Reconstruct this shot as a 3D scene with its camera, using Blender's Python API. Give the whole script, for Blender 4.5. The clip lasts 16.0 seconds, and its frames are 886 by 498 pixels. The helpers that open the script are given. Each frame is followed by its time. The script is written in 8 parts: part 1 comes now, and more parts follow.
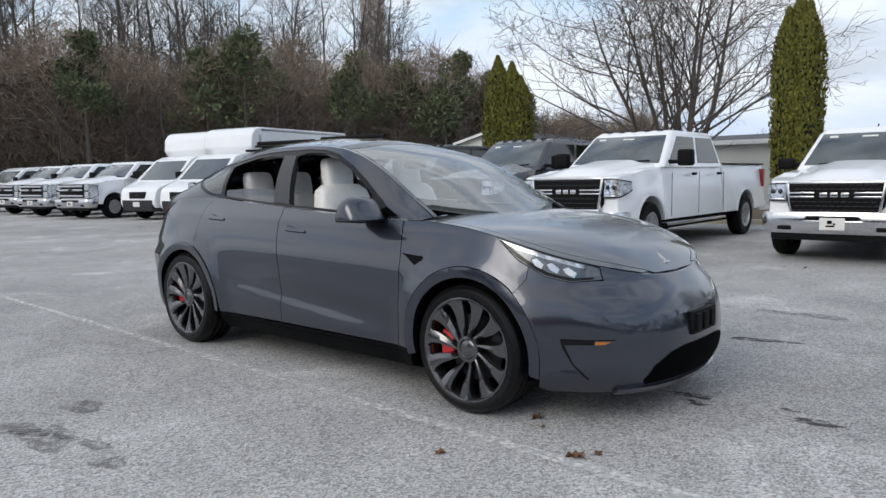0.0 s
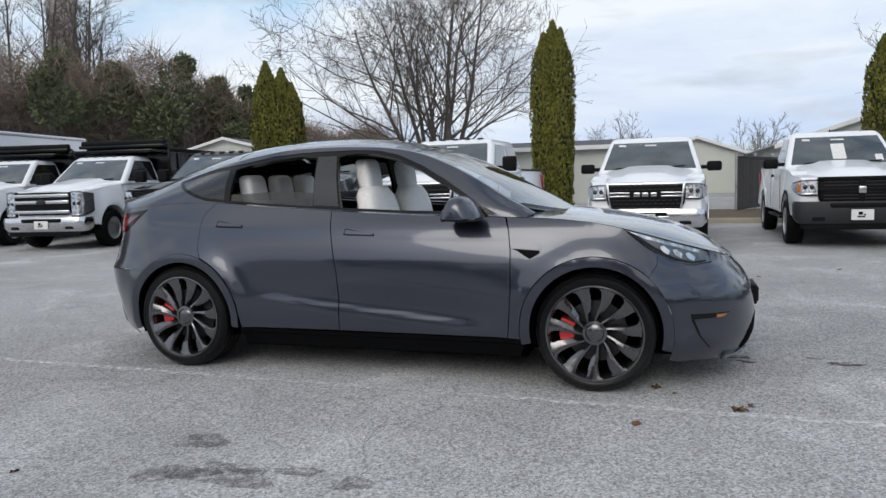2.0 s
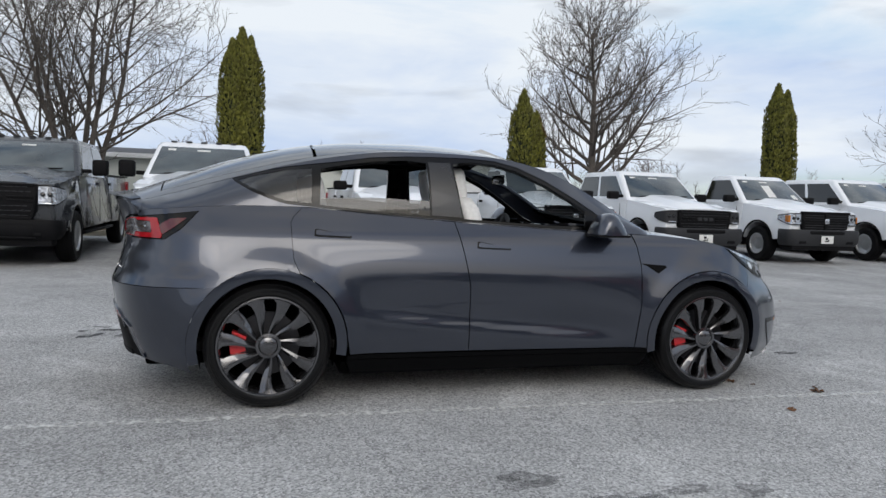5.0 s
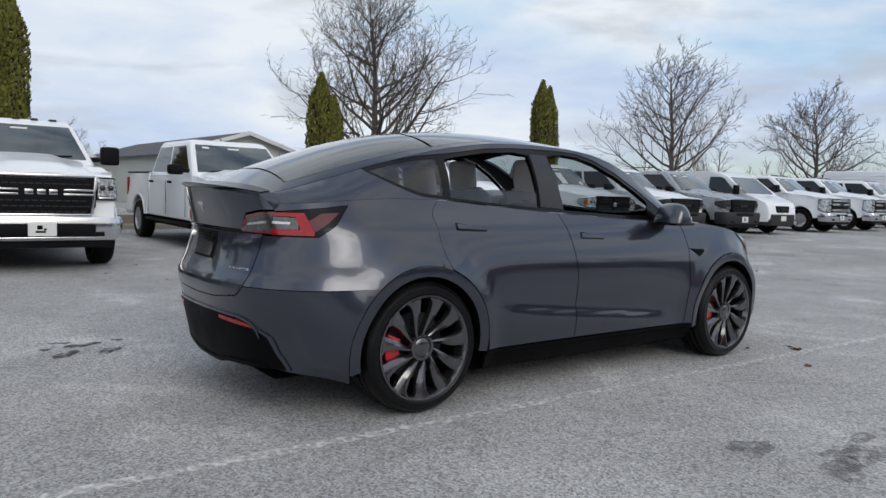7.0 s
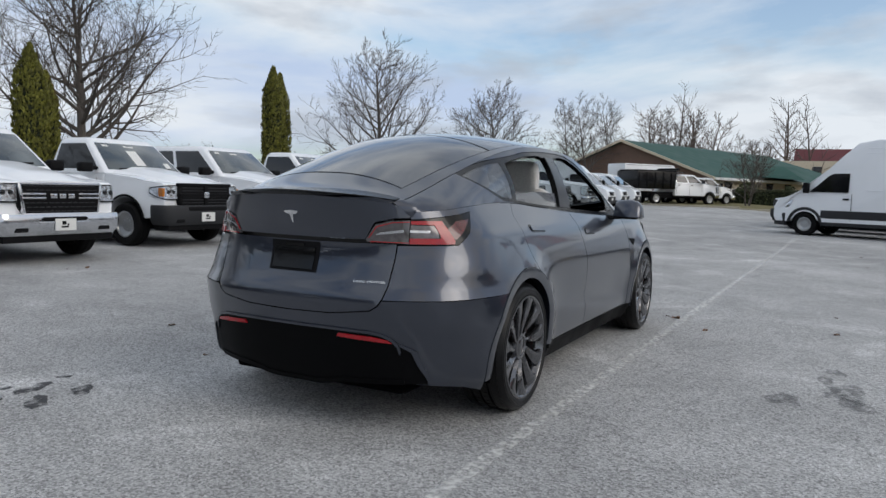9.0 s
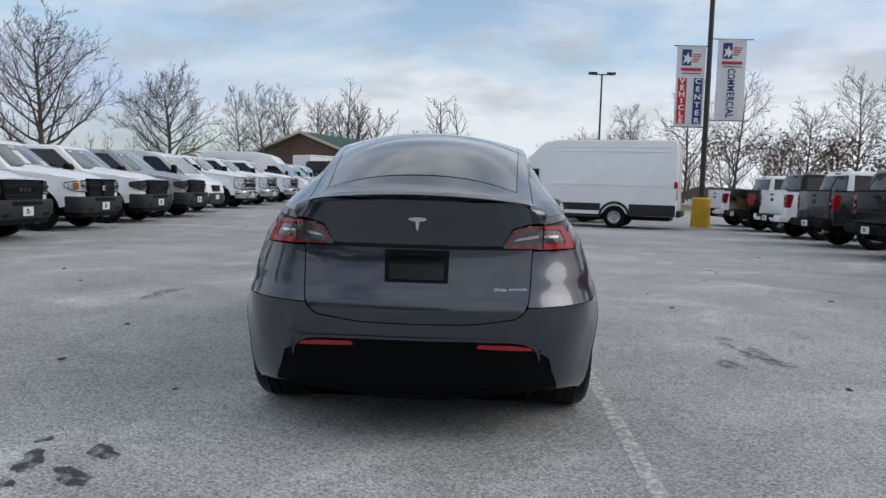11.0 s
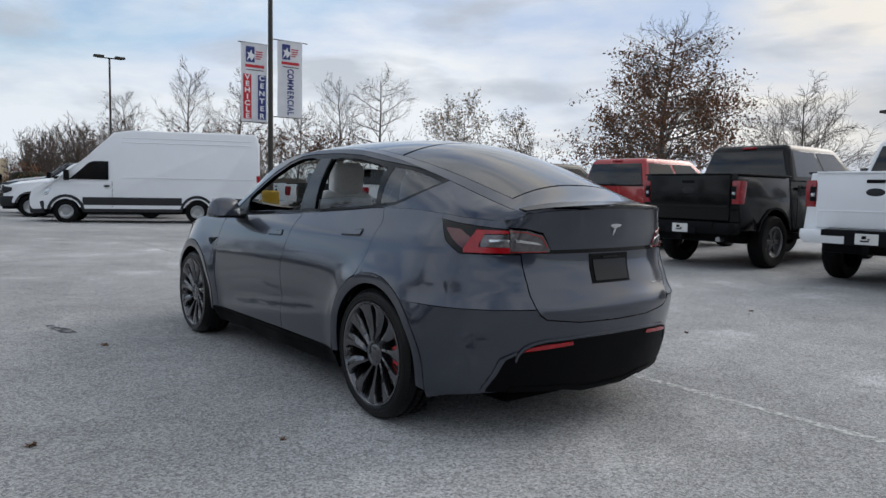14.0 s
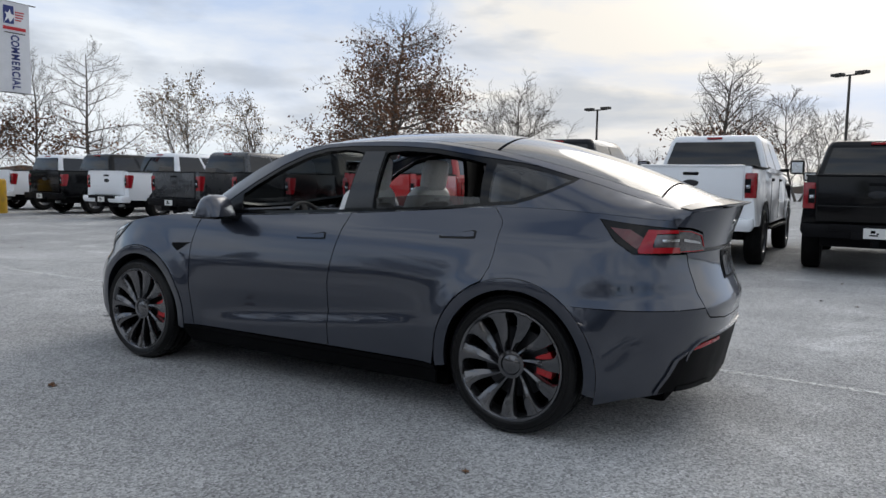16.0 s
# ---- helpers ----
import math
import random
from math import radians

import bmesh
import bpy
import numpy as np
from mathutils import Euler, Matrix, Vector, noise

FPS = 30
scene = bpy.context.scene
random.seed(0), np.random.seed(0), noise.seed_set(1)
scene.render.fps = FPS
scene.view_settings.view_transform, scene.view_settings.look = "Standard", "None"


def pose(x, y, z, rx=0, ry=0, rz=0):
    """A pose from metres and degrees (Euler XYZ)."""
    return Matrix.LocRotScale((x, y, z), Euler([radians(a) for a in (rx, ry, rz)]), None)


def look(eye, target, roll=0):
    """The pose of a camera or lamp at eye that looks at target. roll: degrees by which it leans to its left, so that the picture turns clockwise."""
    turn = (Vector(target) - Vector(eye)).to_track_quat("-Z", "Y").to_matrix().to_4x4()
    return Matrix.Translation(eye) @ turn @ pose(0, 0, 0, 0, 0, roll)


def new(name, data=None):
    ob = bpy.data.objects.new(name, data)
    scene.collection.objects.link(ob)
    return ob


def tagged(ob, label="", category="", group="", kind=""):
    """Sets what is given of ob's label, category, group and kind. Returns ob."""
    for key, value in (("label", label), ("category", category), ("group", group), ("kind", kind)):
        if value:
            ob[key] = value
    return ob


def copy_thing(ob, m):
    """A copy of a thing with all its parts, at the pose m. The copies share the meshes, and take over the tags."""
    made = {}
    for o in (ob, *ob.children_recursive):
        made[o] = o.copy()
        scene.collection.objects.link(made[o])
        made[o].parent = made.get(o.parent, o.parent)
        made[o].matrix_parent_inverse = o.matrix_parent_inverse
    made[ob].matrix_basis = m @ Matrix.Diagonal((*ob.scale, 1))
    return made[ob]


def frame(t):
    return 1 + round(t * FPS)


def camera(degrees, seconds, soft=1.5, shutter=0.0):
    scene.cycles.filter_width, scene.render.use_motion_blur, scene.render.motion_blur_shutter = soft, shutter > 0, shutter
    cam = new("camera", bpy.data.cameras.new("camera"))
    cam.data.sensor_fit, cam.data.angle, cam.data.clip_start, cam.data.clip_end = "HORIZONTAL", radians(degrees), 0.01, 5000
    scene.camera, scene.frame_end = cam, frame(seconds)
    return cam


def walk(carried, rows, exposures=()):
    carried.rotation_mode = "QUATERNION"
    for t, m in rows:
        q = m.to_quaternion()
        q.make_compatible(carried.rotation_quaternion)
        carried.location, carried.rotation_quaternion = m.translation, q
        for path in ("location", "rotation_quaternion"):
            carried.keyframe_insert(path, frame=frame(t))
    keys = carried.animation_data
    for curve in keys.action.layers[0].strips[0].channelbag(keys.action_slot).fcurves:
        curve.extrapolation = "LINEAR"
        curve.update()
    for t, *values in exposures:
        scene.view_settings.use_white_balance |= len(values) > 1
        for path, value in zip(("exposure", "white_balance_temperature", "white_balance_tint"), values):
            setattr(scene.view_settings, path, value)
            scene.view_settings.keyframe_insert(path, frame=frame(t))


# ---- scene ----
cam = camera(62.7, 16.0)
PATH = [
    (0, (3.909, -3.931, 1.293), (2.603, -2.428, 1.097), -0.9),
    (0.5, (3.449, -4.307, 1.282), (2.307, -2.676, 1.09), -1.1),
    (1, (3.0, -4.718, 1.282), (2.028, -2.981, 1.09), -1.3),
    (1.5, (2.475, -4.978, 1.274), (1.676, -3.154, 1.085), -1.5),
    (2, (1.92, -5.22, 1.281), (1.302, -3.327, 1.094), -1.5),
    (2.5, (1.353, -5.321, 1.261), (0.919, -3.378, 1.081), -1.4),
    (3, (0.763, -5.42, 1.249), (0.519, -3.442, 1.078), -0.9),
    (3.5, (0.188, -5.425, 1.233), (0.138, -3.432, 1.075), -0.2),
    (4, (-0.401, -5.378, 1.232), (-0.255, -3.389, 1.088), 0.5),
    (4.2, (-0.647, -5.357, 1.246), (-0.42, -3.375, 1.106), 0.9),
    (6.3, (-3.028, -4.543, 1.228), (-2.056, -2.802, 1.07), 2.0),
    (6.5, (-3.237, -4.44, 1.216), (-2.201, -2.736, 1.058), 1.9),
    (7, (-3.713, -4.078, 1.217), (-2.516, -2.484, 1.057), 2.0),
    (7.5, (-4.178, -3.716, 1.217), (-2.82, -2.257, 1.056), 2.2),
    (8, (-4.529, -3.26, 1.224), (-3.016, -1.962, 1.065), 2.2),
    (8.5, (-4.878, -2.835, 1.242), (-3.23, -1.713, 1.085), 2.2),
    (8.7, (-5.027, -2.67, 1.247), (-3.332, -1.621, 1.083), 2.0),
    (10.8, (-5.753, -0.442, 1.243), (-3.766, -0.284, 1.078), 1.1),
    (11, (-5.715, -0.218, 1.253), (-3.723, -0.161, 1.083), 1.6),
    (11.5, (-5.683, 0.355, 1.253), (-3.7, 0.156, 1.086), 2.0),
    (12, (-5.595, 0.926, 1.236), (-3.651, 0.482, 1.08), 2.0),
    (12.5, (-5.494, 1.504, 1.243), (-3.617, 0.831, 1.093), 1.8),
    (13, (-5.343, 2.059, 1.254), (-3.552, 1.181, 1.104), 1.6),
    (13.5, (-5.071, 2.557, 1.263), (-3.38, 1.5, 1.109), 1.3),
    (14, (-4.813, 3.043, 1.271), (-3.237, 1.823, 1.109), 1.0),
    (14.5, (-4.426, 3.429, 1.279), (-2.977, 2.061, 1.108), 0.8),
    (15, (-4.014, 3.797, 1.294), (-2.705, 2.296, 1.114), 0.8),
    (15.5, (-3.496, 4.03, 1.298), (-2.338, 2.41, 1.114), 0.9),
    (16, (-2.981, 4.258, 1.295), (-1.98, 2.537, 1.11), 1.0),
]
walk(cam, [(t, look(eye, aim, roll)) for t, eye, aim, roll in PATH],
     [(0, 0.45), (2.5, 0.34), (4.0, 0.29), (7.0, 0.24), (8.5, 0.18), (12.5, 0.16), (14.0, 0.20), (16.0, 0.28)])

# ---- world and sun ----
SUN_AZ, SUN_EL = radians(184.0), radians(31.0)     # compass-like angle of the sun, measured from +y towards +x
world = bpy.data.worlds.new("sky")
scene.world = world
world.use_nodes = True
wn, wl = world.node_tree.nodes, world.node_tree.links
wn.clear()


def wnode(kind, **inputs):
    n = wn.new(kind)
    for k, v in inputs.items():
        n.inputs[k].default_value = v
    return n


w_out = wn.new("ShaderNodeOutputWorld")
w_bg = wn.new("ShaderNodeBackground")
w_sky = wn.new("ShaderNodeTexSky")
w_sky.sky_type, w_sky.sun_disc = "NISHITA", False
w_sky.sun_elevation, w_sky.sun_rotation = SUN_EL, SUN_AZ
w_sky.air_density, w_sky.dust_density, w_sky.ozone_density = 1.0, 1.5, 1.5
w_tc = wn.new("ShaderNodeTexCoord")
w_map = wn.new("ShaderNodeMapping")
w_map.inputs["Scale"].default_value = (1.0, 1.4, 4.5)
w_n1 = wnode("ShaderNodeTexNoise", Scale=1.6, Detail=8.0, Roughness=0.56, Distortion=0.35)
w_n2 = wnode("ShaderNodeTexNoise", Scale=4.2, Detail=6.0, Roughness=0.5, Distortion=0.2)
w_r1 = wn.new("ShaderNodeMapRange")
w_r1.inputs[1].default_value, w_r1.inputs[2].default_value = 0.36, 0.58
w_r1.inputs[3].default_value, w_r1.inputs[4].default_value = 0.06, 1.0
w_r2 = wn.new("ShaderNodeMapRange")
w_r2.inputs[1].default_value, w_r2.inputs[2].default_value = 0.52, 0.68
w_r2.inputs[3].default_value, w_r2.inputs[4].default_value = 0.0, 0.72
w_gain = wn.new("ShaderNodeVectorMath")
w_gain.operation = "SCALE"
w_gain.inputs["Scale"].default_value = 0.145
w_dot = wn.new("ShaderNodeVectorMath")
w_dot.operation = "DOT_PRODUCT"
w_dot.inputs[1].default_value = (math.sin(SUN_AZ) * math.cos(SUN_EL), math.cos(SUN_AZ) * math.cos(SUN_EL), math.sin(SUN_EL))
w_ramp = wn.new("ShaderNodeValToRGB")
w_ramp.color_ramp.elements[0].position, w_ramp.color_ramp.elements[0].color = 0.0, (0.67, 0.715, 0.765, 1)
w_ramp.color_ramp.elements[1].position, w_ramp.color_ramp.elements[1].color = 1.0, (0.74, 0.68, 0.59, 1)
e = w_ramp.color_ramp.elements.new(0.55)
e.color = (0.72, 0.755, 0.795, 1)
w_m1 = wn.new("ShaderNodeMix")
w_m1.data_type = "RGBA"
w_m2 = wn.new("ShaderNodeMix")
w_m2.data_type = "RGBA"
w_m2.inputs[7].default_value = (0.40, 0.44, 0.50, 1)
wl.new(w_tc.outputs["Generated"], w_map.inputs[0])
wl.new(w_map.outputs[0], w_n1.inputs["Vector"])
wl.new(w_map.outputs[0], w_n2.inputs["Vector"])
wl.new(w_n1.outputs["Fac"], w_r1.inputs[0])
wl.new(w_n2.outputs["Fac"], w_r2.inputs[0])
wl.new(w_sky.outputs[0], w_gain.inputs[0])
wl.new(w_tc.outputs["Generated"], w_dot.inputs[0])
wl.new(w_dot.outputs["Value"], w_ramp.inputs[0])
wl.new(w_r1.outputs[0], w_m1.inputs[0])
w_cap = wn.new("ShaderNodeVectorMath")
w_cap.operation = "MINIMUM"
w_cap.inputs[1].default_value = (0.42, 0.52, 0.70)
wl.new(w_gain.outputs[0], w_cap.inputs[0])
wl.new(w_cap.outputs[0], w_m1.inputs[6])
wl.new(w_ramp.outputs[0], w_m1.inputs[7])
wl.new(w_r2.outputs[0], w_m2.inputs[0])
w_pos, w_pow, w_glow, w_add = wn.new("ShaderNodeMath"), wn.new("ShaderNodeMath"), wn.new("ShaderNodeVectorMath"), wn.new("ShaderNodeVectorMath")
w_pos.operation, w_pos.inputs[1].default_value = "MAXIMUM", 0.0
w_pow.operation, w_pow.inputs[1].default_value = "POWER", 30.0
w_glow.operation, w_glow.inputs[0].default_value = "SCALE", (2.3, 2.12, 1.9)
w_add.operation = "ADD"
wl.new(w_dot.outputs["Value"], w_pos.inputs[0])
wl.new(w_pos.outputs[0], w_pow.inputs[0])
wl.new(w_pow.outputs[0], w_glow.inputs["Scale"])
wl.new(w_m1.outputs[2], w_add.inputs[0])
wl.new(w_glow.outputs[0], w_add.inputs[1])
wl.new(w_add.outputs[0], w_m2.inputs[6])
wl.new(w_m2.outputs[2], w_bg.inputs[0])
w_bg.inputs[1].default_value = 1.03
wl.new(w_bg.outputs[0], w_out.inputs[0])

sun = new("sun", bpy.data.lights.new("sun", "SUN"))
sun.data.energy, sun.data.angle, sun.data.color = 0.52, radians(34.0), (1.0, 0.95, 0.88)
sun.matrix_world = look((0, 0, 0), (-math.sin(SUN_AZ) * math.cos(SUN_EL), -math.cos(SUN_AZ) * math.cos(SUN_EL), -math.sin(SUN_EL)))


# ---- materials ----
def material(name, color, rough=0.5, metal=0.0, var=0.12, scale=3.0, fine=0.06, fscale=60.0, bump=0.0, bscale=80.0, coat=0.0,
             second=None, amount=0.5, rvar=0.1, spec=0.5, emit=0.0, alpha=None, random_var=0.0, island=0.0, coat_ior=1.5):
    """A surface with a coarse and a fine variation of colour, uneven gloss, and fine relief. second: a colour that stains or wear mix in."""
    m = bpy.data.materials.new(name)
    m.use_nodes = True
    nt = m.node_tree
    n, l = nt.nodes, nt.links
    b = n["Principled BSDF"]
    tc = n.new("ShaderNodeTexCoord")

    def tex(s, detail=4.0):
        t = n.new("ShaderNodeTexNoise")
        t.inputs["Scale"].default_value, t.inputs["Detail"].default_value = s, detail
        l.new(tc.outputs["Object"], t.inputs["Vector"])
        return t

    def mix(kind, fac, a, bb):
        x = n.new("ShaderNodeMix")
        x.data_type, x.blend_type = "RGBA", kind
        for sock, v in ((x.inputs[0], fac), (x.inputs[6], a), (x.inputs[7], bb)):
            if isinstance(v, bpy.types.NodeSocket):
                l.new(v, sock)
            else:
                sock.default_value = v if not isinstance(v, tuple) else (*v, 1)[:4]
        return x.outputs[2]

    def remap(sock, a, bb, lo, hi):
        r = n.new("ShaderNodeMapRange")
        l.new(sock, r.inputs[0])
        for i, v in enumerate((a, bb, lo, hi)):
            r.inputs[i + 1].default_value = v
        return r.outputs[0]

    coarse = tex(scale)
    col = (*color, 1)
    if second:
        col = mix("MIX", remap(coarse.outputs["Fac"], 0.62 - 0.3 * amount, 0.85 - 0.3 * amount, 0, 1), color, second)
    out = mix("MULTIPLY", 1.0, col if not isinstance(col, tuple) else color, (1, 1, 1))
    scale_c = remap(coarse.outputs["Fac"], 0.3, 0.7, 1 - var, 1 + var)
    g = n.new("ShaderNodeVectorMath")
    g.operation = "SCALE"
    l.new(out, g.inputs[0])
    l.new(scale_c, g.inputs["Scale"])
    out = g.outputs[0]
    if fine:
        f = tex(fscale, 2.0)
        g2 = n.new("ShaderNodeVectorMath")
        g2.operation = "SCALE"
        l.new(out, g2.inputs[0])
        l.new(remap(f.outputs["Fac"], 0.3, 0.7, 1 - fine, 1 + fine), g2.inputs["Scale"])
        out = g2.outputs[0]
    for amt, node, sock in ((random_var, "ShaderNodeObjectInfo", "Random"), (island, "ShaderNodeNewGeometry", "Random Per Island")):
        if amt:
            o = n.new(node)
            g3 = n.new("ShaderNodeVectorMath")
            g3.operation = "SCALE"
            l.new(out, g3.inputs[0])
            l.new(remap(o.outputs[sock], 0, 1, 1 - amt, 1 + amt), g3.inputs["Scale"])
            out = g3.outputs[0]
    l.new(out, b.inputs["Base Color"])
    l.new(remap(coarse.outputs["Fac"], 0.3, 0.7, max(0.0, rough - rvar), min(1.0, rough + rvar)), b.inputs["Roughness"])
    b.inputs["Metallic"].default_value = metal
    b.inputs["Specular IOR Level"].default_value = spec
    b.inputs["Coat Weight"].default_value = coat
    b.inputs["Coat Roughness"].default_value = 0.045
    b.inputs["Coat IOR"].default_value = coat_ior
    if emit:
        b.inputs["Emission Color"].default_value = (*color, 1)
        b.inputs["Emission Strength"].default_value = emit
    if bump:
        bt = tex(bscale, 3.0)
        bn = n.new("ShaderNodeBump")
        bn.inputs["Strength"].default_value, bn.inputs["Distance"].default_value = bump, 0.01
        l.new(bt.outputs["Fac"], bn.inputs["Height"])
        l.new(bn.outputs[0], b.inputs["Normal"])
    return m


def glass(name, tint, rough=0.0, sharp=2.6):
    """Thin automotive glass: clear or tinted transmission with a glossy face."""
    m = bpy.data.materials.new(name)
    m.use_nodes = True
    n, l = m.node_tree.nodes, m.node_tree.links
    n.clear()
    out, mx = n.new("ShaderNodeOutputMaterial"), n.new("ShaderNodeMixShader")
    tr, gl, fr = n.new("ShaderNodeBsdfTransparent"), n.new("ShaderNodeBsdfGlossy"), n.new("ShaderNodeLayerWeight")
    tr.inputs[0].default_value = (*tint, 1)
    gl.inputs["Roughness"].default_value = rough
    fr.inputs["Blend"].default_value = 0.5
    pw, ad = n.new("ShaderNodeMath"), n.new("ShaderNodeMapRange")
    pw.operation = "POWER"
    pw.inputs[1].default_value = sharp
    ad.inputs[3].default_value, ad.inputs[4].default_value = 0.07, 0.95
    l.new(fr.outputs["Facing"], pw.inputs[0])
    l.new(pw.outputs[0], ad.inputs[0])
    tc, ns, mr = n.new("ShaderNodeTexCoord"), n.new("ShaderNodeTexNoise"), n.new("ShaderNodeMapRange")
    ns.inputs["Scale"].default_value = 5.0
    l.new(tc.outputs["Object"], ns.inputs["Vector"])
    l.new(ns.outputs["Fac"], mr.inputs[0])
    mr.inputs[3].default_value, mr.inputs[4].default_value = rough, rough + 0.06
    l.new(mr.outputs[0], gl.inputs["Roughness"])
    l.new(ad.outputs[0], mx.inputs[0])
    l.new(tr.outputs[0], mx.inputs[1])
    l.new(gl.outputs[0], mx.inputs[2])
    l.new(mx.outputs[0], out.inputs[0])
    return m


def asphalt_material():
    """Worn light-grey asphalt: pale aggregate, mottled patches, dark damp blotches and fine cracks."""
    m = material("asphalt", (0.20, 0.20, 0.205), rough=0.92, var=0.0, fine=0.0, spec=0.2)
    n, l = m.node_tree.nodes, m.node_tree.links
    b = n["Principled BSDF"]
    tc = n.new("ShaderNodeTexCoord")

    def tex(kind, s, **kw):
        t = n.new(kind)
        t.inputs["Scale"].default_value = s
        for k, v in kw.items():
            t.inputs[k].default_value = v
        l.new(tc.outputs["Object"], t.inputs["Vector"])
        return t

    def rng(sock, a, bb, lo, hi):
        r = n.new("ShaderNodeMapRange")
        l.new(sock, r.inputs[0])
        for i, v in enumerate((a, bb, lo, hi)):
            r.inputs[i + 1].default_value = v
        return r.outputs[0]

    def math2(op, a, bb):
        x = n.new("ShaderNodeMath")
        x.operation = op
        for i, v in enumerate((a, bb)):
            if isinstance(v, bpy.types.NodeSocket):
                l.new(v, x.inputs[i])
            else:
                x.inputs[i].default_value = v
        return x.outputs[0]

    big = tex("ShaderNodeTexNoise", 0.16, Detail=5.0, Roughness=0.55)
    mid = tex("ShaderNodeTexNoise", 0.9, Detail=6.0, Roughness=0.6, Distortion=0.6)
    patch = tex("ShaderNodeTexNoise", 1.7, Detail=5.0, Roughness=0.62, Distortion=1.0)
    grit = tex("ShaderNodeTexVoronoi", 95.0)
    grit2 = tex("ShaderNodeTexNoise", 130.0, Detail=2.0)
    crack = tex("ShaderNodeTexVoronoi", 0.55)
    crack.feature = "DISTANCE_TO_EDGE"
    warp = n.new("ShaderNodeVectorMath")
    warp.operation = "MULTIPLY_ADD"
    wt = tex("ShaderNodeTexNoise", 1.3, Detail=6.0)
    l.new(wt.outputs["Color"], warp.inputs[0])
    warp.inputs[1].default_value = (1.1, 1.1, 0)
    l.new(tc.outputs["Object"], warp.inputs[2])
    l.new(warp.outputs[0], crack.inputs["Vector"])
    v = math2("MULTIPLY", rng(big.outputs["Fac"], 0.3, 0.7, 0.80, 1.18), rng(mid.outputs["Fac"], 0.3, 0.7, 0.82, 1.15))
    v = math2("MULTIPLY", v, rng(patch.outputs["Fac"], 0.60, 0.74, 1.0, 0.80))
    v = math2("MULTIPLY", v, rng(mid.outputs["Fac"], 0.58, 0.72, 1.0, 1.26))
    v = math2("MULTIPLY", v, rng(grit.outputs["Color"], 0.0, 1.0, 0.42, 1.58))
    v = math2("MULTIPLY", v, rng(grit2.outputs["Fac"], 0.35, 0.65, 0.84, 1.16))
    cr = math2("MULTIPLY", rng(crack.outputs["Distance"], 0.0, 0.006, 1.0, 0.0), rng(big.outputs["Fac"], 0.58, 0.66, 0.0, 0.45))
    v = math2("MULTIPLY", v, math2("SUBTRACT", 1.0, cr))
    g = n.new("ShaderNodeVectorMath")
    g.operation = "SCALE"
    g.inputs[0].default_value = (0.39, 0.39, 0.388)
    l.new(v, g.inputs["Scale"])
    l.new(g.outputs[0], b.inputs["Base Color"])
    bn = n.new("ShaderNodeBump")
    bn.inputs["Strength"].default_value, bn.inputs["Distance"].default_value = 0.55, 0.006
    l.new(grit.outputs["Distance"], bn.inputs["Height"])
    l.new(bn.outputs[0], b.inputs["Normal"])
    return m


M_ASPHALT = asphalt_material()
M_WHITE = material("white_paint", (0.84, 0.86, 0.89), rough=0.25, var=0.012, fine=0.0, coat=0.5, rvar=0.01)
M_BLACKP = material("black_paint", (0.0025, 0.0027, 0.0034), rough=0.16, var=0.1, fine=0.0, coat=0.15, rvar=0.03, spec=0.22)
M_DARKGREY = material("dark_grey_paint", (0.035, 0.038, 0.043), rough=0.28, metal=0.3, var=0.06, fine=0.02, coat=0.7, rvar=0.05)
M_SILVER = material("silver_paint", (0.34, 0.36, 0.38), rough=0.3, metal=0.4, var=0.05, fine=0.02, coat=0.6)
M_RED = material("red_paint", (0.36, 0.004, 0.006), rough=0.25, metal=0.1, var=0.05, fine=0.02, coat=0.8, rvar=0.04)
M_PLASTIC = material("black_plastic", (0.008, 0.008, 0.009), rough=0.55, var=0.15, fscale=200, bump=0.15, bscale=400, spec=0.08)
M_GREYPL = material("grey_plastic", (0.028, 0.029, 0.032), rough=0.55, var=0.12, bump=0.1, bscale=300, spec=0.25)
M_CHROME = material("chrome", (0.66, 0.67, 0.69), rough=0.14, metal=1.0, var=0.05, fine=0.0, rvar=0.06)
M_RUBBER = material("tyre_rubber", (0.0055, 0.0055, 0.006), rough=0.6, var=0.2, second=(0.012, 0.0115, 0.011), amount=0.25, bump=0.2, bscale=120, spec=0.10)
M_RIM = material("dark_alloy", (0.10, 0.10, 0.105), rough=0.3, metal=0.85, var=0.1, fine=0.02, coat=0.3)
M_STEEL = material("steel_wheel", (0.42, 0.43, 0.44), rough=0.35, metal=0.8, var=0.12)
M_LAMP = material("lamp_housing", (0.50, 0.52, 0.55), rough=0.16, metal=0.9, var=0.55, scale=22, fine=0.2, fscale=90, coat=0.6)
M_AMBER = material("amber_lens", (0.42, 0.14, 0.015), rough=0.2, var=0.1, coat=0.5)
M_REDLENS = material("red_lens", (0.34, 0.006, 0.012), rough=0.12, var=0.12, scale=20, coat=0.35)
M_TAILRED = material("truck_tail_lens", (0.26, 0.006, 0.012), rough=0.18, var=0.15, scale=14, coat=0.6)
M_PLATE = material("white_plate", (0.72, 0.72, 0.70), rough=0.45, var=0.04)
M_INK = material("dark_ink", (0.004, 0.004, 0.005), rough=0.7, spec=0.1)
M_GLASSDARK = material("tinted_glass", (0.004, 0.005, 0.007), rough=0.05, var=0.2, fine=0.0, coat=0.25, rvar=0.02)
M_GLASSCAB = material("windscreen_glass", (0.055, 0.070, 0.076), rough=0.05, var=0.45, scale=1.3, fine=0.0, coat=1.0, rvar=0.02)
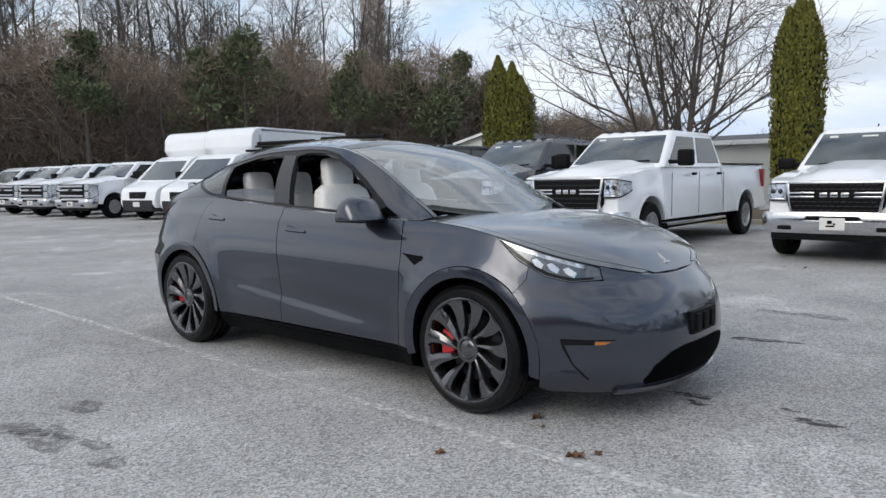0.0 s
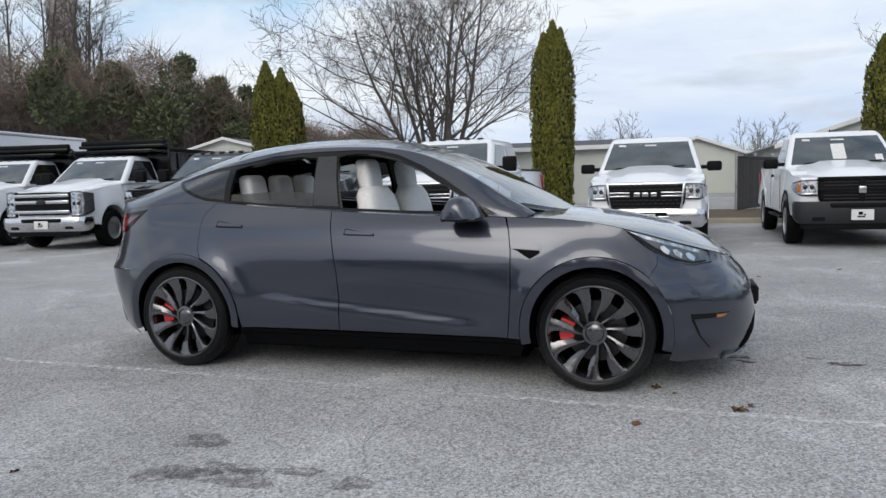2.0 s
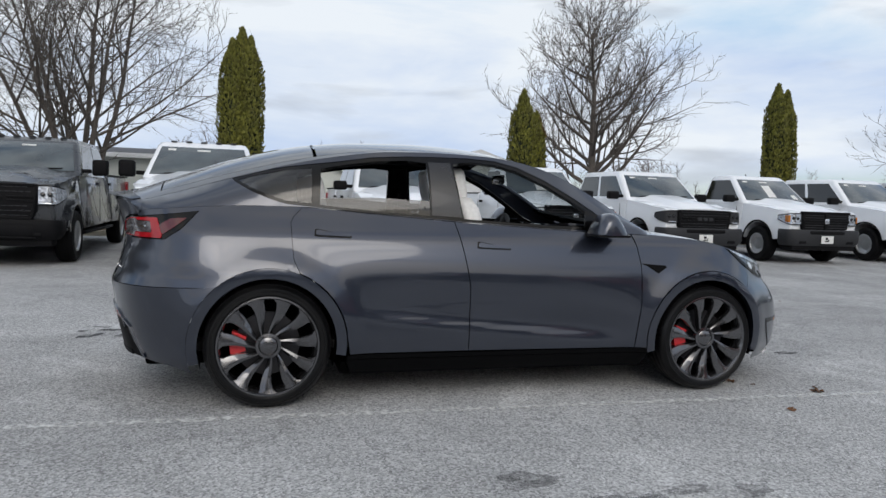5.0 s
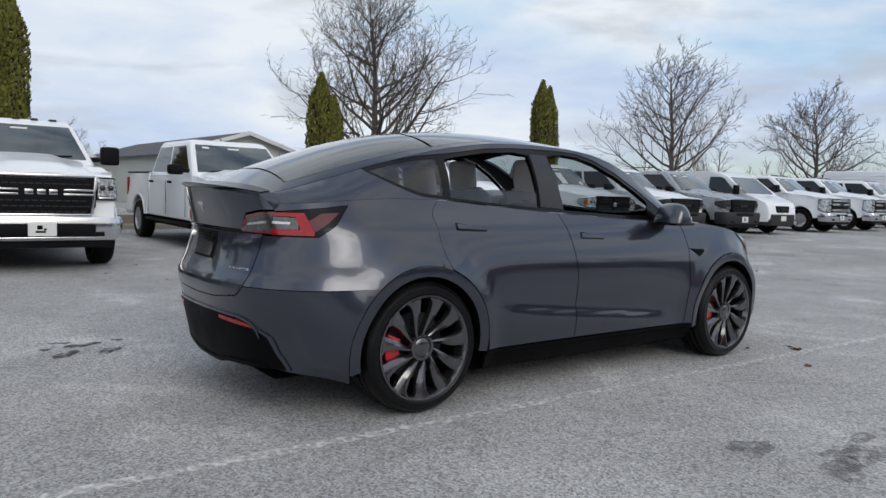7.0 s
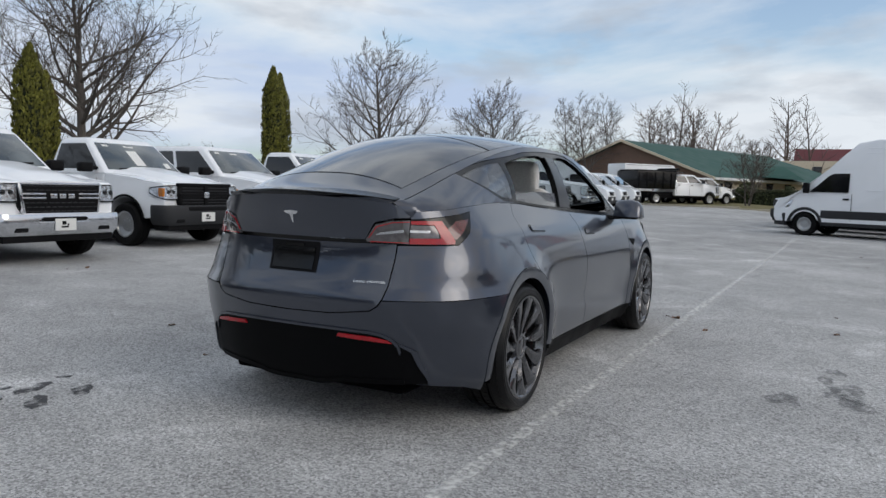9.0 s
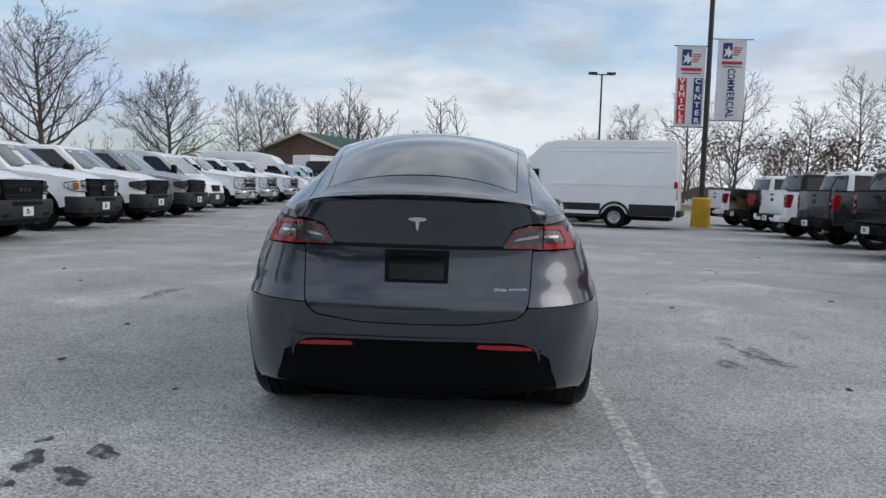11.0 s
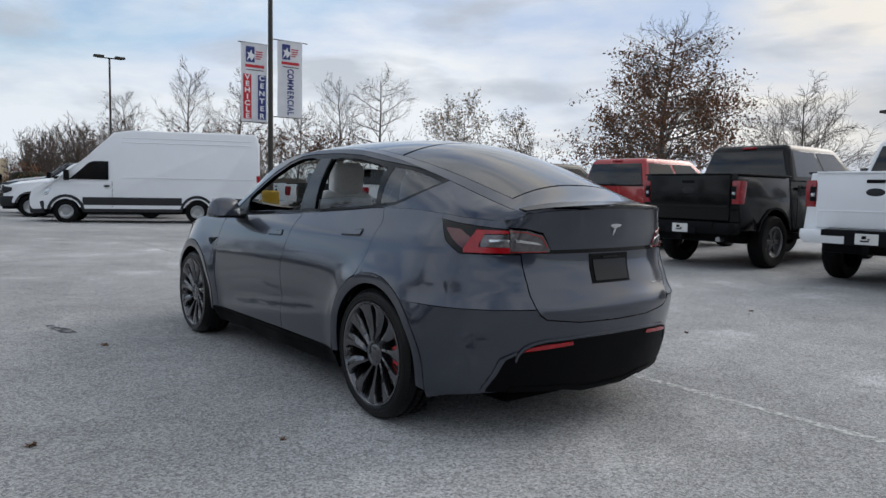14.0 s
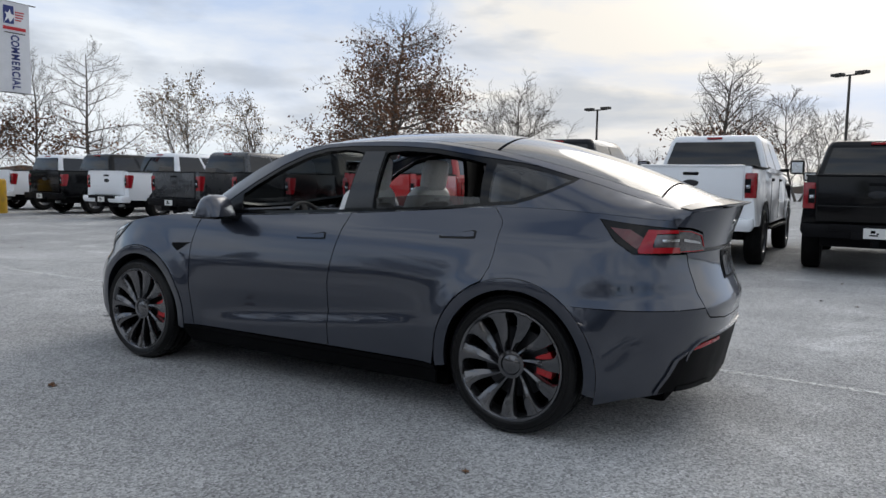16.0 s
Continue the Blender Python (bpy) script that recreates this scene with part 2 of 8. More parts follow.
M_GLASS = glass("clear_glass", (0.80, 0.86, 0.87), sharp=2.2)
M_GLASSTINT = glass("privacy_glass", (0.16, 0.17, 0.18))
M_STICKER = material("paper_sticker", (0.72, 0.72, 0.70), rough=0.7, var=0.1, scale=30)
M_YELLOW = material("yellow_paint", (0.62, 0.36, 0.02), rough=0.6, var=0.12, second=(0.3, 0.2, 0.06), amount=0.35, bump=0.1)
M_POLE = material("dark_bronze_metal", (0.045, 0.04, 0.036), rough=0.5, metal=0.4, var=0.15)


# ---- geometry helpers ----
def finish(name, bm, mat, parent=None, label="", smooth=None, recalc=True):
    if recalc:
        bmesh.ops.recalc_face_normals(bm, faces=bm.faces)
    if smooth is not None:
        lim = math.cos(radians(smooth))
        for f in bm.faces:
            f.smooth = True
        for ed in bm.edges:
            ed.smooth = len(ed.link_faces) == 2 and ed.link_faces[0].normal.dot(ed.link_faces[1].normal) > lim
    me = bpy.data.meshes.new(name)
    bm.to_mesh(me)
    bm.free()
    for mm in (mat if isinstance(mat, (list, tuple)) else (mat,)):
        me.materials.append(mm)
    ob = new(name, me)
    if parent is not None:
        ob.parent = parent
    return tagged(ob, label)


def part(name, bm, mat, parent, label="", smooth=35):
    return finish(name, bm, mat, parent, label, smooth)


def thing(name, label, category, group="", kind="", at=None):
    ob = tagged(new(name), label, category, group, kind)
    ob.empty_display_size = 0.1
    if at is not None:
        ob.matrix_world = at
    return ob


def hexa(bm, c, bevel=0.0, seg=2):
    """A block from 8 corners: the lower four, then the upper four, each anticlockwise."""
    v = [bm.verts.new(p) for p in c]
    fs = [bm.faces.new([v[i] for i in q]) for q in ((3, 2, 1, 0), (4, 5, 6, 7), (0, 1, 5, 4), (1, 2, 6, 5), (2, 3, 7, 6), (3, 0, 4, 7))]
    if bevel:
        es = list({ed for f in fs for ed in f.edges})
        bmesh.ops.bevel(bm, geom=es, offset=bevel, segments=seg, profile=0.6, affect="EDGES", clamp_overlap=True)
    return bm


def block(x0, x1, y0, y1, z0, z1, bevel=0.01, seg=2, top=None, bm=None):
    """A bevelled block; top = (x0, x1, y0, y1) of its upper face where that differs."""
    t = top or (x0, x1, y0, y1)
    return hexa(bm or bmesh.new(), [(x0, y0, z0), (x1, y0, z0), (x1, y1, z0), (x0, y1, z0), (t[0], t[2], z1), (t[1], t[2], z1), (t[1], t[3], z1), (t[0], t[3], z1)], bevel, seg)


def prism(profile, y0, y1, bevel=0.0, seg=2, bm=None, inset=None):
    """A profile in x and z, drawn out from y0 to y1. inset(x, z): how far the sides lean in at that point."""
    bm = bm or bmesh.new()
    f = inset or (lambda x, z: 0.0)
    a = [bm.verts.new((x, y0 + f(x, z), z)) for x, z in profile]
    b = [bm.verts.new((x, y1 - f(x, z), z)) for x, z in profile]
    fs = [bm.faces.new(a), bm.faces.new(list(reversed(b)))]
    for i in range(len(a)):
        j = (i + 1) % len(a)
        fs.append(bm.faces.new((a[j], a[i], b[i], b[j])))
    if bevel:
        bmesh.ops.bevel(bm, geom=list({ed for q in fs for ed in q.edges}), offset=bevel, segments=seg, profile=0.6, affect="EDGES", clamp_overlap=True)
    return bm


def tube(points, radii, sides=8, bm=None, cap=True):
    """A tapered tube through points."""
    bm = bm or bmesh.new()
    pts = [Vector(p) for p in points]
    rs = radii if isinstance(radii, (list, tuple)) else [radii] * len(pts)
    rings = []
    for i, p in enumerate(pts):
        d = (pts[min(i + 1, len(pts) - 1)] - pts[max(i - 1, 0)]).normalized()
        u = d.cross(Vector((0, 0, 1)) if abs(d.z) < 0.9 else Vector((1, 0, 0))).normalized()
        w = d.cross(u)
        rings.append([bm.verts.new(p + rs[i] * (math.cos(2 * math.pi * k / sides) * u + math.sin(2 * math.pi * k / sides) * w)) for k in range(sides)])
    for a, b in zip(rings, rings[1:]):
        for k in range(sides):
            bm.faces.new((a[k], a[(k + 1) % sides], b[(k + 1) % sides], b[k]))
    if cap:
        bm.faces.new(list(reversed(rings[0])))
        bm.faces.new(rings[-1])
    return bm


def lathe(profile, steps=40, bm=None, axis="y", centre=(0, 0, 0), closed=False):
    """Turns a profile of (radius, along) about an axis through centre."""
    bm = bm or bmesh.new()
    cx, cy, cz = centre
    rings = []
    for k in range(steps):
        a = 2 * math.pi * k / steps
        c, s = math.cos(a), math.sin(a)
        rings.append([bm.verts.new((cx + r * c, cy + h, cz + r * s) if axis == "y" else (cx + r * c, cy + r * s, cz + h)) for r, h in profile])
    m = len(profile)
    for k in range(steps):
        a, b = rings[k], rings[(k + 1) % steps]
        for i in range(m if closed else m - 1):
            j = (i + 1) % m
            if a[i].co == b[i].co and a[j].co == b[j].co:
                continue
            vs = [a[i], b[i], b[j], a[j]]
            if profile[i][0] < 1e-6:
                vs = [a[i], b[j], a[j]]
            elif profile[j][0] < 1e-6:
                vs = [a[i], b[i], a[j]]
            bm.faces.new(vs)
    return bm


def shift(bm, m):
    bmesh.ops.transform(bm, matrix=m, verts=bm.verts)
    return bm


def bars(bm, rects, y, t=0.004, flip=False):
    """Flat bars (x0, x1, z0, z1) standing on the plane y."""
    for x0, x1, z0, z1 in rects:
        block(x0, x1, y - t, y, z0, z1, 0, bm=bm)
    return bm


# ---- ground ----
def ground_z(x, y):
    """The lot is level round the car and climbs slightly towards its far end."""
    k = max(0.0, min(1.0, (y + 4.0) / 9.0))
    return 0.0045 * (math.sqrt((x - 6.0) ** 2 + 9.0) + x - 6.0) * k * k * (3 - 2 * k) if x < 90 else 0.76 * k * k * (3 - 2 * k)


def ground_sheet():
    xs = np.concatenate([np.linspace(-900, -60, 12), np.linspace(-40, 60, 51), np.linspace(80, 900, 12)])
    ys = np.concatenate([np.linspace(-900, -60, 12), np.linspace(-40, 50, 46), np.linspace(70, 900, 12)])
    bm = bmesh.new()
    g = [[bm.verts.new((x, y, ground_z(x, y))) for y in ys] for x in xs]
    for i in range(len(xs) - 1):
        for j in range(len(ys) - 1):
            bm.faces.new((g[i][j], g[i + 1][j], g[i + 1][j + 1], g[i][j + 1]))
    ob = finish("ground", bm, M_ASPHALT)
    return tagged(ob, "worn light grey asphalt of a car lot", "ground", kind="structure")


ground_sheet()
# ---- the car: surfaces ----
from mathutils.geometry import delaunay_2d_cdt

M_CARPAINT = material("gunmetal_paint", (0.034, 0.041, 0.061), rough=0.31, metal=0.72, var=0.03, scale=1.2, fine=0.03, fscale=500, coat=1.0, rvar=0.02, coat_ior=1.62)
M_CARBLACK = material("gloss_black_trim", (0.002, 0.002, 0.0024), rough=0.16, var=0.1, fine=0.0, coat=0.15, spec=0.25)
M_CARDARK = material("dark_cladding", (0.003, 0.0031, 0.0036), rough=0.5, var=0.1, spec=0.06)
M_CARVOID = material("dark_liner", (0.0015, 0.0015, 0.0018), rough=0.9, var=0.1, spec=0.05)
M_SEAT = material("white_leather", (0.86, 0.855, 0.84), rough=0.5, var=0.05, bump=0.08, bscale=150)
M_SEATDARK = material("dark_fabric", (0.02, 0.02, 0.022), rough=0.8, var=0.2, bump=0.1, bscale=200)
M_CALIPER = material("red_caliper", (0.62, 0.015, 0.02), rough=0.35, var=0.05, coat=0.5)
M_DISC = material("brake_disc", (0.05, 0.05, 0.055), rough=0.4, metal=0.8, var=0.15, scale=20)
M_TURBINE = material("turbine_alloy", (0.135, 0.135, 0.142), rough=0.20, metal=0.9, var=0.08, coat=0.6)
M_CARTYRE = material("dressed_tyre", (0.0035, 0.0035, 0.004), rough=0.36, var=0.2, second=(0.008, 0.008, 0.008), amount=0.25, bump=0.15, bscale=120, spec=0.26)
M_ROOFGLASS = material("dark_roof_glass", (0.034, 0.039, 0.047), rough=0.08, var=0.1, coat=0.8, rvar=0.02)
M_HEADLAMP = material("headlamp_clear", (0.10, 0.11, 0.12), rough=0.14, metal=0.75, var=0.5, scale=14, fine=0.1, coat=1.0)
M_TAILCLEAR = material("tail_lamp_smoke", (0.11, 0.10, 0.105), rough=0.15, metal=0.5, var=0.3, scale=30, coat=1.0)
M_REDSMOKE = material("smoked_red_lens", (0.085, 0.006, 0.010), rough=0.15, var=0.15, scale=20, coat=0.8)
M_PILLAR = material("gloss_pillar_cover", (0.014, 0.015, 0.018), rough=0.3, var=0.06, fine=0.0, coat=0.3)
M_BADGE = material("badge_chrome", (0.75, 0.76, 0.78), rough=0.18, metal=1.0, var=0.03, fine=0.0)


def curve(points):
    """A smooth function through (x, value) points."""
    p = sorted(points)
    xs, ys = [a for a, _ in p], [b for _, b in p]
    d = [(ys[i + 1] - ys[i]) / (xs[i + 1] - xs[i]) for i in range(len(xs) - 1)]
    s = [d[0]] + [0.0 if d[i - 1] * d[i] <= 0 else 2 * d[i - 1] * d[i] / (d[i - 1] + d[i]) for i in range(1, len(d))] + [d[-1]]

    def f(x):
        if x <= xs[0]:
            return ys[0] + s[0] * (x - xs[0])
        if x >= xs[-1]:
            return ys[-1] + s[-1] * (x - xs[-1])
        i = max(k for k in range(len(xs) - 1) if xs[k] <= x)
        h = xs[i + 1] - xs[i]
        t = (x - xs[i]) / h
        return (ys[i] * (1 + 2 * t) * (1 - t) ** 2 + h * s[i] * t * (1 - t) ** 2 + ys[i + 1] * t * t * (3 - 2 * t) + h * s[i + 1] * t * t * (t - 1))
    return f


AX_F, AX_R, AX_Z = 1.445, -1.445, 0.362
half_w = curve([(0.15, 0.83), (0.22, 0.865), (0.30, 0.888), (0.45, 0.903), (0.60, 0.918), (0.75, 0.912), (0.85, 0.893), (0.95, 0.862), (1.0, 0.842), (1.05, 0.806), (1.10, 0.768), (1.17, 0.722), (1.25, 0.69)])
nose_x = curve([(0.12, 2.26), (0.20, 2.345), (0.30, 2.385), (0.42, 2.392), (0.55, 2.372), (0.66, 2.318), (0.74, 2.248), (0.80, 2.228), (1.2, 2.20)])
tail_x = curve([(0.15, -2.20), (0.25, -2.30), (0.40, -2.340), (0.52, -2.365), (0.64, -2.384), (0.690, -2.392), (0.702, -2.386), (0.80, -2.345), (0.93, -2.316), (0.98, -2.318), (1.05, -2.335), (1.12, -2.36), (1.20, -2.385)])
L_F, N_F, L_R, N_R = 0.86, 2.5, 0.64, 2.5
edge_z = curve([(2.24, 0.752), (2.15, 0.80), (2.05, 0.838), (1.90, 0.888), (1.75, 0.935), (1.55, 0.988), (1.37, 1.018), (1.10, 1.040), (0.90, 1.046), (0.48, 1.060), (-0.32, 1.100), (-0.88, 1.138), (-1.26, 1.163),
                (-1.5, 1.163), (-1.8, 1.150), (-2.1, 1.125), (-2.4, 1.105)])
rail_z = curve([(1.10, 1.035), (1.02, 1.085), (0.86, 1.172), (0.68, 1.282), (0.49, 1.382), (0.31, 1.455), (0.12, 1.500), (-0.10, 1.522), (-0.40, 1.530), (-0.70, 1.522), (-1.0, 1.485), (-1.25, 1.435), (-1.5, 1.370),
                (-1.75, 1.298), (-2.0, 1.222), (-2.2, 1.172), (-2.4, 1.150)])
rail_y = curve([(1.10, 0.735), (0.86, 0.700), (0.50, 0.655), (0.10, 0.615), (-0.40, 0.600), (-0.90, 0.592), (-1.30, 0.578), (-1.80, 0.558), (-2.2, 0.545), (-2.4, 0.54)])
crown_z = curve([(1.30, 0.995), (1.22, 1.045), (1.0, 1.165), (0.80, 1.275), (0.60, 1.375), (0.40, 1.460), (0.20, 1.525), (0.0, 1.573), (-0.25, 1.602), (-0.50, 1.611), (-0.90, 1.600), (-1.2, 1.568), (-1.4, 1.530),
                 (-1.65, 1.460), (-1.85, 1.392), (-2.05, 1.318), (-2.25, 1.240), (-2.42, 1.200)])
bonnet_z = curve([(0.95, 1.085), (1.20, 1.066), (1.37, 1.045), (1.58, 1.016), (1.79, 0.976), (2.0, 0.905), (2.1, 0.856), (2.2, 0.780), (2.24, 0.752)])


def side_y(x, z):
    """Half width of the lower body at x and height z."""
    w = half_w(z)
    for a in (AX_F, AX_R):
        r = math.hypot(x - a, z - AX_Z)
        w += 0.030 * math.exp(-((r - 0.44) / 0.09) ** 2) * (1 if z < 0.9 else math.exp(-((z - 0.9) / 0.05) ** 2))
    d = z - (0.512 - 0.095 * (x + 0.24))
    w -= 0.026 * math.exp(-(d / 0.20) ** 2 if d > 0 else -(d / 0.045) ** 2) * math.exp(-((x + 0.08) / 0.86) ** 6)
    if x < -1.7:
        w -= 0.012 * max(0.0, 1 - abs(z - 0.76) / 0.06) * min(1.0, (-1.7 - x) / 0.2)
    f, r = nose_x(z), tail_x(z)
    u = (x - (f - L_F)) / L_F
    if u > 0:
        w *= max(0.0, 1 - min(u, 1.0) ** N_F) ** (1 / N_F)
    u = ((r + L_R) - x) / L_R
    if u > 0:
        w *= max(0.0, 1 - min(u, 1.0) ** N_R) ** (1 / N_R)
    return w


def end_x(y, z, front):
    """Where the lower body meets y at height z, at its nose or tail."""
    lo, hi = (nose_x(z) - L_F, nose_x(z)) if front else (tail_x(z) + L_R, tail_x(z))
    for _ in range(26):
        m = (lo + hi) / 2
        if side_y(m, z) > abs(y):
            lo = m
        else:
            hi = m
    return (lo + hi) / 2


def house_y(x, z):
    """Half width of the greenhouse's flank."""
    z0, z1 = edge_z(x), rail_z(x)
    t = (z - z0) / max(0.02, z1 - z0)
    t = max(-0.2, min(1.2, t))
    return side_y(x, z0) * (1 - t) + rail_y(x) * t + 0.030 * math.sin(math.pi * max(0.0, min(1.0, t)))


def top_z(x, y):
    w = rail_y(x)
    return rail_z(x) + (crown_z(x) - rail_z(x)) * (1 - min(1.0, abs(y) / w) ** 2.3)


def bonnet(x, y):
    z0 = edge_z(x)
    w = max(0.02, side_y(x, z0))
    return z0 + (bonnet_z(x) - z0) * (1 - min(1.0, abs(y) / w) ** 3)


# ---- the car: panels cut from the surfaces ----
def inside(px, py, poly):
    r = np.zeros(len(px), bool)
    n = len(poly)
    for i in range(n):
        (x0, y0), (x1, y1) = poly[i], poly[(i + 1) % n]
        c = (y0 > py) != (y1 > py)
        with np.errstate(divide="ignore", invalid="ignore"):
            r ^= c & (px < (x1 - x0) * (py - y0) / (y1 - y0 + 1e-30) + x0)
    return r


def resample(poly, step):
    out = []
    for i in range(len(poly)):
        a, b = Vector(poly[i]), Vector(poly[(i + 1) % len(poly)])
        n = max(1, int(round((b - a).length / step)))
        out += [tuple(a.lerp(b, k / n)) for k in range(n)]
    return out


def shrink(poly, d):
    """Moves a closed outline inwards by d, for the gaps between panels."""
    area = sum(poly[i][0] * poly[(i + 1) % len(poly)][1] - poly[(i + 1) % len(poly)][0] * poly[i][1] for i in range(len(poly)))
    s = 1 if area > 0 else -1
    out = []
    for i in range(len(poly)):
        p, a, b = Vector(poly[i]), Vector(poly[i - 1]), Vector(poly[(i + 1) % len(poly)])
        t = ((p - a).normalized() + (b - p).normalized())
        n = Vector((-t.y, t.x)).normalized() * s if t.length > 1e-6 else Vector((0, 0))
        out.append(tuple(p + n * d))
    return out


def panel(poly, surface, step=0.035, holes=(), gap=0.003, lift=0.0, depth=0.018, bm=None, rim=True):
    """A curved panel with thickness: an outline in the plane of a surface function, which returns the place on it."""
    outer = shrink(resample(poly, step), gap)
    inner = [shrink(resample(h, step), -gap) for h in holes]
    loops = [outer] + inner
    pts = [p for lp in loops for p in lp]
    edges, k = [], 0
    for lp in loops:
        edges += [(k + i, k + (i + 1) % len(lp)) for i in range(len(lp))]
        k += len(lp)
    a = np.array(outer)
    gx, gy = np.meshgrid(np.arange(a[:, 0].min(), a[:, 0].max(), step), np.arange(a[:, 1].min(), a[:, 1].max(), step))
    gx, gy = gx.ravel(), gy.ravel()
    ok = inside(gx, gy, outer)
    for h in inner:
        ok &= ~inside(gx, gy, h)
    gx, gy = gx[ok], gy[ok]
    b = np.array(pts)
    if len(gx):
        d = np.min((gx[:, None] - b[None, :, 0]) ** 2 + (gy[:, None] - b[None, :, 1]) ** 2, axis=1)
        keep = d > (0.5 * step) ** 2
        pts = pts + list(zip(gx[keep].tolist(), gy[keep].tolist()))
    vs, _, fs, _, _, _ = delaunay_2d_cdt([Vector(p) for p in pts], edges, [], 0, 1e-6)
    c = np.array([[sum(vs[i].x for i in f) / 3, sum(vs[i].y for i in f) / 3] for f in fs])
    ok = inside(c[:, 0], c[:, 1], outer)
    for h in inner:
        ok &= ~inside(c[:, 0], c[:, 1], h)
    bm2 = bmesh.new()
    P = [Vector(surface(v.x, v.y)) for v in vs]
    e = 1e-3
    N = []
    for v, p in zip(vs, P):
        n = (Vector(surface(v.x + e, v.y)) - Vector(surface(v.x - e, v.y))).cross(Vector(surface(v.x, v.y + e)) - Vector(surface(v.x, v.y - e)))
        n = n.normalized() if n.length > 1e-12 else Vector((0, 0, 1))
        if n.dot(p - Vector((p.x * 0.75, 0, 0.75))) < 0:
            n = -n
        N.append(n)
    top = [bm2.verts.new(p + n * lift) for p, n in zip(P, N)]
    low = [bm2.verts.new(p + n * (lift - depth)) for p, n in zip(P, N)]
    faces = [tuple(f) for f, o in zip(fs, ok) if o]
    use = {}
    for f in faces:
        bm2.faces.new([top[i] for i in f])
        for i in range(3):
            q = (f[i], f[(i + 1) % 3])
            use[q] = use.get(q, 0) + 1
    for (i, j) in list(use):
        if rim and (j, i) not in use:
            bm2.faces.new((top[j], top[i], low[i], low[j]))
    bmesh.ops.delete(bm2, geom=[v for v in bm2.verts if not v.link_faces], context="VERTS")
    bmesh.ops.recalc_face_normals(bm2, faces=bm2.faces)
    n_in = sum(1 for f in bm2.faces if f.normal.dot(f.calc_center_median() - Vector((f.calc_center_median().x * 0.75, 0, 0.75))) < 0)
    if n_in > len(bm2.faces) / 2:
        bmesh.ops.reverse_faces(bm2, faces=bm2.faces)
    if bm is None:
        return bm2
    me = bpy.data.meshes.new("tmp")
    bm2.to_mesh(me)
    bm2.free()
    bm.from_mesh(me)
    bpy.data.meshes.remove(me)
    return bm


def on_side(q):
    return lambda x, z: (x, q * side_y(x, z), z)


def on_house(q):
    return lambda x, z: (x, q * house_y(x, z), z)


def on_nose(y, z):
    return (end_x(y, z, True), y, z)


def on_tail(y, z):
    return (end_x(y, z, False), y, z)


def on_top(x, y):
    return (x, y, top_z(x, y))


def on_bonnet(x, y):
    return (x, y, bonnet(x, y))


def edge_run(x0, x1, n=14, dz=0.0):
    return [(x, edge_z(x) + dz) for x in np.linspace(x0, x1, n).tolist()]


def arc(ax, r, a0, a1, n=18):
    return [(ax + r * math.cos(radians(t)), AX_Z + r * math.sin(radians(t))) for t in np.linspace(a0, a1, n).tolist()]


def mirror_y(poly):
    return [(-a, b) for a, b in reversed(poly)]


JOIN = 0.60


def join_run(front, z0, z1, n=10):
    n = max(2, int(abs(z1 - z0) / 0.018))
    return [(end_x(JOIN, z, front), z) for z in np.linspace(z0, z1, n).tolist()]


def seam(z0, z1):
    return np.linspace(z0, z1, max(2, int(abs(z1 - z0) / 0.018))).tolist()


def weld(*bms):
    """Joins panels that share an edge into one sheet with one smooth surface."""
    out = bmesh.new()
    for b in bms:
        me = bpy.data.meshes.new("tmp")
        b.to_mesh(me)
        b.free()
        out.from_mesh(me)
        bpy.data.meshes.remove(me)
    bmesh.ops.remove_doubles(out, verts=out.verts, dist=0.003)
    bmesh.ops.recalc_face_normals(out, faces=out.faces)
    c = sum((f.normal.dot(f.calc_center_median() - Vector((0, 0, 0.5))) for f in out.faces))
    if c < 0:
        bmesh.ops.reverse_faces(out, faces=out.faces)
    return out


car = thing("electric_car", "dark grey metallic electric crossover with white seats, windows lowered", "car")
RA = 0.452


def cpart(name, bm, mat, label="", parent=None, smooth=50):
    return finish(name, bm, mat, parent or car, label, smooth, recalc=False)


# the lamp outlines on the flank
HEAD = [(1.60, edge_z(1.60) - 0.004)] + edge_run(1.66, 2.04, 8, -0.004) + [(max(2.06, end_x(JOIN, z, True) - 0.001), z) for z in (0.815, 0.785, 0.757)] + [(2.075, 0.754), (1.99, 0.748), (1.88, 0.778), (1.74, 0.862)]
TAIL = [(-1.835, edge_z(-1.835) - 0.022), (-1.95, edge_z(-1.95) - 0.028), (end_x(JOIN, 1.082, False), 1.082)] + join_run(False, 1.05, 0.962, 5) + [(-2.02, 0.958), (-1.93, 1.02)]
FDOOR_F = [(0.893, edge_z(0.893)), (0.921, 0.966), (0.939, 0.842), (0.941, 0.611), (0.925, 0.42), (0.914, 0.300)]
MID = [(-0.235, 0.304), (-0.232, 0.477), (-0.236, 0.692), (-0.255, 0.80), (-0.275, 0.905), (-0.318, edge_z(-0.318))]
RDOOR_R = [(-0.974, 0.300), (-0.992, 0.40)] + arc(AX_R, RA + 0.004, 12, 68, 8) + [(-1.290, 0.815), (-1.310, 0.860), (-1.319, 0.949), (-1.325, 1.075), (-1.310, 1.105), (-1.252, edge_z(-1.252))]

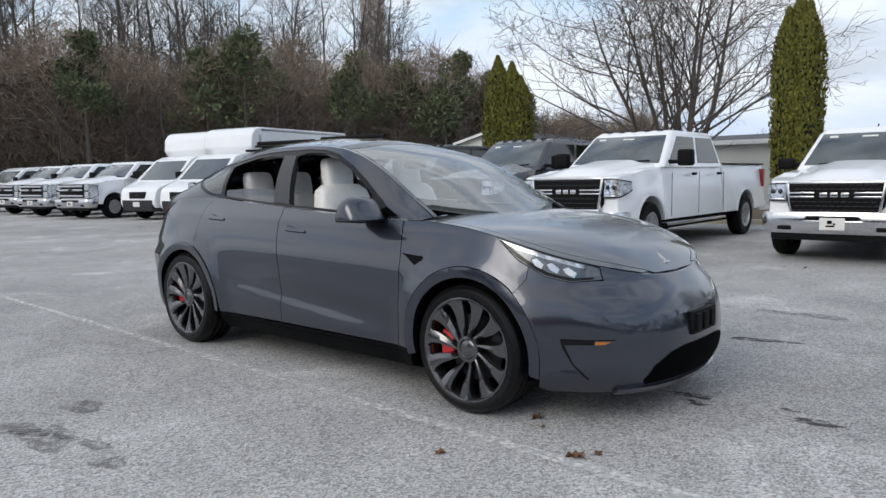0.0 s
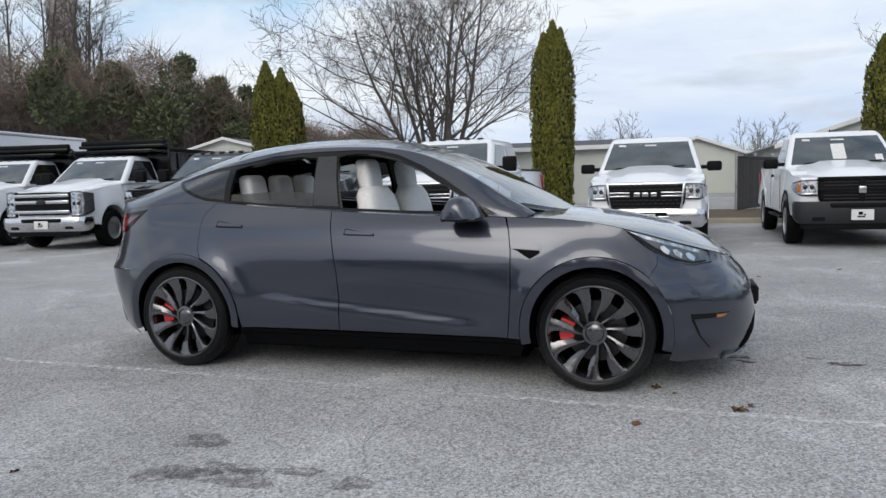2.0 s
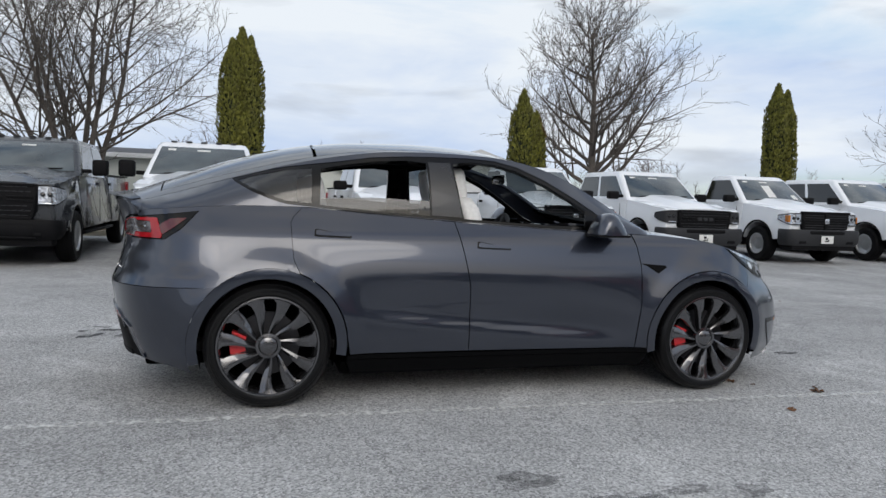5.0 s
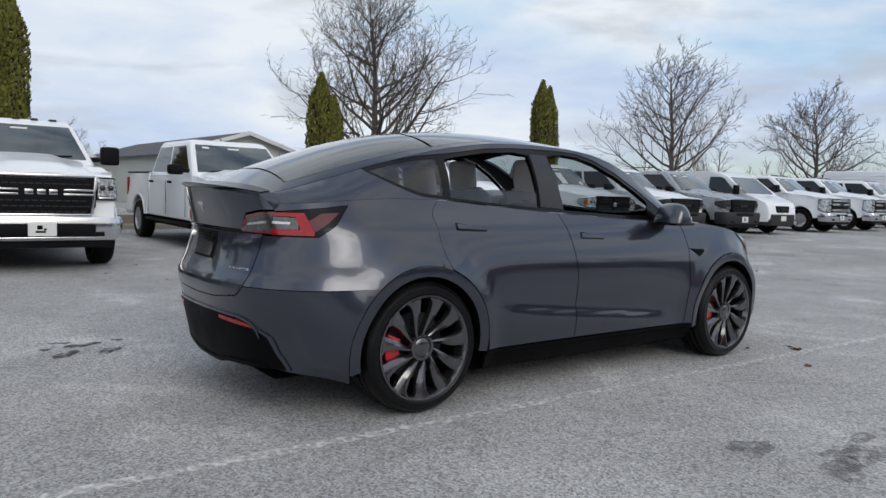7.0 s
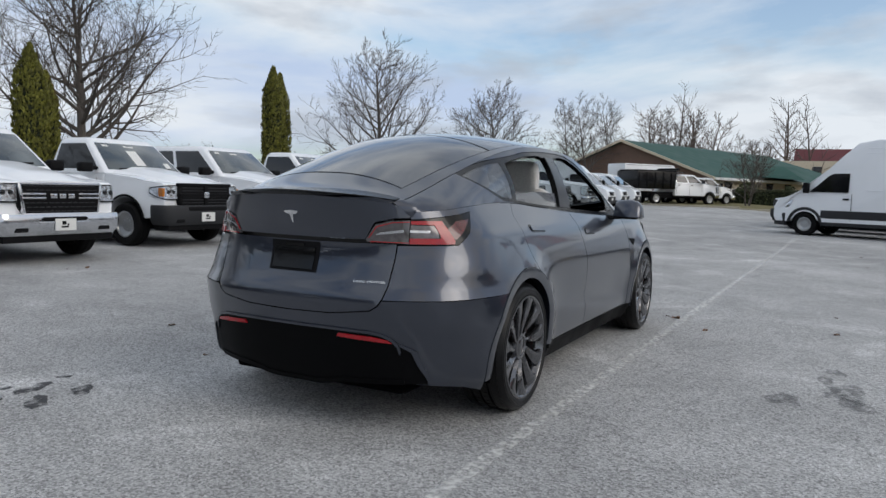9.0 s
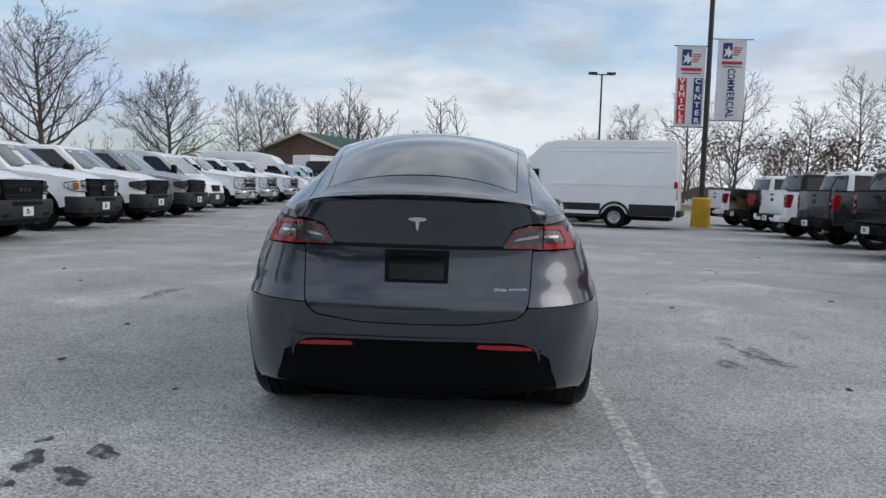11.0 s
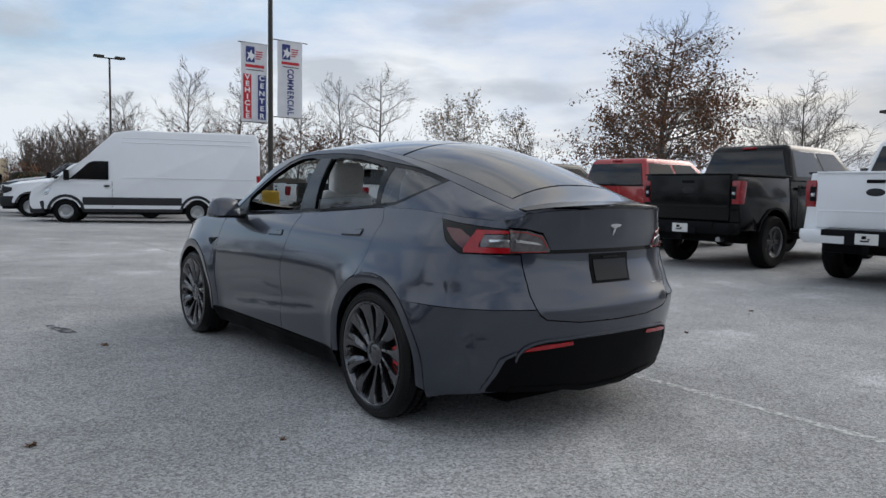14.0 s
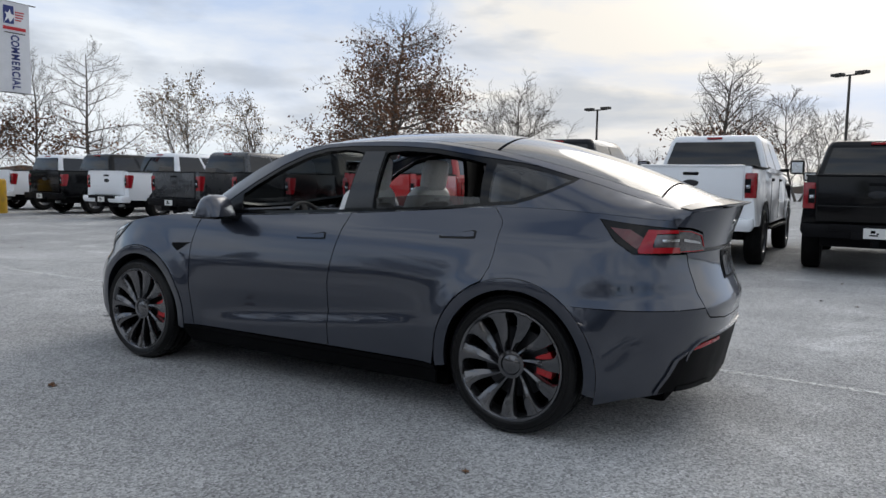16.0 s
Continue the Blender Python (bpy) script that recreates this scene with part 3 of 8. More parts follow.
FB, RB = [], []
for q in (-1, 1):
    S, H = on_side(q), on_house(q)
    # doors
    fd = cpart("front_door", panel(FDOOR_F + MID + edge_run(-0.25, 0.85, 16), S), M_CARPAINT)
    rd = cpart("rear_door", panel(list(reversed(MID)) + RDOOR_R + edge_run(-1.2, -0.36, 12), S), M_CARPAINT)
    for d, x in ((fd, -0.182), (rd, -1.182)):
        z = 0.962 if d is fd else 1.018
        hp = [(x, z - 0.013), (x + 0.03, z - 0.017), (x + 0.20, z - 0.022), (x + 0.205, z - 0.010), (x + 0.06, z + 0.004), (x + 0.02, z + 0.012), (x + 0.004, z + 0.008)]
        cpart("handle_recess", panel([(a + (-0.009 if a < x + 0.1 else 0.008), b + (-0.008 if b < z - 0.008 else 0.008)) for a, b in hp], S, 0.012, lift=0.002, depth=0.004, gap=0), M_CARBLACK, parent=d)
        cpart("door_handle", panel(hp, S, 0.012, lift=0.007, depth=0.008, gap=0), M_CARPAINT, parent=d)
    # wing, quarter, sill, arches
    wing = [FDOOR_F[-1]] + arc(AX_F, RA, 188, 47, 26) + [(1.80, 0.765), (1.80, 0.826), (1.74, 0.862), (1.60, edge_z(1.60))] + edge_run(1.55, 0.90, 14) + FDOOR_F[1:-1]
    cpart("front_wing", panel(wing, S), M_CARPAINT)
    quarter = [(-1.252, edge_z(-1.252)), (-1.310, 1.105), (-1.325, 1.075), (-1.319, 0.949), (-1.310, 0.860), (-1.290, 0.815)] + arc(AX_R, RA, 68, 131, 12) + [(-1.90, 0.700)] + join_run(False, 0.697, 0.955, 6) \
        + [(-2.02, 0.958), (-1.93, 1.02), (-1.835, edge_z(-1.835) - 0.022), (-1.95, edge_z(-1.95) - 0.028), (end_x(JOIN, 1.084, False), 1.084), (end_x(JOIN, edge_z(-2.18), False), edge_z(-2.18))] + edge_run(-2.1, -1.3, 14)
    corner = [(q * 0.5305, 0.697)] + [(q * JOIN, z) for z in seam(0.697, 0.955)] + [(q * 0.5525, 0.955), (q * 0.541, 0.76)]
    cpart("rear_quarter", weld(panel(quarter, S, gap=0.0, rim=False), panel(corner if q > 0 else list(reversed(corner)), on_tail, 0.03, gap=0.0, rim=False)), M_CARPAINT)
    sill = [(1.00, 0.296), (-0.985, 0.296), (-0.993, 0.264), (1.015, 0.264)]
    cpart("sill", panel(sill, S, lift=-0.004), M_CARDARK)
    cpart("sill_skirt", panel([(1.02, 0.262), (-0.995, 0.262), (-0.96, 0.168), (0.98, 0.168)], S, lift=-0.010), M_CARDARK)
    for a, lo, hi in ((AX_F, -14, 192), (AX_R, -8, 194)):
        ring = arc(a, RA - 0.002, lo, hi, 40) + arc(a, 0.392, hi, lo, 40)
        cpart("wheel_arch", panel(ring, S, 0.03, lift=0.004, depth=0.06, gap=0.001), M_CARPAINT)
        lin = lathe([(0.40, 0.0), (0.41, -0.30), (0.0, -0.30)], 32)
        bmesh.ops.bisect_plane(lin, geom=lin.verts[:] + lin.edges[:] + lin.faces[:], plane_co=(0, 0, -0.14), plane_no=(0, 0, -1), clear_outer=True)
        shift(lin, Matrix.Translation((a, q * 0.885, AX_Z + 0.01)) @ Matrix.Diagonal((1, q, 1, 1)))
        part("arch_liner", lin, M_CARVOID, car)
    # wing vent
    cpart("wing_vent", panel([(0.945, 0.857), (1.118, 0.846), (1.122, 0.832), (1.062, 0.796), (1.042, 0.806), (0.985, 0.842)], S, 0.015, lift=0.004, depth=0.006, gap=0), M_CARDARK)
    # bumpers, flank pieces
    fb = [(1.80, 0.765)] + list(reversed(arc(AX_F, RA, -20, 47, 14))) + [(1.90, 0.185)] + join_run(True, 0.175, 0.752) + [(2.075, 0.752), (1.99, 0.748), (1.88, 0.778), (1.80, 0.826)]
    FB.append(panel(fb, S, 0.03, gap=0.0, rim=False))
    rb = [(-1.90, 0.696)] + arc(AX_R, RA, 131, 200, 16) + [(-1.98, 0.240)] + join_run(False, 0.274, 0.693)
    RB.append(panel(rb, S, 0.03, gap=0.0, rim=False))
    # lamps
    hl = cpart("headlight", panel(HEAD, S, 0.02, lift=0.001), M_HEADLAMP)
    cpart("lamp_trim", panel([(1.62, edge_z(1.62) - 0.012), (1.74, 0.868), (1.88, 0.786), (1.99, 0.756), (2.07, 0.760), (2.07, 0.772), (1.99, 0.770), (1.89, 0.800), (1.76, 0.878), (1.66, 0.945)], S, 0.012, lift=0.004, depth=0.004, gap=0), M_CARBLACK, parent=hl)
    for x in (1.84, 1.91, 1.98):
        z = edge_z(x) - 0.058
        cpart("lamp_projector", panel([(x - 0.030, z + 0.012), (x - 0.010, z + 0.020), (x + 0.026, z - 0.010), (x + 0.020, z - 0.034), (x - 0.012, z - 0.016)], S, 0.015, lift=0.005, depth=0.006, gap=0), M_CHROME, parent=hl)
    drl = edge_run(1.64, 2.03, 10, -0.012) + edge_run(2.03, 1.72, 8, -0.030)
    cpart("running_light", panel(drl, S, 0.012, lift=0.005, depth=0.005, gap=0), M_LAMP, parent=hl)
    tl = cpart("tail_light", panel(TAIL, S, 0.02, lift=0.002), M_CARBLACK)
    cpart("red_lens", panel([(-1.90, 1.082), (-1.99, 1.075), (-2.065, 1.03), (-2.03, 0.985), (-1.965, 1.03)], S, 0.015, lift=0.006, depth=0.006, gap=0), M_REDSMOKE, parent=tl)
    jx = lambda z: end_x(JOIN, z, False)
    glow = [(-2.066, 1.076), (jx(1.076), 1.076), (jx(1.060), 1.060), (-2.104, 1.056), (-2.092, 1.000), (-2.095, 0.992), (jx(0.992), 0.992), (jx(0.964), 0.964), (-2.040, 0.964), (-2.034, 0.98)]
    cpart("red_lens", panel(glow, S, 0.012, lift=0.007, depth=0.007, gap=0), M_REDLENS, parent=tl)
    cpart("clear_lens", panel([(-2.094, 1.052), (jx(1.056), 1.056), (jx(0.992), 0.992), (-2.100, 0.994)], S, 0.012, lift=0.004, depth=0.004, gap=0), M_TAILCLEAR, parent=tl)
    cpart("reverse_light", panel([(-2.125, 1.030), (jx(1.032), 1.032), (jx(1.020), 1.020), (-2.13, 1.018)], S, 0.012, lift=0.007, depth=0.004, gap=0), M_CHROME, parent=tl)
    # flank reflector of the front bumper
    cpart("side_marker", panel([(2.130, 0.444), (2.165, 0.445), (2.190, 0.458), (2.132, 0.461)], S, 0.015, lift=0.004, depth=0.005, gap=0), M_AMBER)
    cpart("bumper_duct", panel([(1.985, 0.474), (2.205, 0.468), (2.205, 0.464), (2.128, 0.464), (2.126, 0.444), (2.004, 0.442), (2.042, 0.34), (2.096, 0.264), (2.090, 0.259), (2.035, 0.336), (1.994, 0.43)], S, 0.015, lift=0.003, depth=0.004, gap=0), M_CARBLACK)

    # greenhouse
    fwin = [(-0.252, 1.118), (-0.270, 1.20), (-0.308, 1.462), (-0.24, 1.476), (-0.166, 1.482), (-0.021, 1.472), (0.124, 1.436), (0.305, 1.356), (0.486, 1.252), (0.631, 1.158), (0.715, 1.092), (0.70, 1.086), (0.30, 1.092)]
    rwin = [(-1.150, 1.180), (-0.90, 1.158), (-0.470, 1.130), (-0.468, 1.20), (-0.480, 1.462), (-0.603, 1.474), (-0.823, 1.458), (-1.043, 1.422), (-1.140, 1.400)]
    qwin = [(-1.630, 1.316), (-1.551, 1.272), (-1.442, 1.228), (-1.35, 1.200), (-1.200, 1.188), (-1.196, 1.404), (-1.344, 1.386), (-1.492, 1.354)]
    black = [(0.84, 1.066), (0.735, 1.118), (0.645, 1.180), (0.500, 1.274), (0.315, 1.380), (0.130, 1.460), (-0.021, 1.494), (-0.20, 1.504), (-0.45, 1.502), (-0.603, 1.498), (-0.823, 1.482), (-1.043, 1.446),
             (-1.25, 1.418), (-1.344, 1.404), (-1.50, 1.372), (-1.665, 1.326), (-1.64, 1.300), (-1.551, 1.250), (-1.442, 1.206), (-1.35, 1.180), (-1.20, 1.168), (-0.90, 1.142), (-0.32, 1.106), (0.30, 1.072), (0.70, 1.062)]
    upper = edge_run(1.02, -2.17, 50) + [(x, rail_z(x)) for x in np.linspace(-2.17, 1.06, 60).tolist()]
    cpart("roof_side", panel(upper, H, 0.03, holes=[black], gap=0.0015), M_CARPAINT)
    fr = cpart("window_frame", panel(black, H, 0.025, holes=[fwin, rwin, qwin], gap=0.0005, lift=-0.004, depth=0.03), M_CARBLACK)
    cpart("pillar_cover", panel([(-0.262, 1.122), (-0.322, 1.470), (-0.470, 1.470), (-0.462, 1.132)], H, 0.03, lift=0.002, depth=0.01), M_PILLAR, parent=fr)
    qg = cpart("quarter_glass", panel(qwin, H, 0.03, lift=-0.006, depth=0.004, gap=0), M_GLASSTINT, parent=fr)
    half = [(-1.150, 1.180), (-0.90, 1.158), (-0.470, 1.130), (-0.468, 1.225), (-0.80, 1.235), (-1.148, 1.222)] if q < 0 else [(-1.150, 1.180), (-0.90, 1.158), (-0.470, 1.130), (-0.468, 1.195), (-0.80, 1.22), (-1.148, 1.215)]
    cpart("lowered_glass", panel(half, H, 0.03, lift=-0.012, depth=0.004, gap=0), M_GLASSTINT, parent=rd)
    sail = [(0.715, 1.092), (0.58, 1.195), (0.565, 1.09)]
    cpart("mirror_sail", panel(sail, H, 0.03, lift=-0.002, depth=0.01, gap=0), M_CARBLACK, parent=fd)
    # mirror
    mir = bmesh.new()
    outline = [(0.545, 1.050), (0.548, 1.066), (0.566, 1.105), (0.592, 1.150), (0.612, 1.172), (0.640, 1.184), (0.676, 1.184), (0.704, 1.172), (0.732, 1.140), (0.762, 1.094), (0.782, 1.062), (0.784, 1.050), (0.74, 1.044), (0.60, 1.044)]
    grid = []
    for u, k, hx in ((0.0, 0.90, 0.90), (0.12, 0.97, 0.98), (0.35, 1.0, 1.0), (0.60, 1.0, 0.98), (0.80, 0.93, 0.90), (0.92, 0.78, 0.76), (0.98, 0.58, 0.58), (1.0, 0.40, 0.45)):
        grid.append([mir.verts.new((0.665 + (x_ - 0.665) * hx - 0.030 * u, q * (0.858 + 0.215 * u), 1.046 + (z_ - 1.046) * k)) for x_, z_ in outline])
    for g0_, g1_ in zip(grid, grid[1:]):
        for j_ in range(len(outline)):
            mir.faces.new((g0_[j_], g0_[(j_ + 1) % len(outline)], g1_[(j_ + 1) % len(outline)], g1_[j_]))
    mir.faces.new(grid[0])
    mir.faces.new(grid[-1])
    mo = part("door_mirror", mir, M_CARPAINT, car, smooth=60)
    part("mirror_foot", hexa(bmesh.new(), [(0.56, q * 0.80, 1.020), (0.74, q * 0.80, 1.020), (0.72, q * 0.92, 1.030), (0.57, q * 0.92, 1.030), (0.56, q * 0.76, 1.062), (0.76, q * 0.76, 1.062), (0.72, q * 0.93, 1.056), (0.57, q * 0.93, 1.056)], 0.008), M_CARBLACK, mo)
    glass_o = [(q * 0.885, 1.062), (q * 1.035, 1.062), (q * 1.050, 1.085), (q * 1.042, 1.130), (q * 1.020, 1.152), (q * 0.900, 1.158), (q * 0.882, 1.140)]
    mg = bmesh.new()
    ga = [mg.verts.new((0.572 + 0.55 * (z_ - 1.062) + 0.02, y_, z_)) for y_, z_ in glass_o]
    gb_ = [mg.verts.new((0.548 + 0.55 * (z_ - 1.062), y_, z_)) for y_, z_ in glass_o]
    mg.faces.new(ga)
    mg.faces.new(list(reversed(gb_)))
    for j_ in range(len(ga)):
        k_ = (j_ + 1) % len(ga)
        mg.faces.new((ga[k_], ga[j_], gb_[j_], gb_[k_]))
    part("mirror_glass", mg, M_CHROME, mo)
    part("mirror_base", block(0.545, 0.765, q * 0.955 - 0.095, q * 0.955 + 0.085, 1.032, 1.052, 0.009), M_CARBLACK, mo)
    # inner lining, closes the gaps from within
    lining = [(1.03, 0.235), (1.03, 0.62), (1.12, 0.75), (1.2, 1.0)] + edge_run(0.95, -2.0, 24, -0.012) + [(-2.0, 0.72), (-1.85, 0.70), (-1.75, 0.80), (-1.445, 0.86), (-1.14, 0.80), (-0.95, 0.60), (-0.95, 0.235)]
    part("inner_lining", panel(lining, S, 0.08, lift=-0.035, depth=0.02, gap=0), M_CARVOID, car)

# bumpers across the nose and tail
def nose_top(y):
    return 0.752 + 0.08 * (abs(y) / JOIN) ** 2.6


ny = np.linspace(-JOIN, JOIN, 25).tolist()
fm = panel([(y, 0.175) for y in ny] + [(JOIN, z) for z in seam(0.175, 0.752)] + [(y, nose_top(y) - 0.006) for y in reversed(ny)] + [(-JOIN, z) for z in seam(0.752, 0.175)], on_nose, 0.03, gap=0.0, rim=False)
cpart("front_bumper", weld(fm, *FB), M_CARPAINT)
cpart("lower_grille", panel([(-0.47, 0.212), (0.47, 0.212), (0.49, 0.235), (0.45, 0.310), (0.34, 0.368), (0.22, 0.388), (-0.22, 0.388), (-0.34, 0.368), (-0.45, 0.310), (-0.49, 0.235)], on_nose, 0.03, lift=0.004, depth=0.006, gap=0), M_CARVOID)
cpart("front_lip", panel([(y, 0.178) for y in ny] + [(y, 0.205) for y in reversed(ny)], on_nose, 0.03, lift=0.018, depth=0.03, gap=0), M_CARPAINT)
pb = part("plate_bracket", block(2.372, 2.402, -0.16, 0.16, 0.43, 0.555, 0.008), M_PLASTIC, car, "black plate bracket")
for k in range(3):
    part("bracket_rib", block(2.398, 2.414, -0.13 + 0.10 * k, -0.07 + 0.10 * k, 0.445, 0.54, 0.006), M_PLASTIC, pb)
part("bracket_arm", block(2.32, 2.385, -0.10, 0.10, 0.40, 0.44, 0.01), M_PLASTIC, pb)
# tail: bumper, diffuser, hatch
DIFF_R = [(0.16, 0.258), (0.30, 0.284), (0.594, 0.294), (0.596, 0.43), (0.588, 0.47), (0.565, 0.500), (0.52, 0.520), (0.46, 0.529), (0.25, 0.536)]
DIFF = DIFF_R + mirror_y(DIFF_R)
BUMP_TOP = [(0.56, 0.692), (0.5275, 0.692), (0.5095, 0.6645), (0.470, 0.638), (0.266, 0.6135), (0.0, 0.6085), (-0.266, 0.6135), (-0.470, 0.638), (-0.5095, 0.6645), (-0.5275, 0.692), (-0.56, 0.692)]
bottom_z = lambda y: 0.240 + 0.034 * min(1.0, max(0.0, (abs(y) - 0.14) / 0.20))
rm = panel([(y, bottom_z(y)) for y in ny] + [(JOIN, z) for z in seam(0.274, 0.693)] + BUMP_TOP + [(-JOIN, z) for z in seam(0.693, 0.274)], on_tail, 0.03, holes=[DIFF], gap=0.0, rim=False)
cpart("rear_bumper", weld(rm, *RB), M_CARPAINT)
df = cpart("diffuser", panel(DIFF, on_tail, 0.03, lift=0.003, depth=0.02, gap=-0.004), M_CARDARK)
lip_r = [(0.598, 0.44), (0.592, 0.476), (0.568, 0.508), (0.522, 0.531), (0.46, 0.541), (0.25, 0.548)]
lip_o = lip_r + mirror_y(lip_r)
lip_i = [(a * 0.985, b - 0.012) for a, b in reversed(lip_o)]
cpart("diffuser_lip", panel(lip_o + lip_i, on_tail, 0.02, lift=0.010, depth=0.03, gap=0), M_CARPAINT, parent=df)
low_r = [(0.16, 0.262), (0.30, 0.288), (0.597, 0.298)]
low_o = mirror_y(low_r) + low_r
cpart("diffuser_edge", panel(low_o + [(a, b - 0.026) for a, b in reversed(low_o)], on_tail, 0.02, lift=0.008, depth=0.05, gap=0), M_CARDARK, parent=df)
for q in (-1, 1):
    wing_d = [(end_x(0.597, 0.470, False), 0.470)] + [(end_x(0.597, z, False), z) for z in (0.42, 0.36, 0.30, 0.273)] + [(-2.135, 0.271), (-2.142, 0.288), (-2.186, 0.360), (-2.222, 0.440)]
    cpart("diffuser_side", panel(wing_d, on_side(q), 0.02, lift=0.003, depth=0.006, gap=0), M_CARDARK, parent=df)
    wing_l = [(end_x(0.597, 0.484, False), 0.484), (-2.208, 0.446), (-2.172, 0.364), (-2.128, 0.290), (-2.122, 0.271), (-2.136, 0.271), (-2.142, 0.290), (-2.186, 0.362), (-2.222, 0.442), (end_x(0.597, 0.470, False), 0.470)]
    cpart("diffuser_lip", panel(wing_l, on_side(q), 0.012, lift=0.009, depth=0.009, gap=0), M_CARPAINT, parent=df)
for q in (-1, 1):
    rp = [(q * 0.29, 0.503), (q * 0.562, 0.484), (q * 0.545, 0.500), (q * 0.47, 0.513), (q * 0.30, 0.521)]
    cpart("reflector", panel(rp if q > 0 else list(reversed(rp)), on_tail, 0.03, lift=0.008, depth=0.012, gap=0), M_REDLENS, parent=df)
hatch_low = [(0.548, 0.962), (0.536, 0.760), (0.526, 0.705), (0.505, 0.668), (0.468, 0.643), (0.265, 0.618), (0.0, 0.613), (-0.265, 0.618), (-0.468, 0.643), (-0.505, 0.668), (-0.526, 0.705), (-0.536, 0.760), (-0.548, 0.962)]
ht = cpart("hatch", panel(list(reversed(hatch_low)), on_tail, 0.03, gap=0.001), M_CARPAINT)
hatch_up = [(-0.40, 0.978), (0.40, 0.978), (0.45, 1.064), (0.53, 1.084), (0.597, 1.089), (0.597, 1.128), (0.52, 1.164), (0.40, 1.178), (0.0, 1.200), (-0.40, 1.178), (-0.52, 1.164), (-0.597, 1.128), (-0.597, 1.089), (-0.53, 1.084), (-0.45, 1.064)]
hu = cpart("hatch_top", panel(hatch_up, on_tail, 0.03), M_CARPAINT)
cpart("hatch_strip", panel([(-0.56, 0.962), (0.56, 0.962), (0.42, 0.979), (-0.42, 0.979)], on_tail, 0.03, lift=-0.008, depth=0.02, gap=0), M_CARBLACK, parent=ht)
for q in (-1, 1):
    o = [(q * 0.60, 0.962), (q * 0.60, 1.082), (q * 0.53, 1.078), (q * 0.45, 1.058), (q * 0.40, 0.985), (q * 0.405, 0.968)]
    o = o if q < 0 else list(reversed(o))
    il = cpart("inner_tail_light", panel(o, on_tail, 0.02, lift=0.002), M_TAILCLEAR)
    g = [(q * 0.595, 1.074), (q * 0.53, 1.070), (q * 0.455, 1.048), (q * 0.415, 0.99), (q * 0.420, 0.99), (q * 0.459, 1.044), (q * 0.532, 1.066), (q * 0.595, 1.069)]
    cpart("red_lens", panel(g if q < 0 else list(reversed(g)), on_tail, 0.012, lift=0.006, depth=0.005, gap=0), M_REDLENS, parent=il)
    g = [(q * 0.597, 0.968), (q * 0.597, 0.972), (q * 0.43, 0.974), (q * 0.42, 0.970)]
    cpart("red_lens", panel(g if q < 0 else list(reversed(g)), on_tail, 0.012, lift=0.006, depth=0.005, gap=0), M_REDLENS, parent=il)
    g = [(q * 0.575, 1.02), (q * 0.575, 1.034), (q * 0.47, 1.018), (q * 0.45, 1.005)]
    cpart("reverse_light", panel(g if q < 0 else list(reversed(g)), on_tail, 0.012, lift=0.006, depth=0.005, gap=0), M_CHROME, parent=il)
# plate recess with an empty holder
pr = cpart("plate_holder", panel([(-0.148, 0.803), (0.148, 0.803), (0.152, 0.955), (-0.152, 0.955)], on_tail, 0.03, lift=0.004, depth=0.008, gap=0), M_PLASTIC, "empty black plate holder", parent=ht)
cpart("holder_face", panel([(-0.128, 0.815), (0.128, 0.815), (0.130, 0.925), (-0.130, 0.925)], on_tail, 0.03, lift=0.009, depth=0.006, gap=0), M_CARBLACK, parent=pr)
cpart("plate_lamp", panel([(-0.06, 0.93), (0.06, 0.93), (0.06, 0.942), (-0.06, 0.942)], on_tail, 0.03, lift=0.010, depth=0.006, gap=0), M_CARBLACK, parent=pr)
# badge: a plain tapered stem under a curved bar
cpart("badge", panel([(-0.010, 1.092), (-0.003, 1.048), (0.003, 1.048), (0.010, 1.092), (0.030, 1.094), (0.044, 1.104), (0.040, 1.108), (0.0, 1.113), (-0.040, 1.108), (-0.044, 1.104), (-0.030, 1.094)], on_tail, 0.02, lift=0.006, depth=0.006, gap=0), M_BADGE, parent=hu)
tx = bpy.data.curves.new("model_text", "FONT")
tx.body, tx.size, tx.extrude, tx.align_x, tx.align_y = "DUAL MOTOR", 0.023, 0.0012, "CENTER", "CENTER"
tob = new("model_text", tx)
dg = bpy.context.evaluated_depsgraph_get()
tme = bpy.data.meshes.new_from_object(tob.evaluated_get(dg))
bpy.data.objects.remove(tob)
tbm = bmesh.new()
tbm.from_mesh(tme)
for v in tbm.verts:
    y, z = -0.445 - v.co.x * 1.05, 0.778 + v.co.y * 0.66
    v.co = Vector((end_x(y, z, False) - 0.002 - v.co.z, y, z))
part("model_text", tbm, M_BADGE, ht, "silver lettering DUAL MOTOR", smooth=None)

# bonnet, windscreen, roof, hatch glass
cw = [(1.16 - 0.19 * (y / 0.70) ** 2, y) for y in np.linspace(-0.70, 0.70, 17).tolist()]


def bon_half(x):
    return max(0.02, side_y(x, edge_z(x)) - 0.055 - 0.02 * max(0.0, (x - 1.9) / 0.3))


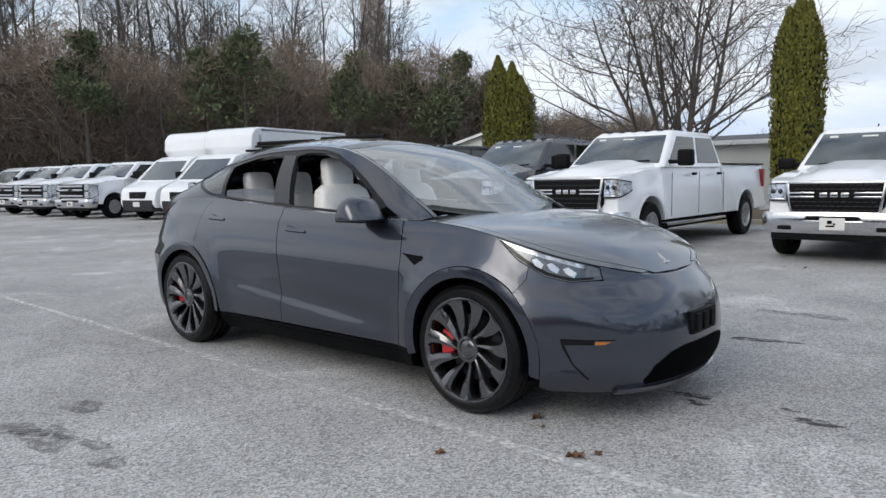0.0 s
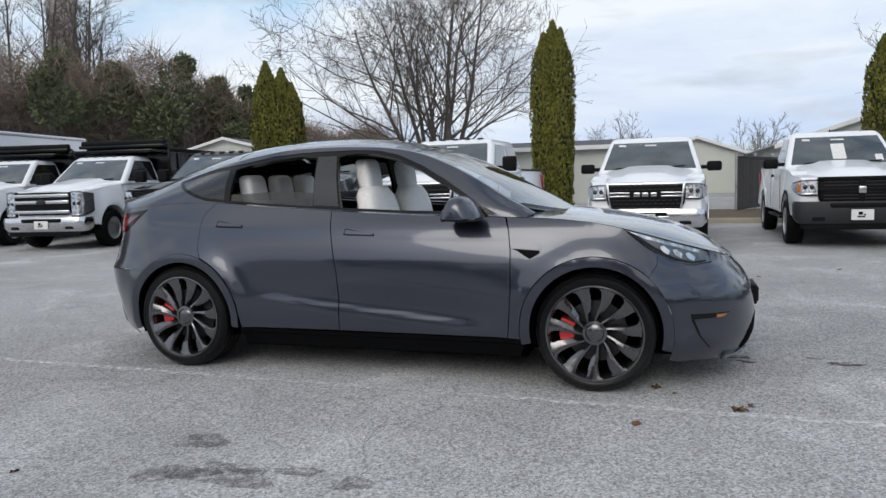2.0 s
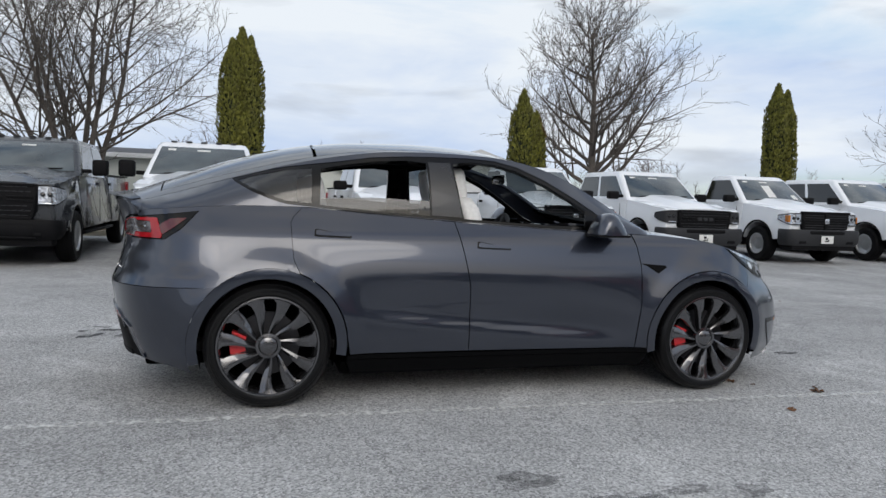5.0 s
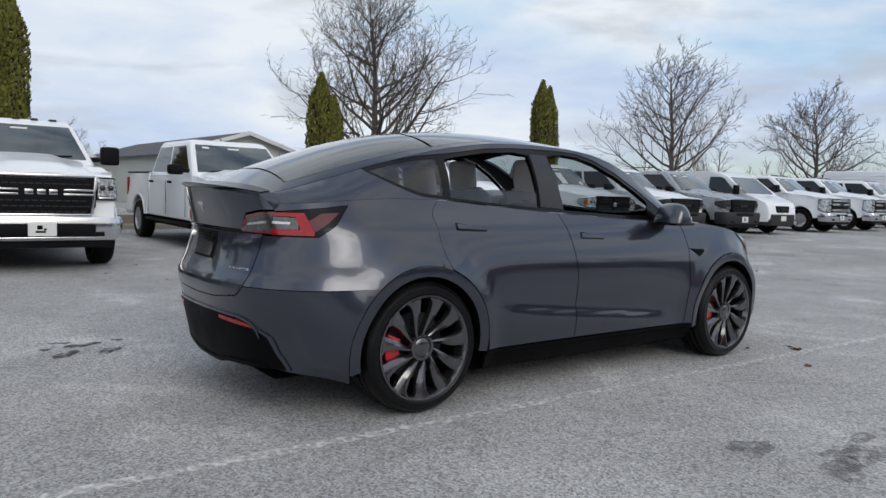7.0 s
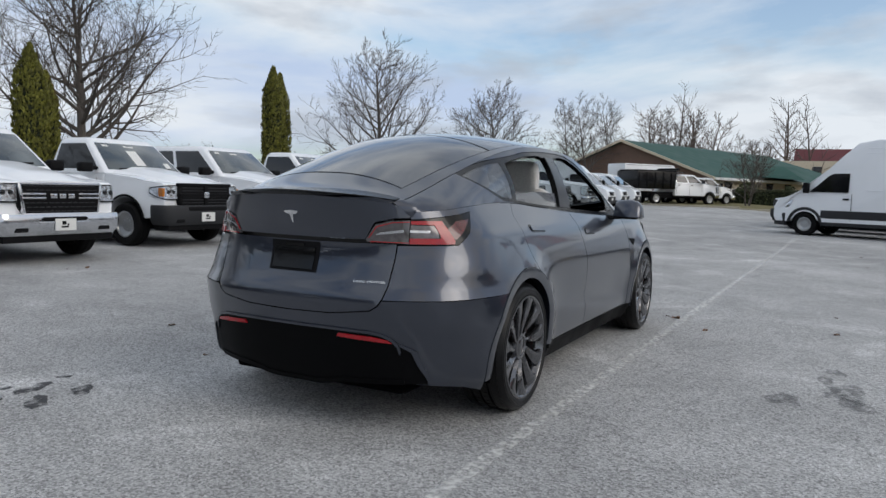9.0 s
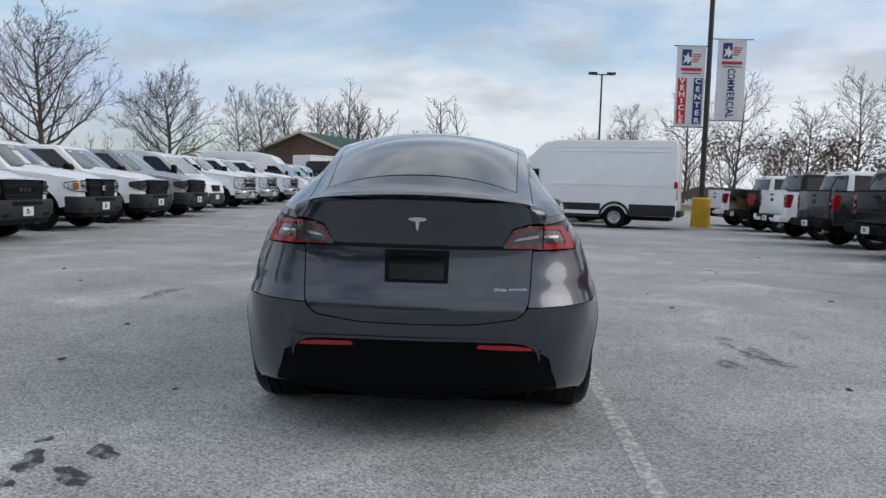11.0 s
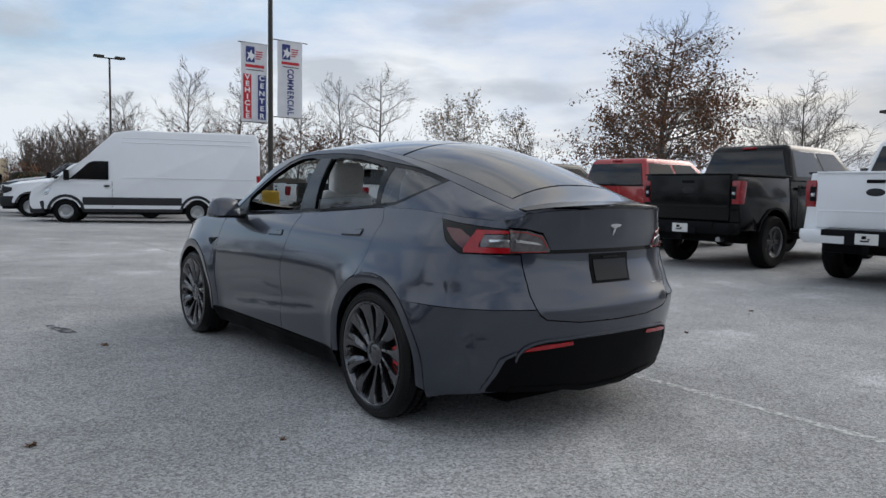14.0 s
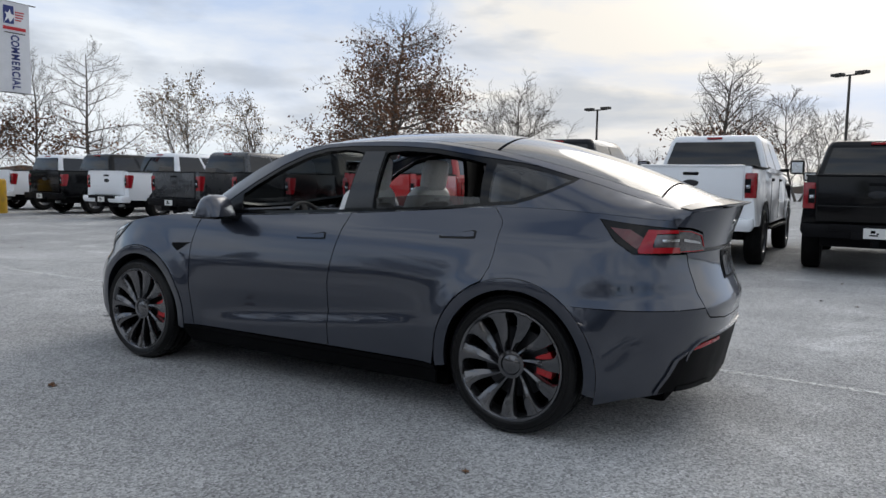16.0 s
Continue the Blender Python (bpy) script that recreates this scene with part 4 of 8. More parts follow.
bx = np.linspace(1.0, 2.20, 26).tolist()
bon = [(x, -bon_half(x)) for x in bx] + [(2.222, -0.25), (2.232, 0.0), (2.222, 0.25)] + [(x, bon_half(x)) for x in reversed(bx)] + list(reversed(cw))[1:-1]
cpart("bonnet", panel(bon, on_bonnet, 0.035), M_CARPAINT)
for q in (-1, 1):
    strip = [(x, q * (side_y(x, edge_z(x)) - 0.0015)) for x in np.linspace(0.92, 2.2, 28).tolist()] + [(x, q * bon_half(x)) for x in np.linspace(2.2, 0.92, 28).tolist()]
    cpart("wing_top", panel(strip if q < 0 else list(reversed(strip)), on_bonnet, 0.03, gap=0.001), M_CARPAINT)
nt = bmesh.new()
cols = []
for y in np.linspace(-0.585, 0.585, 33).tolist():
    z_a = nose_top(y) - 0.012
    xs_ = [x for x in np.linspace(1.9, 2.232, 80).tolist() if bon_half(x) >= abs(y)]
    x_b = min(max(xs_), 2.230 - 0.010 * (abs(y) / 0.25) ** 2 if abs(y) < 0.25 else 9.0)
    x_a = end_x(y, z_a, True) - 0.001
    cols.append([nt.verts.new((x_a, y, z_a)), nt.verts.new((0.6 * x_a + 0.4 * x_b, y, max(z_a + 0.006, 0.5 * z_a + 0.5 * bonnet(x_b, y) - 0.003))), nt.verts.new((x_b - 0.006, y, bonnet(x_b, y) - 0.008))])
for c0, c1 in zip(cols, cols[1:]):
    for i in range(2):
        nt.faces.new((c0[i], c0[i + 1], c1[i + 1], c1[i]))
part("nose_strip", nt, M_CARPAINT, car, smooth=60)
cpart("front_badge", panel([(2.17, -0.008), (2.12, -0.003), (2.12, 0.003), (2.17, 0.008), (2.172, 0.035), (2.182, 0.035), (2.186, 0.0), (2.182, -0.035), (2.172, -0.035)], on_bonnet, 0.02, lift=0.004, depth=0.004, gap=0), M_STEEL)


def band(x0, x1, inset0, inset1, n=14):
    xs = np.linspace(x0, x1, n).tolist()
    ins = np.linspace(inset0, inset1, n).tolist()
    return [(x, -(rail_y(x) - i)) for x, i in zip(xs, ins)] + [(x, rail_y(x) - i) for x, i in zip(reversed(xs), reversed(ins))]


wsc = [(x, -(rail_y(x) - 0.030)) for x in np.linspace(0.96, 0.16, 16).tolist()] + [(0.11, 0.0)] + [(x, rail_y(x) - 0.030) for x in np.linspace(0.16, 0.96, 16).tolist()] + [(1.20 - 0.24 * (y / 0.66) ** 2, y) for y in np.linspace(0.64, -0.64, 13).tolist()]
w_ob = cpart("windscreen", panel(wsc, on_top, 0.05, lift=0.0, depth=0.006), M_GLASS)
w_ob.visible_shadow = False
cpart("cowl", panel([(1.24 - 0.24 * (y / 0.66) ** 2, y) for y in np.linspace(-0.7, 0.7, 15).tolist()] + [(1.10 - 0.24 * (y / 0.66) ** 2, y) for y in np.linspace(0.7, -0.7, 15).tolist()], on_top, 0.03, lift=-0.012, depth=0.02, gap=0), M_CARBLACK)
cpart("header_strip", panel([(0.20, -0.585), (0.15, 0.0), (0.20, 0.585), (0.08, 0.585), (0.03, 0.0), (0.08, -0.585)], on_top, 0.03, lift=0.001, depth=0.01, gap=0), M_CARBLACK)
cpart("roof_glass", panel(band(0.09, -1.16, 0.045, 0.045), on_top, 0.05, gap=0.003), M_ROOFGLASS)
cpart("hatch_glass", panel(band(-1.175, -2.07, 0.045, 0.075) , on_top, 0.05, gap=0.003), M_ROOFGLASS)
for q in (-1, 1):
    xs = np.linspace(1.06, -2.16, 60).tolist()
    st = [(x, q * (rail_y(x) - 0.0008)) for x in xs] + [(x, q * (rail_y(x) - (0.029 if x > 0.15 else 0.044 if x > -1.17 else 0.044 + 0.03 * min(1.0, (-1.17 - x) / 0.9)))) for x in reversed(xs)]
    cpart("roof_rail", panel(st if q > 0 else list(reversed(st)), on_top, 0.02, gap=0.0), M_CARPAINT)
deck = [(x, -rail_y(x)) for x in (-2.16, -2.20)] + [(-2.26, -0.50), (-2.345, -0.30), (-2.365, 0.0), (-2.345, 0.30), (-2.26, 0.50)] + [(x, rail_y(x)) for x in (-2.20, -2.16)] + [(-2.075, rail_y(-2.07) - 0.07), (-2.082, 0.0), (-2.075, -rail_y(-2.07) + 0.07)]
cpart("hatch_deck", panel(deck, on_top, 0.03, gap=0.001), M_CARPAINT)
for q in (-1, 1):
    cap = bmesh.new()
    cols = []
    for k in range(7):
        t = k / 6
        z_a = edge_z(-2.165) + (rail_z(-2.165) - edge_z(-2.165)) * t
        y_b, z_b = 0.602 - 0.075 * t, 1.090 + 0.076 * t
        a_ = Vector((-2.163, q * (house_y(-2.163, z_a) - 0.001), z_a))
        b_ = Vector((end_x(y_b, z_b, False) + 0.002, q * y_b, z_b))
        m_ = a_.lerp(b_, 0.5) + Vector((-0.006, q * 0.006, 0.003))
        cols.append([cap.verts.new(p) for p in (a_, m_, b_)])
    for c0, c1 in zip(cols, cols[1:]):
        for i in range(2):
            cap.faces.new((c0[i], c0[i + 1], c1[i + 1], c1[i]))
    part("quarter_cap", cap, M_CARPAINT, car, smooth=60)
# spoiler: a thin curved wing with a rising lip
sp = bmesh.new()
rows = []
for y in np.linspace(-0.53, 0.53, 41).tolist():
    r = abs(y) / 0.53
    th = 1.0 - 0.92 * r ** 3
    xt = -2.232 - 0.193 * (1 - r ** 2.2)
    xf = xt + 0.11 * (1 - 0.5 * r ** 4)
    zf = top_z(xf, y) + 0.004
    zt = (top_z(max(xt, -2.24), y) + 0.006) * r ** 3 + (1.156 + 0.060 * (1 - (abs(y) / 0.565) ** 2)) * (1 - r ** 3)
    pr_ = [(xf, zf), (xt + 0.05 - 0.025 * r ** 4, 0.5 * zf + 0.5 * zt - 0.004 * th), (xt, zt), (xt - 0.003 * th, zt - 0.005 * th), (xt + 0.020, zt - 0.018 * th), (xt + 0.09 - 0.045 * r ** 4, min(zf, zt) - 0.004 - 0.042 * th)]
    rows.append([sp.verts.new((a, y, b)) for a, b in pr_])
for a, b in zip(rows, rows[1:]):
    for i in range(6):
        sp.faces.new((a[i], a[(i + 1) % 6], b[(i + 1) % 6], b[i]))
sp.faces.new(rows[0])
sp.faces.new(rows[-1])
part("spoiler", sp, M_CARBLACK, car, "gloss black lip spoiler", smooth=40)

# underside and cabin
part("underbody", block(-1.02, 1.02, -0.80, 0.80, 0.155, 0.24, 0.03), M_CARVOID, car)
part("rear_undertray", block(-2.15, -1.0, -0.56, 0.56, 0.19, 0.25, 0.03), M_CARVOID, car)
part("front_undertray", block(1.0, 2.16, -0.56, 0.56, 0.165, 0.22, 0.03), M_CARVOID, car)
part("front_bulkhead", block(1.0, 1.06, -0.68, 0.68, 0.24, 0.96, 0.02), M_CARVOID, car)
part("cabin_floor", block(-1.9, 1.0, -0.72, 0.72, 0.30, 0.36, 0.02), M_SEATDARK, car)
part("dashboard", hexa(bmesh.new(), [(0.62, -0.68, 0.72), (1.05, -0.68, 0.72), (1.05, 0.68, 0.72), (0.62, 0.68, 0.72), (0.60, -0.66, 0.92), (1.08, -0.62, 0.985), (1.08, 0.62, 0.985), (0.60, 0.66, 0.92)], 0.04, 3), M_SEATDARK, car)
part("dash_trim", block(0.585, 0.61, -0.64, 0.64, 0.80, 0.87, 0.01), M_SEAT, car)
part("centre_screen", block(0.50, 0.52, -0.19, 0.19, 0.86, 1.08, 0.008), M_CARBLACK, car)
part("centre_console", block(-0.45, 0.55, -0.13, 0.13, 0.36, 0.68, 0.04, 3), M_SEATDARK, car)
part("parcel_shelf", block(-1.95, -1.35, -0.60, 0.60, 0.86, 0.90, 0.02), M_SEATDARK, car)
part("rear_view_mirror", block(0.22, 0.25, -0.11, 0.11, 1.36, 1.43, 0.015), M_CARBLACK, car)
sw = lathe([(0.185 + 0.016 * math.cos(t), 0.016 * math.sin(t)) for t in np.linspace(0, 2 * math.pi, 9)[:-1].tolist()], 36, closed=True, axis="z")
block(-0.18, 0.18, -0.03, 0.03, -0.012, 0.012, 0.008, bm=sw)
shift(sw, Matrix.Translation((0.36, 0.36, 0.955)) @ Matrix.Rotation(radians(-68), 4, "Y"))
part("steering_wheel", sw, M_SEATDARK, car)


def cushion(x0, x1, y0, y1, z0, z1, lean=0.0, bevel=0.05):
    bm = block(x0, x1, y0, y1, z0, z1, 0)
    bmesh.ops.subdivide_edges(bm, edges=bm.edges, cuts=4, use_grid_fill=True)
    c = Vector(((x0 + x1) / 2, (y0 + y1) / 2, (z0 + z1) / 2))
    h = Vector(((x1 - x0) / 2, (y1 - y0) / 2, (z1 - z0) / 2))
    for v in bm.verts:
        p = Vector(((v.co.x - c.x) / h.x, (v.co.y - c.y) / h.y, (v.co.z - c.z) / h.z))
        m = max(abs(p.x), abs(p.y), abs(p.z))
        s = (abs(p.x) ** 5 + abs(p.y) ** 5 + abs(p.z) ** 5) ** (1 / 5)
        p = p * (m / s) if s > 0 else p
        v.co = Vector((c.x + p.x * h.x + lean * (p.z * h.z + h.z), c.y + p.y * h.y, c.z + p.z * h.z))
    return bm


def car_seat(x, y, wide=0.25, zb=0.62, head=1.42, rear=False):
    s = part("seat", cushion(x - 0.02, x + 0.50, y - wide, y + wide, zb - 0.16, zb), M_SEAT, car, "white leather seat", smooth=60)
    part("backrest", cushion(x - 0.10, x + 0.06, y - wide, y + wide, zb - 0.10, head - 0.19, lean=-0.24), M_SEAT, s, smooth=60)
    part("headrest", cushion(x - 0.265, x - 0.155, y - 0.125, y + 0.125, head - 0.23, head, lean=-0.15), M_SEAT, s, smooth=60)
    part("seat_back_shell", cushion(x - 0.145, x - 0.06, y - wide + 0.03, y + wide - 0.03, zb - 0.05, head - 0.30, lean=-0.24), M_SEATDARK, s, smooth=60)
    part("headrest_post", block(x - 0.25, x - 0.20, y - 0.05, y + 0.05, head - 0.30, head - 0.20, 0.015), M_SEATDARK, s)


for y in (-0.37, 0.37):
    car_seat(0.02, y, head=1.45)
for y in (-0.40, 0.0, 0.40):
    car_seat(-0.92, y, wide=0.20, zb=0.66, head=1.36, rear=True)


# wheels
def car_wheel(x, q, r, width, turn):
    h = width / 2
    yc = q * (0.935 - h)
    tyre = lathe([(0.285, -h * 0.92), (0.300, -h), (r - 0.03, -h * 1.0), (r - 0.012, -h * 0.86), (r, -h * 0.62), (r, -h * 0.42), (r - 0.008, -h * 0.40), (r - 0.008, -h * 0.36), (r, -h * 0.34), (r, -h * 0.05), (r - 0.008, -h * 0.03),
                  (r - 0.008, h * 0.03), (r, h * 0.05), (r, h * 0.34), (r - 0.008, h * 0.36), (r - 0.008, h * 0.40), (r, h * 0.42), (r, h * 0.62), (r - 0.012, h * 0.86), (r - 0.03, h), (0.300, h), (0.285, h * 0.92)], 64, closed=True)
    m = Matrix.Translation((x, yc, r))
    w = part("wheel", shift(tyre, m), M_CARTYRE, car, smooth=35)
    o = q * h
    tread = bmesh.new()
    for k in range(60):
        for v0, v1, sk in ((0.44, 0.80, 0.5), (0.08, 0.32, 0.25), (-0.32, -0.08, -0.25), (-0.80, -0.44, -0.5)):
            t0, t1 = 2 * math.pi * (k + sk) / 60, 2 * math.pi * (k + sk + 0.72) / 60
            lo, hi = r - 0.006, r + 0.0025
            sh = 0.012 if abs(v0) > 0.4 or abs(v1) > 0.4 else 0.0
            e0, e1 = (hi - sh * (v0 < -0.5)), (hi - sh * (v1 > 0.5))
            hexa(tread, [(lo * math.cos(t), h * v, lo * math.sin(t)) for t, v in ((t0, v0), (t0, v1), (t1, v1), (t1, v0))]
                 + [(e * math.cos(t), h * v, e * math.sin(t)) for t, v, e in ((t0, v0, e0), (t0, v1, e1), (t1, v1, e1), (t1, v0, e0))])
    tr = part("tread", shift(tread, m), M_CARTYRE, w, smooth=20)
    tagged(tr, kind="stuff")
    part("sidewall_ring", shift(lathe([(0.318, o * 1.0), (0.320, o * 1.022), (0.324, o * 1.022), (0.326, o * 1.0)], 64, closed=True), m), M_CARTYRE, w, smooth=30)
    rim = lathe([(0.288, o * 0.90), (0.290, o * 0.99), (0.280, o * 1.0), (0.272, o * 0.93), (0.262, o * 0.55), (0.255, -o * 0.7)], 64)
    part("rim", shift(rim, m), M_TURBINE, w, smooth=40)
    part("rim_barrel", shift(lathe([(0.258, o * 0.3), (0.25, -o * 0.4), (0.0, -o * 0.5)], 40), m), M_CARVOID, w)
    part("brake_disc", shift(lathe([(0.0, o * 0.15), (0.185, o * 0.15), (0.185, o * 0.02)], 48), m), M_DISC, w)
    cal = lathe([(0.13, o * 0.02), (0.13, o * 0.50), (0.215, o * 0.50), (0.215, o * 0.02)], 48, closed=True)
    bmesh.ops.delete(cal, geom=[v for v in cal.verts if not (math.cos(math.atan2(v.co.z, v.co.x) - radians(176)) > 0.90)], context="VERTS")
    bmesh.ops.holes_fill(cal, edges=cal.edges)
    part("brake_caliper", shift(cal, m), M_CALIPER, w, "red brake caliper", smooth=40)
    for k in range(11):
        bl = bmesh.new()
        prof = []
        for rr in np.linspace(0.060, 0.276, 12).tolist():
            t = min(1.0, max(0.0, (rr - 0.06) / 0.216))
            mid = turn * (0.02 + 0.62 * t ** 0.8 - 0.36 * t ** 2.2)
            wd = 0.27 + 0.07 * t + (0.12 if t > 0.93 else 0.0)
            yo = o * (0.74 + 0.22 * t ** 1.3)
            row = []
            for s, dy in ((-1, -0.012), (-0.86, 0.0), (-0.1, 0.004), (0.86, -0.012), (1, -0.030)):
                a = mid + turn * s * wd / 2
                row.append((rr * math.cos(a), yo + math.copysign(dy, dy) * q if dy else yo, rr * math.sin(a)))
            row += [(rr * math.cos(mid + turn * s * wd / 2), yo - q * 0.045, rr * math.sin(mid + turn * s * wd / 2)) for s in (0.9, -0.9)]
            prof.append([bl.verts.new(p) for p in row])
        for a, b in zip(prof, prof[1:]):
            for i in range(7):
                bl.faces.new((a[i], a[(i + 1) % 7], b[(i + 1) % 7], b[i]))
        bl.faces.new(prof[0])
        bl.faces.new(prof[-1])
        shift(bl, m @ Matrix.Rotation(2 * math.pi * k / 11 + 0.15, 4, "Y"))
        part("spoke", bl, M_TURBINE, w, smooth=35)
    hub = lathe([(0.0, o * 0.78), (0.045, o * 0.78), (0.052, o * 0.74), (0.056, o * 0.80), (0.072, o * 0.78), (0.078, o * 0.60)], 36)
    part("hub_cap", shift(hub, m), M_TURBINE, w, smooth=40)


for q in (-1, 1):
    car_wheel(AX_F, q, 0.356, 0.255, q)
    car_wheel(AX_R, q, 0.363, 0.275, q)
# ---- parked vehicles ----
def wheel_mesh(r, w, rim_r, style, side):
    """Tyre, rim and hub of a parked vehicle's wheel, axle along y, outer face towards side (-1 or 1)."""
    h = w / 2
    tyre = lathe([(rim_r, -h * 0.9), (rim_r + 0.02, -h), (r - 0.04, -h), (r - 0.01, -h * 0.8), (r, -h * 0.5), (r - 0.006, -h * 0.3), (r, -h * 0.2), (r, h * 0.2),
                  (r - 0.006, h * 0.3), (r, h * 0.5), (r - 0.01, h * 0.8), (r - 0.04, h), (rim_r + 0.02, h), (rim_r, h * 0.9)], 36, closed=True)
    o = side * h
    rim = lathe([(rim_r, o * 0.98), (rim_r - 0.02, o), (rim_r - 0.03, o * 0.8), (rim_r * 0.62, o * 0.55), (rim_r * 0.55, o * 0.5), (rim_r * 0.3, o * 0.62), (0.0, o * 0.62)], 36)
    n = 6 if style == "spoke" else 8
    for k in range(n):
        a = 2 * math.pi * k / n
        if style == "spoke":
            b2 = block(0.05, rim_r - 0.015, o * 0.62 - 0.012, o * 0.62 + 0.02, -0.035, 0.035, 0.006, 1, top=None)
        else:
            b2 = lathe([(0.0, o * 0.66), (0.014, o * 0.66), (0.014, o * 0.5)], 8, centre=(rim_r * 0.38, 0, 0))
        shift(b2, Matrix.Rotation(a, 4, "Y"))
        me = bpy.data.meshes.new("tmp")
        b2.to_mesh(me)
        b2.free()
        rim.from_mesh(me)
        bpy.data.meshes.remove(me)
    return tyre, rim


def add_wheels(root, xs, track, r, w, rim_r, style, rim_mat, dual=False):
    for x in xs:
        for side in (-1, 1):
            t, rm = wheel_mesh(r, w, rim_r, style, side)
            m = Matrix.Translation((x, side * track / 2, r))
            ty = part("wheel", shift(t, m), M_RUBBER, root, smooth=40)
            part("rim", shift(rm, m), rim_mat, ty, smooth=40)


def ring_pts(x0, x1, w, r, z, n=5):
    """A rounded rectangle in plan, from x0 to x1, half width w, corner radius r."""
    out = []
    for cx, cy, a0 in ((x1 - r, w - r, 0), (x0 + r, w - r, 90), (x0 + r, -w + r, 180), (x1 - r, -w + r, 270)):
        for k in range(n + 1):
            a = radians(a0 + 90 * k / n)
            out.append((cx + r * math.cos(a), cy + r * math.sin(a), z))
    return out


def loft(rings, cap0=True, cap1=True, bm=None):
    bm = bm or bmesh.new()
    vs = [[bm.verts.new(p) for p in r] for r in rings]
    n = len(vs[0])
    for a, b in zip(vs, vs[1:]):
        for k in range(n):
            bm.faces.new((a[k], a[(k + 1) % n], b[(k + 1) % n], b[k]))
    if cap0:
        bm.faces.new(list(reversed(vs[0])))
    if cap1:
        bm.faces.new(vs[-1])
    return bm


def shift_y(ob, dy):
    """Moves a part's mesh sideways."""
    for v in ob.data.vertices:
        v.co.y += dy


def truck(label, paint, front="ram", cab="crew", bed=1.75, lift=0.0, trim=None, group="parked pickup trucks", wheel="spoke", rim_mat=None, clear_lights=False,
          badge=None, body=None, plate=True, stickers=0, rear_style="plain"):
    """A full-size pickup, nose towards +x from x = 0, ground at z = 0."""
    trim = trim or M_CHROME
    rim_mat = rim_mat or M_STEEL
    root = thing("pickup_truck" if body is None else "work_truck", label, "pickup truck" if body is None else "truck", group)
    W = 1.0                              # half width
    hd = front in ("ramhd", "ford")
    zl = lift
    zh = (1.27 if hd else 1.17) + zl      # bonnet height at the nose
    zb = (1.44 if hd else 1.35) + zl      # belt
    zr = (2.07 if hd else 2.00) + zl      # roof
    ax = -0.92 if not hd else -0.95       # front axle
    cabx = -1.55                          # foot of the windscreen
    clen = {"crew": 3.15, "quad": 2.75, "reg": 2.15}[cab]
    xc = cabx - clen + 0.45               # back of the cab
    xe = xc - 0.04 - bed                  # tail
    rax = xe + (1.25 if bed > 1.9 else 1.1)
    z0 = 0.52 + zl
    R = (0.40 if not hd else 0.42) + lift * 0.3

    def arch(xa, za, rad):
        s = math.asin(max(-1, min(1, (z0 - za) / rad)))
        return [(xa + rad * math.cos(t), za + rad * math.sin(t)) for t in np.linspace(s, math.pi - s, 16)]

    # front wings with wheel arches
    top = [(-0.05 - 0.05 * k - 0.10 * k * k / 4, zh - 0.02 + (zb - 0.03 - zh) * (0.1 * k)) for k in range(5)]
    prof = [(-0.10, z0 + 0.06), (-0.03, z0 + 0.15), (-0.02, zh - 0.18), (-0.03, zh - 0.07)] + top + [(-0.85, zh + 0.7 * (zb - 0.03 - zh)), (cabx + 0.05, zb - 0.03), (cabx - 0.02, zb - 0.03), (cabx - 0.02, z0)]
    prof += list(reversed(arch(ax, R + 0.02, R + 0.10)))
    lean = lambda x, z: 0.13 * max(0.0, (x + 0.60) / 0.60) ** 2.2 + 0.07 * max(0.0, (z - 0.90 - zl) / 0.42) ** 2.5 + 0.01
    part("front_clip", prism(prof, -W, W, 0.022, 3, inset=lean), paint, root, smooth=45)
    for q in (-1, 1):
        ring = arch(ax, R + 0.02, R + 0.125) + list(reversed(arch(ax, R + 0.02, R + 0.085)))
        y = q * (W - 0.004)
        part("arch_lip", prism(ring, min(y, y + q * 0.012), max(y, y + q * 0.012)), M_PLASTIC if front in ("classic", "tradesman") else paint, root)
    # bonnet, crowned, with a raised centre
    bm = bmesh.new()
    nx, ny = 12, 14
    g = []
    for i in range(nx + 1):
        u = i / nx
        x = -0.045 + (cabx + 0.07) * u
        hw = 0.70 + 0.14 * u
        row = []
        for j in range(ny + 1):
            v = -1 + 2 * j / ny
            z = zh - 0.03 + (zb - zh + 0.02) * u + 0.085 * (1 - abs(v) ** 2.6) * min(1.0, 0.35 + 3 * u)
            z += (0.030 if abs(v) < 0.52 else 0.0) * min(1.0, 4 * u)
            row.append(bm.verts.new((x - 0.05 * v * v * (1 - u), v * hw, z if abs(v) < 0.999 else z - 0.03)))
        g.append(row)
    for i in range(nx):
        for j in range(ny):
            bm.faces.new((g[i][j], g[i][j + 1], g[i + 1][j + 1], g[i + 1][j]))
    nose = [bm.verts.new((v.co.x - 0.01, v.co.y, v.co.z - 0.09)) for v in g[0]]
    for j in range(ny):
        bm.faces.new((nose[j], nose[j + 1], g[0][j + 1], g[0][j]))
    part("bonnet", bm, paint, root, smooth=50)
    # cab
    part("cab_body", prism([(cabx - 0.03, z0), (cabx - 0.03, zb), (xc, zb), (xc, z0)], -W, W, 0.03, 3, inset=lambda x, z: 0.06 * max(0.0, (z - 0.90 - zl) / 0.42) ** 2.5 + 0.006), paint, root, smooth=45)
    th = 0.24
    gx0, gx1 = cabx + 0.06, xc
    rx0, rx1 = cabx - 0.66, xc + 0.14
    wb = W - 0.065
    rings = []
